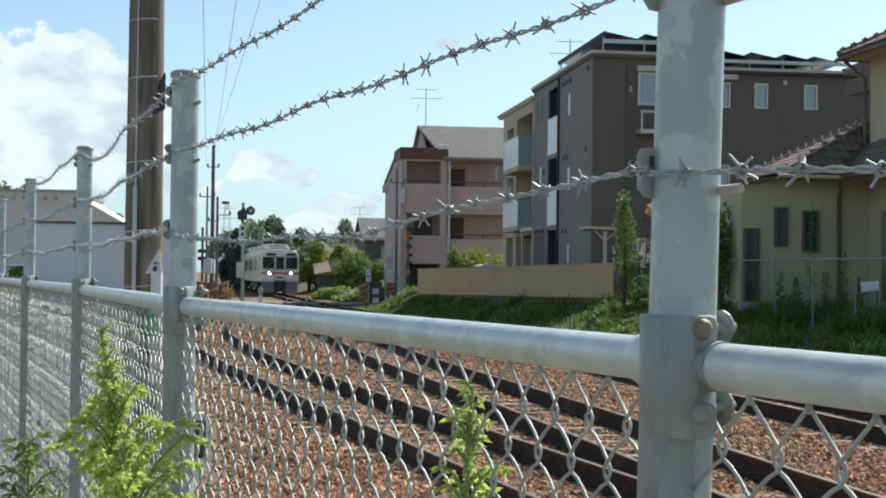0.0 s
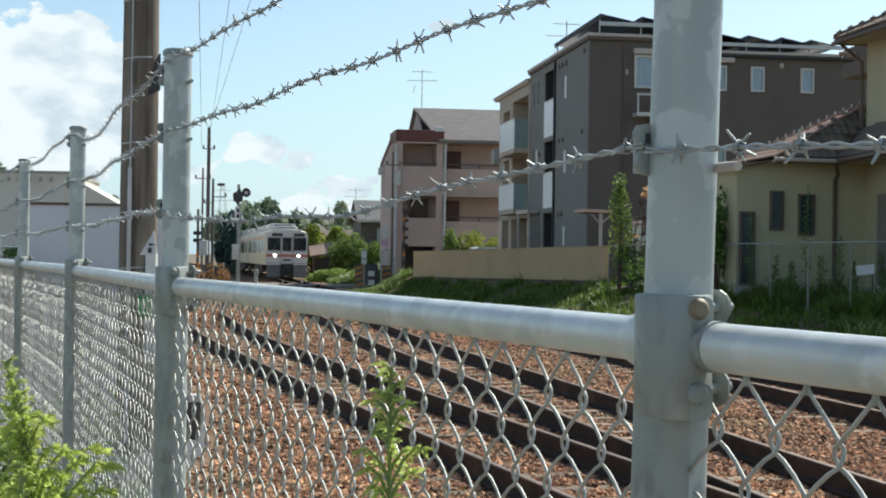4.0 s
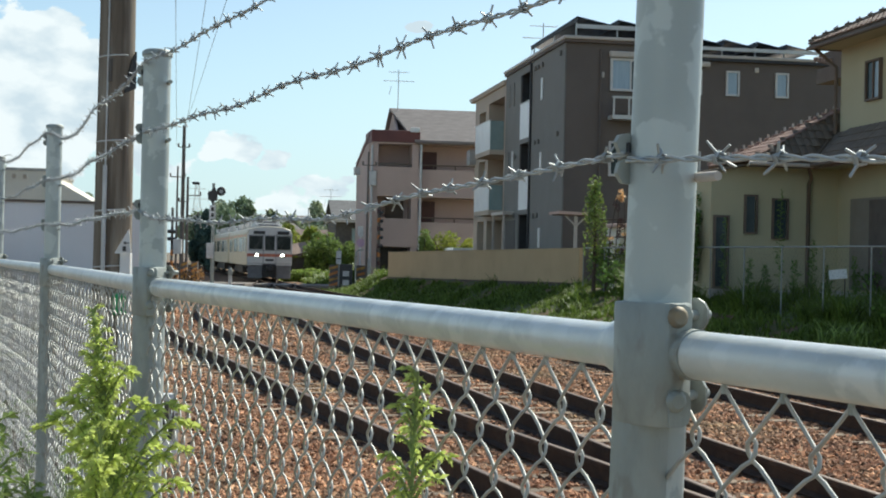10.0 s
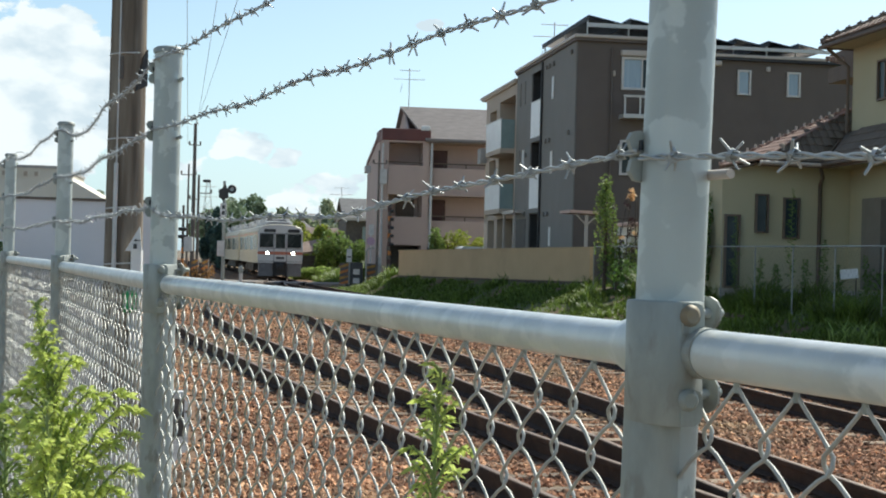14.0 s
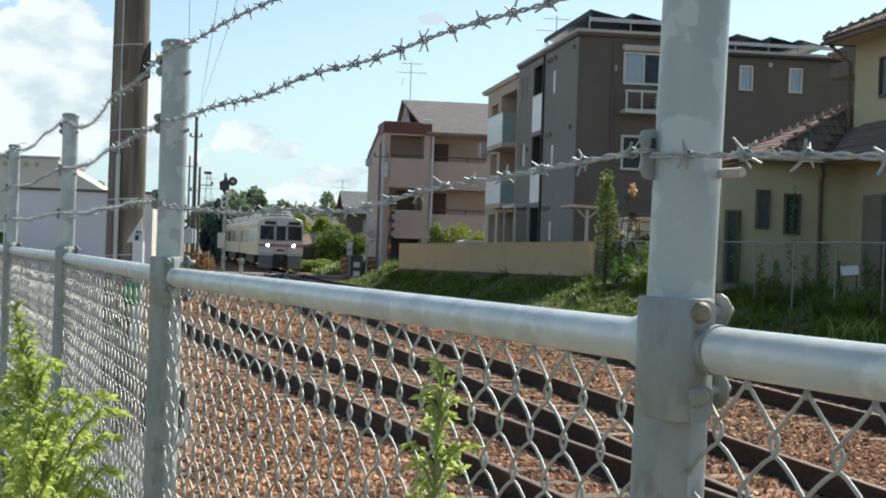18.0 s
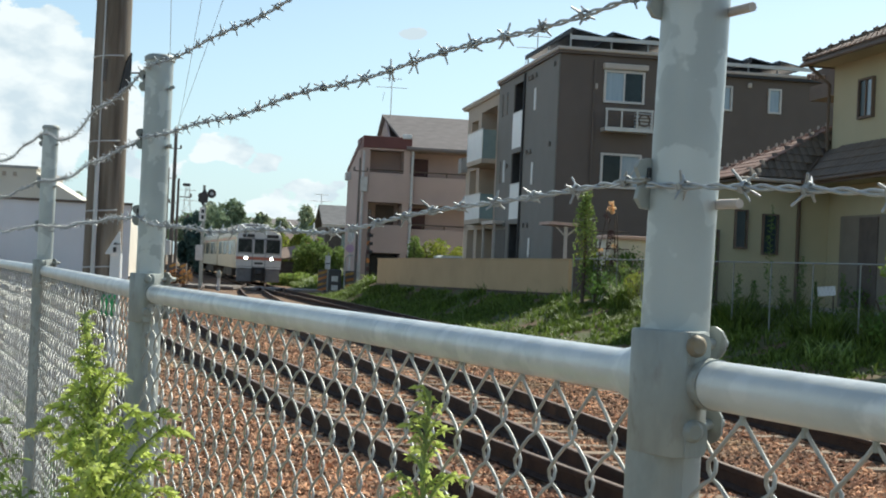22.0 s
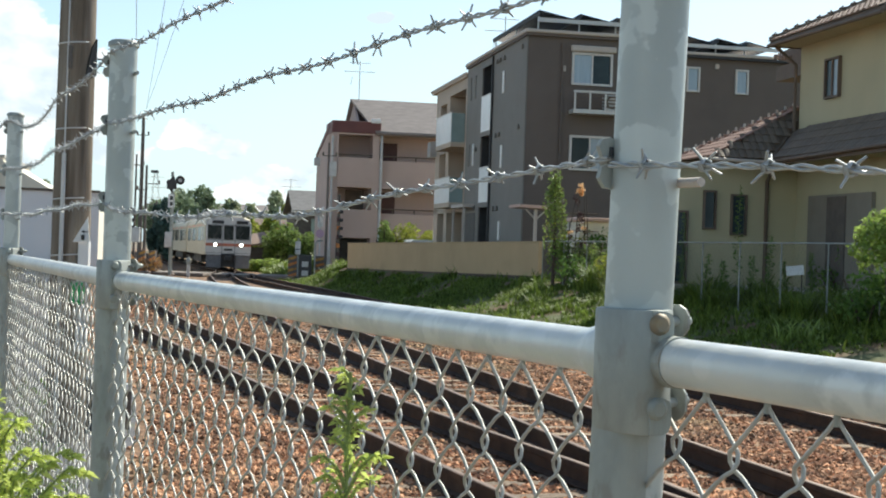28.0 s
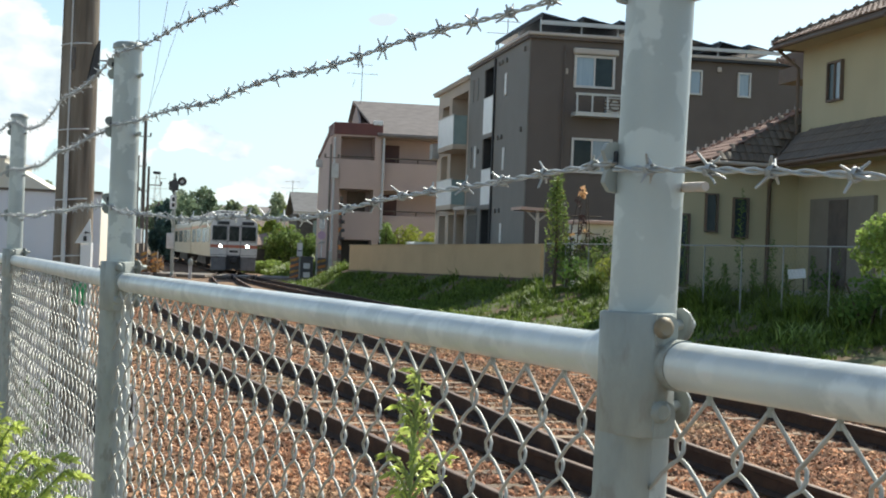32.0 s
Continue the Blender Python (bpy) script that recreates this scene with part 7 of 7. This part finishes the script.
def make_fence():
    th = thing("chain_link_fence", Matrix.Identity(4), "galvanised chain-link fence with three strands of barbed wire", "fence")
    rng = random.Random(6)
    for i, (x, y) in enumerate(POSTS):
        lean = 0.022 if i == 1 else 0.0
        top = Vector((x + lean * (TOPS[i] - RAIL_Z), y, TOPS[i]))
        foot = Vector((x - lean * 1.73, y, BED - 0.05))
        n = 32 if i < 3 else 14
        post = part("post", Geo().tube([foot, top], 0.0250, n), ZINC, th)
        if i > 0:
            part("post_cap", Geo().tube([top - Vector((0, 0, 0.004)), top + Vector((0, 0, 0.004)), top + Vector((0, 0, 0.008))], [0.0280, 0.0280, 0.022], n), ZINC_DULL, post)
        a, b = POSTS[max(i - 1, 0)], POSTS[min(i + 1, len(POSTS) - 1)]
        d = Vector((b[0] - a[0], b[1] - a[1], 0)).normalized()      # along the fence, away from the viewer
        nr = Vector((-d.y, d.x, 0))                                # towards the viewer's side
        if nr.x > 0:
            nr = -nr
        c = Vector((x + 0, y, 0))
        turn = Matrix.Rotation(math.atan2(d.y, d.x), 4, "Z")
        side = 1 if nr.dot(turn.to_3x3() @ Vector((0, 1, 0))) > 0 else -1
        up = Vector((0, 0, RAIL_Z))
        across = Vector((d.y, -d.x, 0))
        fold = Matrix.Translation(c + up) @ Matrix((across, -d, Vector((0, 0, 1)))).transposed().to_4x4()
        # shorter pipe beside the tall one, which carries the mesh
        low = fold @ Vector((-0.0145, 0.0094, 0)) - up
        part("mesh_post", Geo().tube([low + Vector((-lean * 1.73, 0, BED - 0.05)), low + Vector((0, 0, RAIL_Z + 0.03))], 0.0212, n), ZINC_DULL, th)
        # folded sheet round both pipes
        cl = part("rail_clamp", clamp_sleeve(((0, 0, 0.0262), (-0.0145, 0.0094, 0.0228), (-0.014, 0.036, 0.012)), ((-0.052, 0.0012), (-0.0505, 0), (0.0345, 0), (0.036, 0.0012)), fold, 40 if i < 3 else 20), ZINC_DULL, th, "folded steel clamp with two bolts")
        for z0, z1 in ((0.0135, 0.0355), (-0.0515, -0.0255)):
            q = 0.007
            rim = [(-0.018, z0), (-q, z0), (-q * 0.3, z0 + q * 0.3), (0, z0 + q), (0, z1 - q), (-q * 0.3, z1 - q * 0.3), (-q, z1), (-0.018, z1)]
            tab = Matrix.Translation(c + up) @ Matrix((across, Vector((0, 0, 1)), -d)).transposed().to_4x4()
            part("clamp_tab", Geo().prism(rim, 0.0455, 0.0490, tab), ZINC_DULL, cl)
        rim = [(0.0184 * math.cos(k * math.pi / 12), 0.0184 * math.sin(k * math.pi / 12)) for k in range(24)]
        part("rail_collar", Geo().prism(rim, 0.030, 0.0575, Matrix.Translation(c + up) @ Matrix((across, Vector((0, 0, 1)), -d)).transposed().to_4x4()), ZINC_DULL, cl)
        # ears in front of and behind the rail, drawn together by bolts
        fan = math.atan2(d.y, d.x) - math.atan2(0.916, -0.4)
        e1 = Matrix.Rotation(fan, 3, "Z") @ Vector((0.82, -0.57, 0))
        e2 = Matrix.Rotation(fan, 3, "Z") @ Vector((-0.57, -0.82, 0))
        for z, dz in ((RAIL_Z + 0.0265, 0.0125), (RAIL_Z - 0.033, 0.0140)):
            base = Matrix.Translation(c + Vector((0, 0, z))) @ Matrix((e1, Vector((0, 0, 1)), e2)).transposed().to_4x4()
            for q, reach in ((-0.022, 0.032),):
                rim = [(-0.010, -dz), (reach - 0.008, -dz), (reach - 0.003, -dz + 0.003), (reach, -dz + 0.008), (reach, dz - 0.008), (reach - 0.003, dz - 0.003), (reach - 0.008, dz), (-0.010, dz)]
                part("clamp_ear", Geo().prism(rim, q - 0.0016, q + 0.0016, base), ZINC_DULL, cl)
            head = BOLT_BRASS if z > RAIL_Z and i < 2 else ZINC_DULL
            p0, p1 = fold @ Vector((-0.0125, 0.0485, z - RAIL_Z)), fold @ Vector((-0.0125, 0.0530, z - RAIL_Z))
            part("bolt_head", Geo().tube([p0, p0.lerp(p1, 0.6), p1], [0.0080, 0.0077, 0.005], 12), head, cl)
            part("bolt", Geo().tube([base @ Vector((0.022, 0, 0.026)), base @ Vector((0.022, 0, -0.042))], 0.0040, 8), ZINC_DULL, cl)
            part("nut", Geo().tube([base @ Vector((0.022, 0, -0.0216)), base @ Vector((0.022, 0, -0.0295))], 0.0078, 6, smooth=False), ZINC_DULL, cl)
        if i in (2, 4):
            w = [top + Vector((0.012, -0.02, -0.002)), top + Vector((0.030, -0.022, 0.012)), top + Vector((0.055, -0.015, 0.016)), top + Vector((0.075, -0.02, -0.002)), top + Vector((0.066, -0.03, -0.022))]
            part("loose_wire", Geo().tube([q if i == 4 else top + (q - top) * -0.35 for q in w], 0.0016, 5), BARB, post, "loose bent end of wire")
        # clips of the barbed wire: a folded plate behind, a bolt that stands out
        for z, _ in WIRES:
            q = c + Vector((lean * (z - RAIL_Z), 0, z))
            if z > 1.9:
                q.z += TOPS[i] - 1.985
            e = Matrix.Translation(q) @ turn
            rim = [(0.036, 0.011), (0.033, 0.0165), (0.026, 0.018), (0.019, 0.015), (0.013, 0.008), (0.004, 0.006), (-0.008, 0.006), (-0.008, -0.006), (0.010, -0.007), (0.015, -0.014), (0.022, -0.020), (0.030, -0.019), (0.035, -0.012), (0.033, -0.004), (0.026, -0.001), (0.033, 0.004)]
            face = e @ Matrix(((0, 0, 1, 0), (side, 0, 0, 0), (0, 1, 0, 0), (0, 0, 0, 1)))
            clip = part("wire_clip", Geo().prism(rim, 0.0075, 0.0125, face), ZINC_DULL, post, "folded two-lobed wire clip")
            part("clip_slot", Geo().box(0.0055, 0.0085, side * 0.026 - 0.0016, side * 0.026 + 0.0016, 0.003, 0.011, e, bevel=0.001), BLACK, clip)
            part("clip_fold", Geo().box(0.0125, 0.024, side * 0.024 - 0.002, side * 0.024 + 0.002, -0.014, 0.012, e, bevel=0.0015), ZINC_DULL, clip)
            part("clip_bolt", Geo().tube([e @ Vector((-0.012, -side * 0.017, -0.014)), e @ Vector((-0.046, -side * 0.017, -0.014))], 0.0036, 8), CREAM_TRIM if i == 1 else ZINC_DULL, post)
    for i in range(len(POSTS) - 1):
        a, b = Vector((*POSTS[i], 0)), Vector((*POSTS[i + 1], 0))
        d = (b - a).normalized()
        up = Vector((0, 0, RAIL_Z))
        n = 28 if i < 3 else 12
        rail = part("top_rail", Geo().tube([a + up, a + up + d * 0.028, a + up + d * 0.042, a + up + d * 0.055, a + up + d * 0.066, b + up - d * 0.045, b + up - d * 0.030, b + up - d * 0.018],
                                           [0.0262, 0.0255, 0.0225, 0.0188, 0.0172, 0.0172, 0.0172, 0.0174], n), RAIL_ZINC, th)
        g = Geo()
        near = i < 3
        pitch, phase = ((0.0665, 1.9046 % 0.0665), (0.0631, 0.2363 % 0.0631))[i] if i < 2 else (0.0645, 0.03)
        # the mesh is held between the short pipe and the tall one
        front = Vector((-d.y, d.x, 0)) * (0.010 if -d.y < 0 else -0.010)
        link_mesh(g, a + front * (0.0 if i < 2 else 1.0), b - d * (0.02 if i == 0 else 0.0) + front * (0.0 if i == 0 else 1.0), -0.1, RAIL_Z - 0.020, pitch, 0.0016 if i < 4 else 0.0014, 6 if i < 2 else 4 if near else 3, i < 7, 0.0785, phase, 0.0 if i < 2 else 0.007)
        part("wire_mesh", g, WIRE, th, "woven diamond wire mesh", fix=False)
        # hooks of the mesh under the rail
        hk = Geo()
        for k in range(1, int((b - a).length / pitch)):
            p = a + d * (phase + k * pitch)
            if (p - b).length < 0.03:
                continue
            hk.tube([p + Vector((0, 0, RAIL_Z - 0.024)), p + Vector((0, 0, RAIL_Z - 0.012))], 0.0023, 6)
            if i < 3:
                part("mesh_hook", hk, ZINC_DULL, rail)
                hk = Geo()
        if 3 <= i < 5:
            part("mesh_hook", hk, ZINC_DULL, rail, "twisted ends of the mesh wires")["kind"] = "stuff"
        # barbed wire, two strands twisted, a knot of barbs every seven centimetres
        for w, (z, sag) in enumerate(WIRES):
            sag = sag if i < 2 else SAGS[min(i - 2, 2)][w]
            A = a + Vector((0.0, 0, z + (TOPS[i] - 1.965 if w == 2 else 0)))
            B = b + Vector((0.0, 0, z + (TOPS[i + 1] - 1.965 if w == 2 else 0)))
            nr = Vector((-d.y, d.x, 0))
            if nr.x > 0:
                nr = -nr
            A, B = A + nr * 0.0275, B + nr * 0.0275
            dip = lambda f: along(LOOSE, f * 100) * 0.01 if i == 1 and w == 0 else sag * 4 * f * (1 - f) * (1 + 0.4 * math.sin(f * 9 + i))
            L = (B - A).length
            m = int(L / (0.008 if i < 3 else 0.02))
            strand = Geo()
            for ph in (0, math.pi):
                pts = []
                for k in range(m + 1):
                    s = k / m
                    q = A.lerp(B, s) - Vector((0, 0, dip(s)))
                    q += (nr * math.cos(s * L / 0.0085 + ph) + Vector((0, 0, math.sin(s * L / 0.0085 + ph)))) * 0.0015
                    q.z += 0.0025 * math.sin(s * 23 + i * 2 + w)
                    pts.append(q)
                strand.tube(pts, 0.00125, 5 if i < 2 else 3, caps=False)
            wire = part("barbed_wire", strand, BARB, th, "twisted barbed wire", fix=False)
            s = 0.03
            kn = Geo()
            while s < L - 0.02:
                f = s / L
                q = A.lerp(B, f) - Vector((0, 0, dip(f) - 0.0025 * math.sin(f * 23 + i * 2 + w)))
                # coil
                kn.tube([q + d * (0.0045 * (k / 10 - 0.5)) + (nr * math.cos(k * 1.3) + Vector((0, 0, math.sin(k * 1.3)))) * 0.0042 for k in range(11)], 0.0012, 4 if i < 2 else 3)
                for k in range(4):
                    an = k * math.pi / 2 + rng.uniform(-0.6, 0.6) + 0.6
                    o = (nr * math.cos(an) + Vector((0, 0, math.sin(an))))
                    t = q + o * rng.uniform(0.008, 0.0135) + d * rng.uniform(-0.009, 0.009)
                    kn.tube([q + o * 0.003, t], [0.0012, 0.0009], 4 if i < 2 else 3)
                s += 0.070 + rng.uniform(-0.006, 0.006)
                if i < 3:
                    part("barb", kn, BARB, wire, fix=False)
                    kn = Geo()
            if i >= 3:
                part("barb", kn, BARB, wire, "short cut wire barbs", fix=False)["kind"] = "stuff"


make_fence()

# ---- swaying weeds ----


tall_weed = make_weed("goldenrod", (-0.42, 1.92, BED), 1.72, 0.072, "tall feathery bright green goldenrod before the fence", 5, 0.6, 190, 88, 0.0128, None, 0.085, None, 0.085)
side_weed = make_weed("goldenrod", (-0.495, 1.74, BED), 1.60, 0.045, "shorter bright green goldenrod beside the taller one", 9, 0.6, 120, 70, 0.0125, None, 0.0, None, 0.06)
thin_weed = make_weed("ragweed", (0.005, 1.36, BED), 1.685, 0.021, "slim green weed with yellow buds before the mesh", 13, 0.8, 60, 26, 0.0092, None, 0.0, 0.075)
make_weed("mugwort", (-0.66, 2.15, BED), 1.53, 0.16, "low dark green mugwort at the foot of the fence", 17, 0.45, 150, 36, 0.018, BUSH)
make_weed("mugwort", (-0.58, 2.05, BED), 1.46, 0.15, "low dark green mugwort at the foot of the fence", 23, 0.45, 140, 36, 0.018, BUSH)


def motions():
    for k, car in enumerate((lead_car, second_car, third_car)):
        walk(car, [(t, car_pose(f + 20.1 * k)) for t, f in TRAIN])
    for plant, rows in ((tall_weed, SWAY_TALL), (side_weed, SWAY_SIDE), (thin_weed, SWAY_THIN)):
        o = plant.location.copy()
        walk(plant, [(t, pose(o.x, o.y, o.z + dz, rx, ry, 0)) for t, rx, ry, dz in rows])


SWAY_TALL = [
    (0, 0.00, 0.43, -0.008),
    (1, 0.52, -0.55, -0.009),
    (2, -0.52, -1.83, -0.010),
    (3, 0.01, -3.46, -0.090),
    (6, 0.02, -2.36, -0.017),
    (7, 0.51, 0.23, -0.035),
    (8, -0.53, -2.34, -0.062),
    (9, 0.03, -1.65, -0.022),
    (10, 0.50, 1.59, -0.006),
    (11, -0.54, 2.44, 0.007),
    (12, 0.04, 1.79, -0.003),
    (13, 0.50, -0.08, 0.004),
    (14, -0.54, -1.75, 0.001),
    (17, -0.55, 1.34, 0.001),
    (18, 0.06, -2.95, -0.012),
    (19, 0.48, -0.50, -0.011),
    (20, -0.55, 0.38, -0.008),
    (21, 0.07, -0.78, -0.013),
    (22, 0.48, 1.25, -0.004),
    (23, -0.55, -0.73, -0.012),
    (24, 0.08, -1.96, -0.018),
    (25, 0.47, -1.16, -0.020),
    (25.5, -0.09, -1.94, -0.032),
    (27.5, 0.56, -0.85, -0.038),
    (28, 0.47, -1.79, -0.081),
    (29, -0.56, 1.25, 0.002),
    (30, 0.10, 5.63, 0.009),
    (31, 0.46, 0.13, -0.012),
    (32, -0.56, -2.39, -0.088),
]
SWAY_SIDE = [
    (0, 0.00, 2.54, -0.008),
    (1, 0.52, 2.24, -0.009),
    (2, -0.52, 0.28, -0.010),
    (3, 0.01, -1.64, -0.090),
    (6, 0.02, -0.50, -0.017),
    (7, 0.51, 1.99, -0.035),
    (8, -0.53, 0.44, -0.062),
    (9, 0.03, 0.82, -0.022),
    (10, 0.50, 3.05, -0.006),
    (11, -0.54, 4.31, 0.007),
    (12, 0.04, 4.42, -0.003),
    (13, 0.50, 2.00, 0.004),
    (14, -0.54, -0.11, 0.001),
    (17, -0.55, 3.02, 0.001),
    (18, 0.06, -1.13, -0.012),
    (19, 0.48, 2.08, -0.011),
    (20, -0.55, 2.74, -0.008),
    (21, 0.07, 0.79, -0.013),
    (22, 0.48, 3.04, -0.004),
    (23, -0.55, 1.95, -0.012),
    (24, 0.08, 0.25, -0.018),
    (25, 0.47, 0.38, -0.020),
    (25.5, -0.09, -0.13, -0.032),
    (27.5, 0.56, 1.48, -0.038),
    (28, 0.47, 0.11, -0.081),
    (29, -0.56, 2.72, 0.002),
    (30, 0.10, 7.71, 0.009),
    (31, 0.46, 2.55, -0.012),
    (32, -0.56, -0.75, -0.088),
]
SWAY_THIN = [
    (0, 0.00, -0.04, 0.000),
    (1, 0.52, -0.61, 0.000),
    (2, -0.52, -0.12, 0.000),
    (3, 0.01, -2.95, 0.000),
    (6, 0.02, -0.94, 0.000),
    (7, 0.51, -0.88, 0.000),
    (8, -0.53, -1.17, 0.000),
    (9, 0.03, -1.08, 0.000),
    (10, 0.50, -0.92, 0.000),
    (11, -0.54, -0.67, 0.000),
    (12, 0.04, -0.60, 0.000),
    (13, 0.50, -0.57, 0.000),
    (14, -0.54, -0.53, 0.000),
    (17, -0.55, -0.50, 0.000),
    (18, 0.06, -0.77, 0.000),
    (19, 0.48, -0.69, 0.000),
    (20, -0.55, -0.75, 0.000),
    (21, 0.07, -0.74, 0.000),
    (22, 0.48, -0.72, 0.000),
    (23, -0.55, -0.84, 0.000),
    (24, 0.08, -0.91, 0.000),
    (25, 0.47, -0.65, 0.000),
    (28, 0.47, -2.23, 0.000),
    (29, -0.56, -0.72, 0.000),
    (30, 0.10, -0.07, 0.000),
    (31, 0.46, -0.34, 0.000),
    (32, -0.56, -0.13, 0.000),
]
motions()
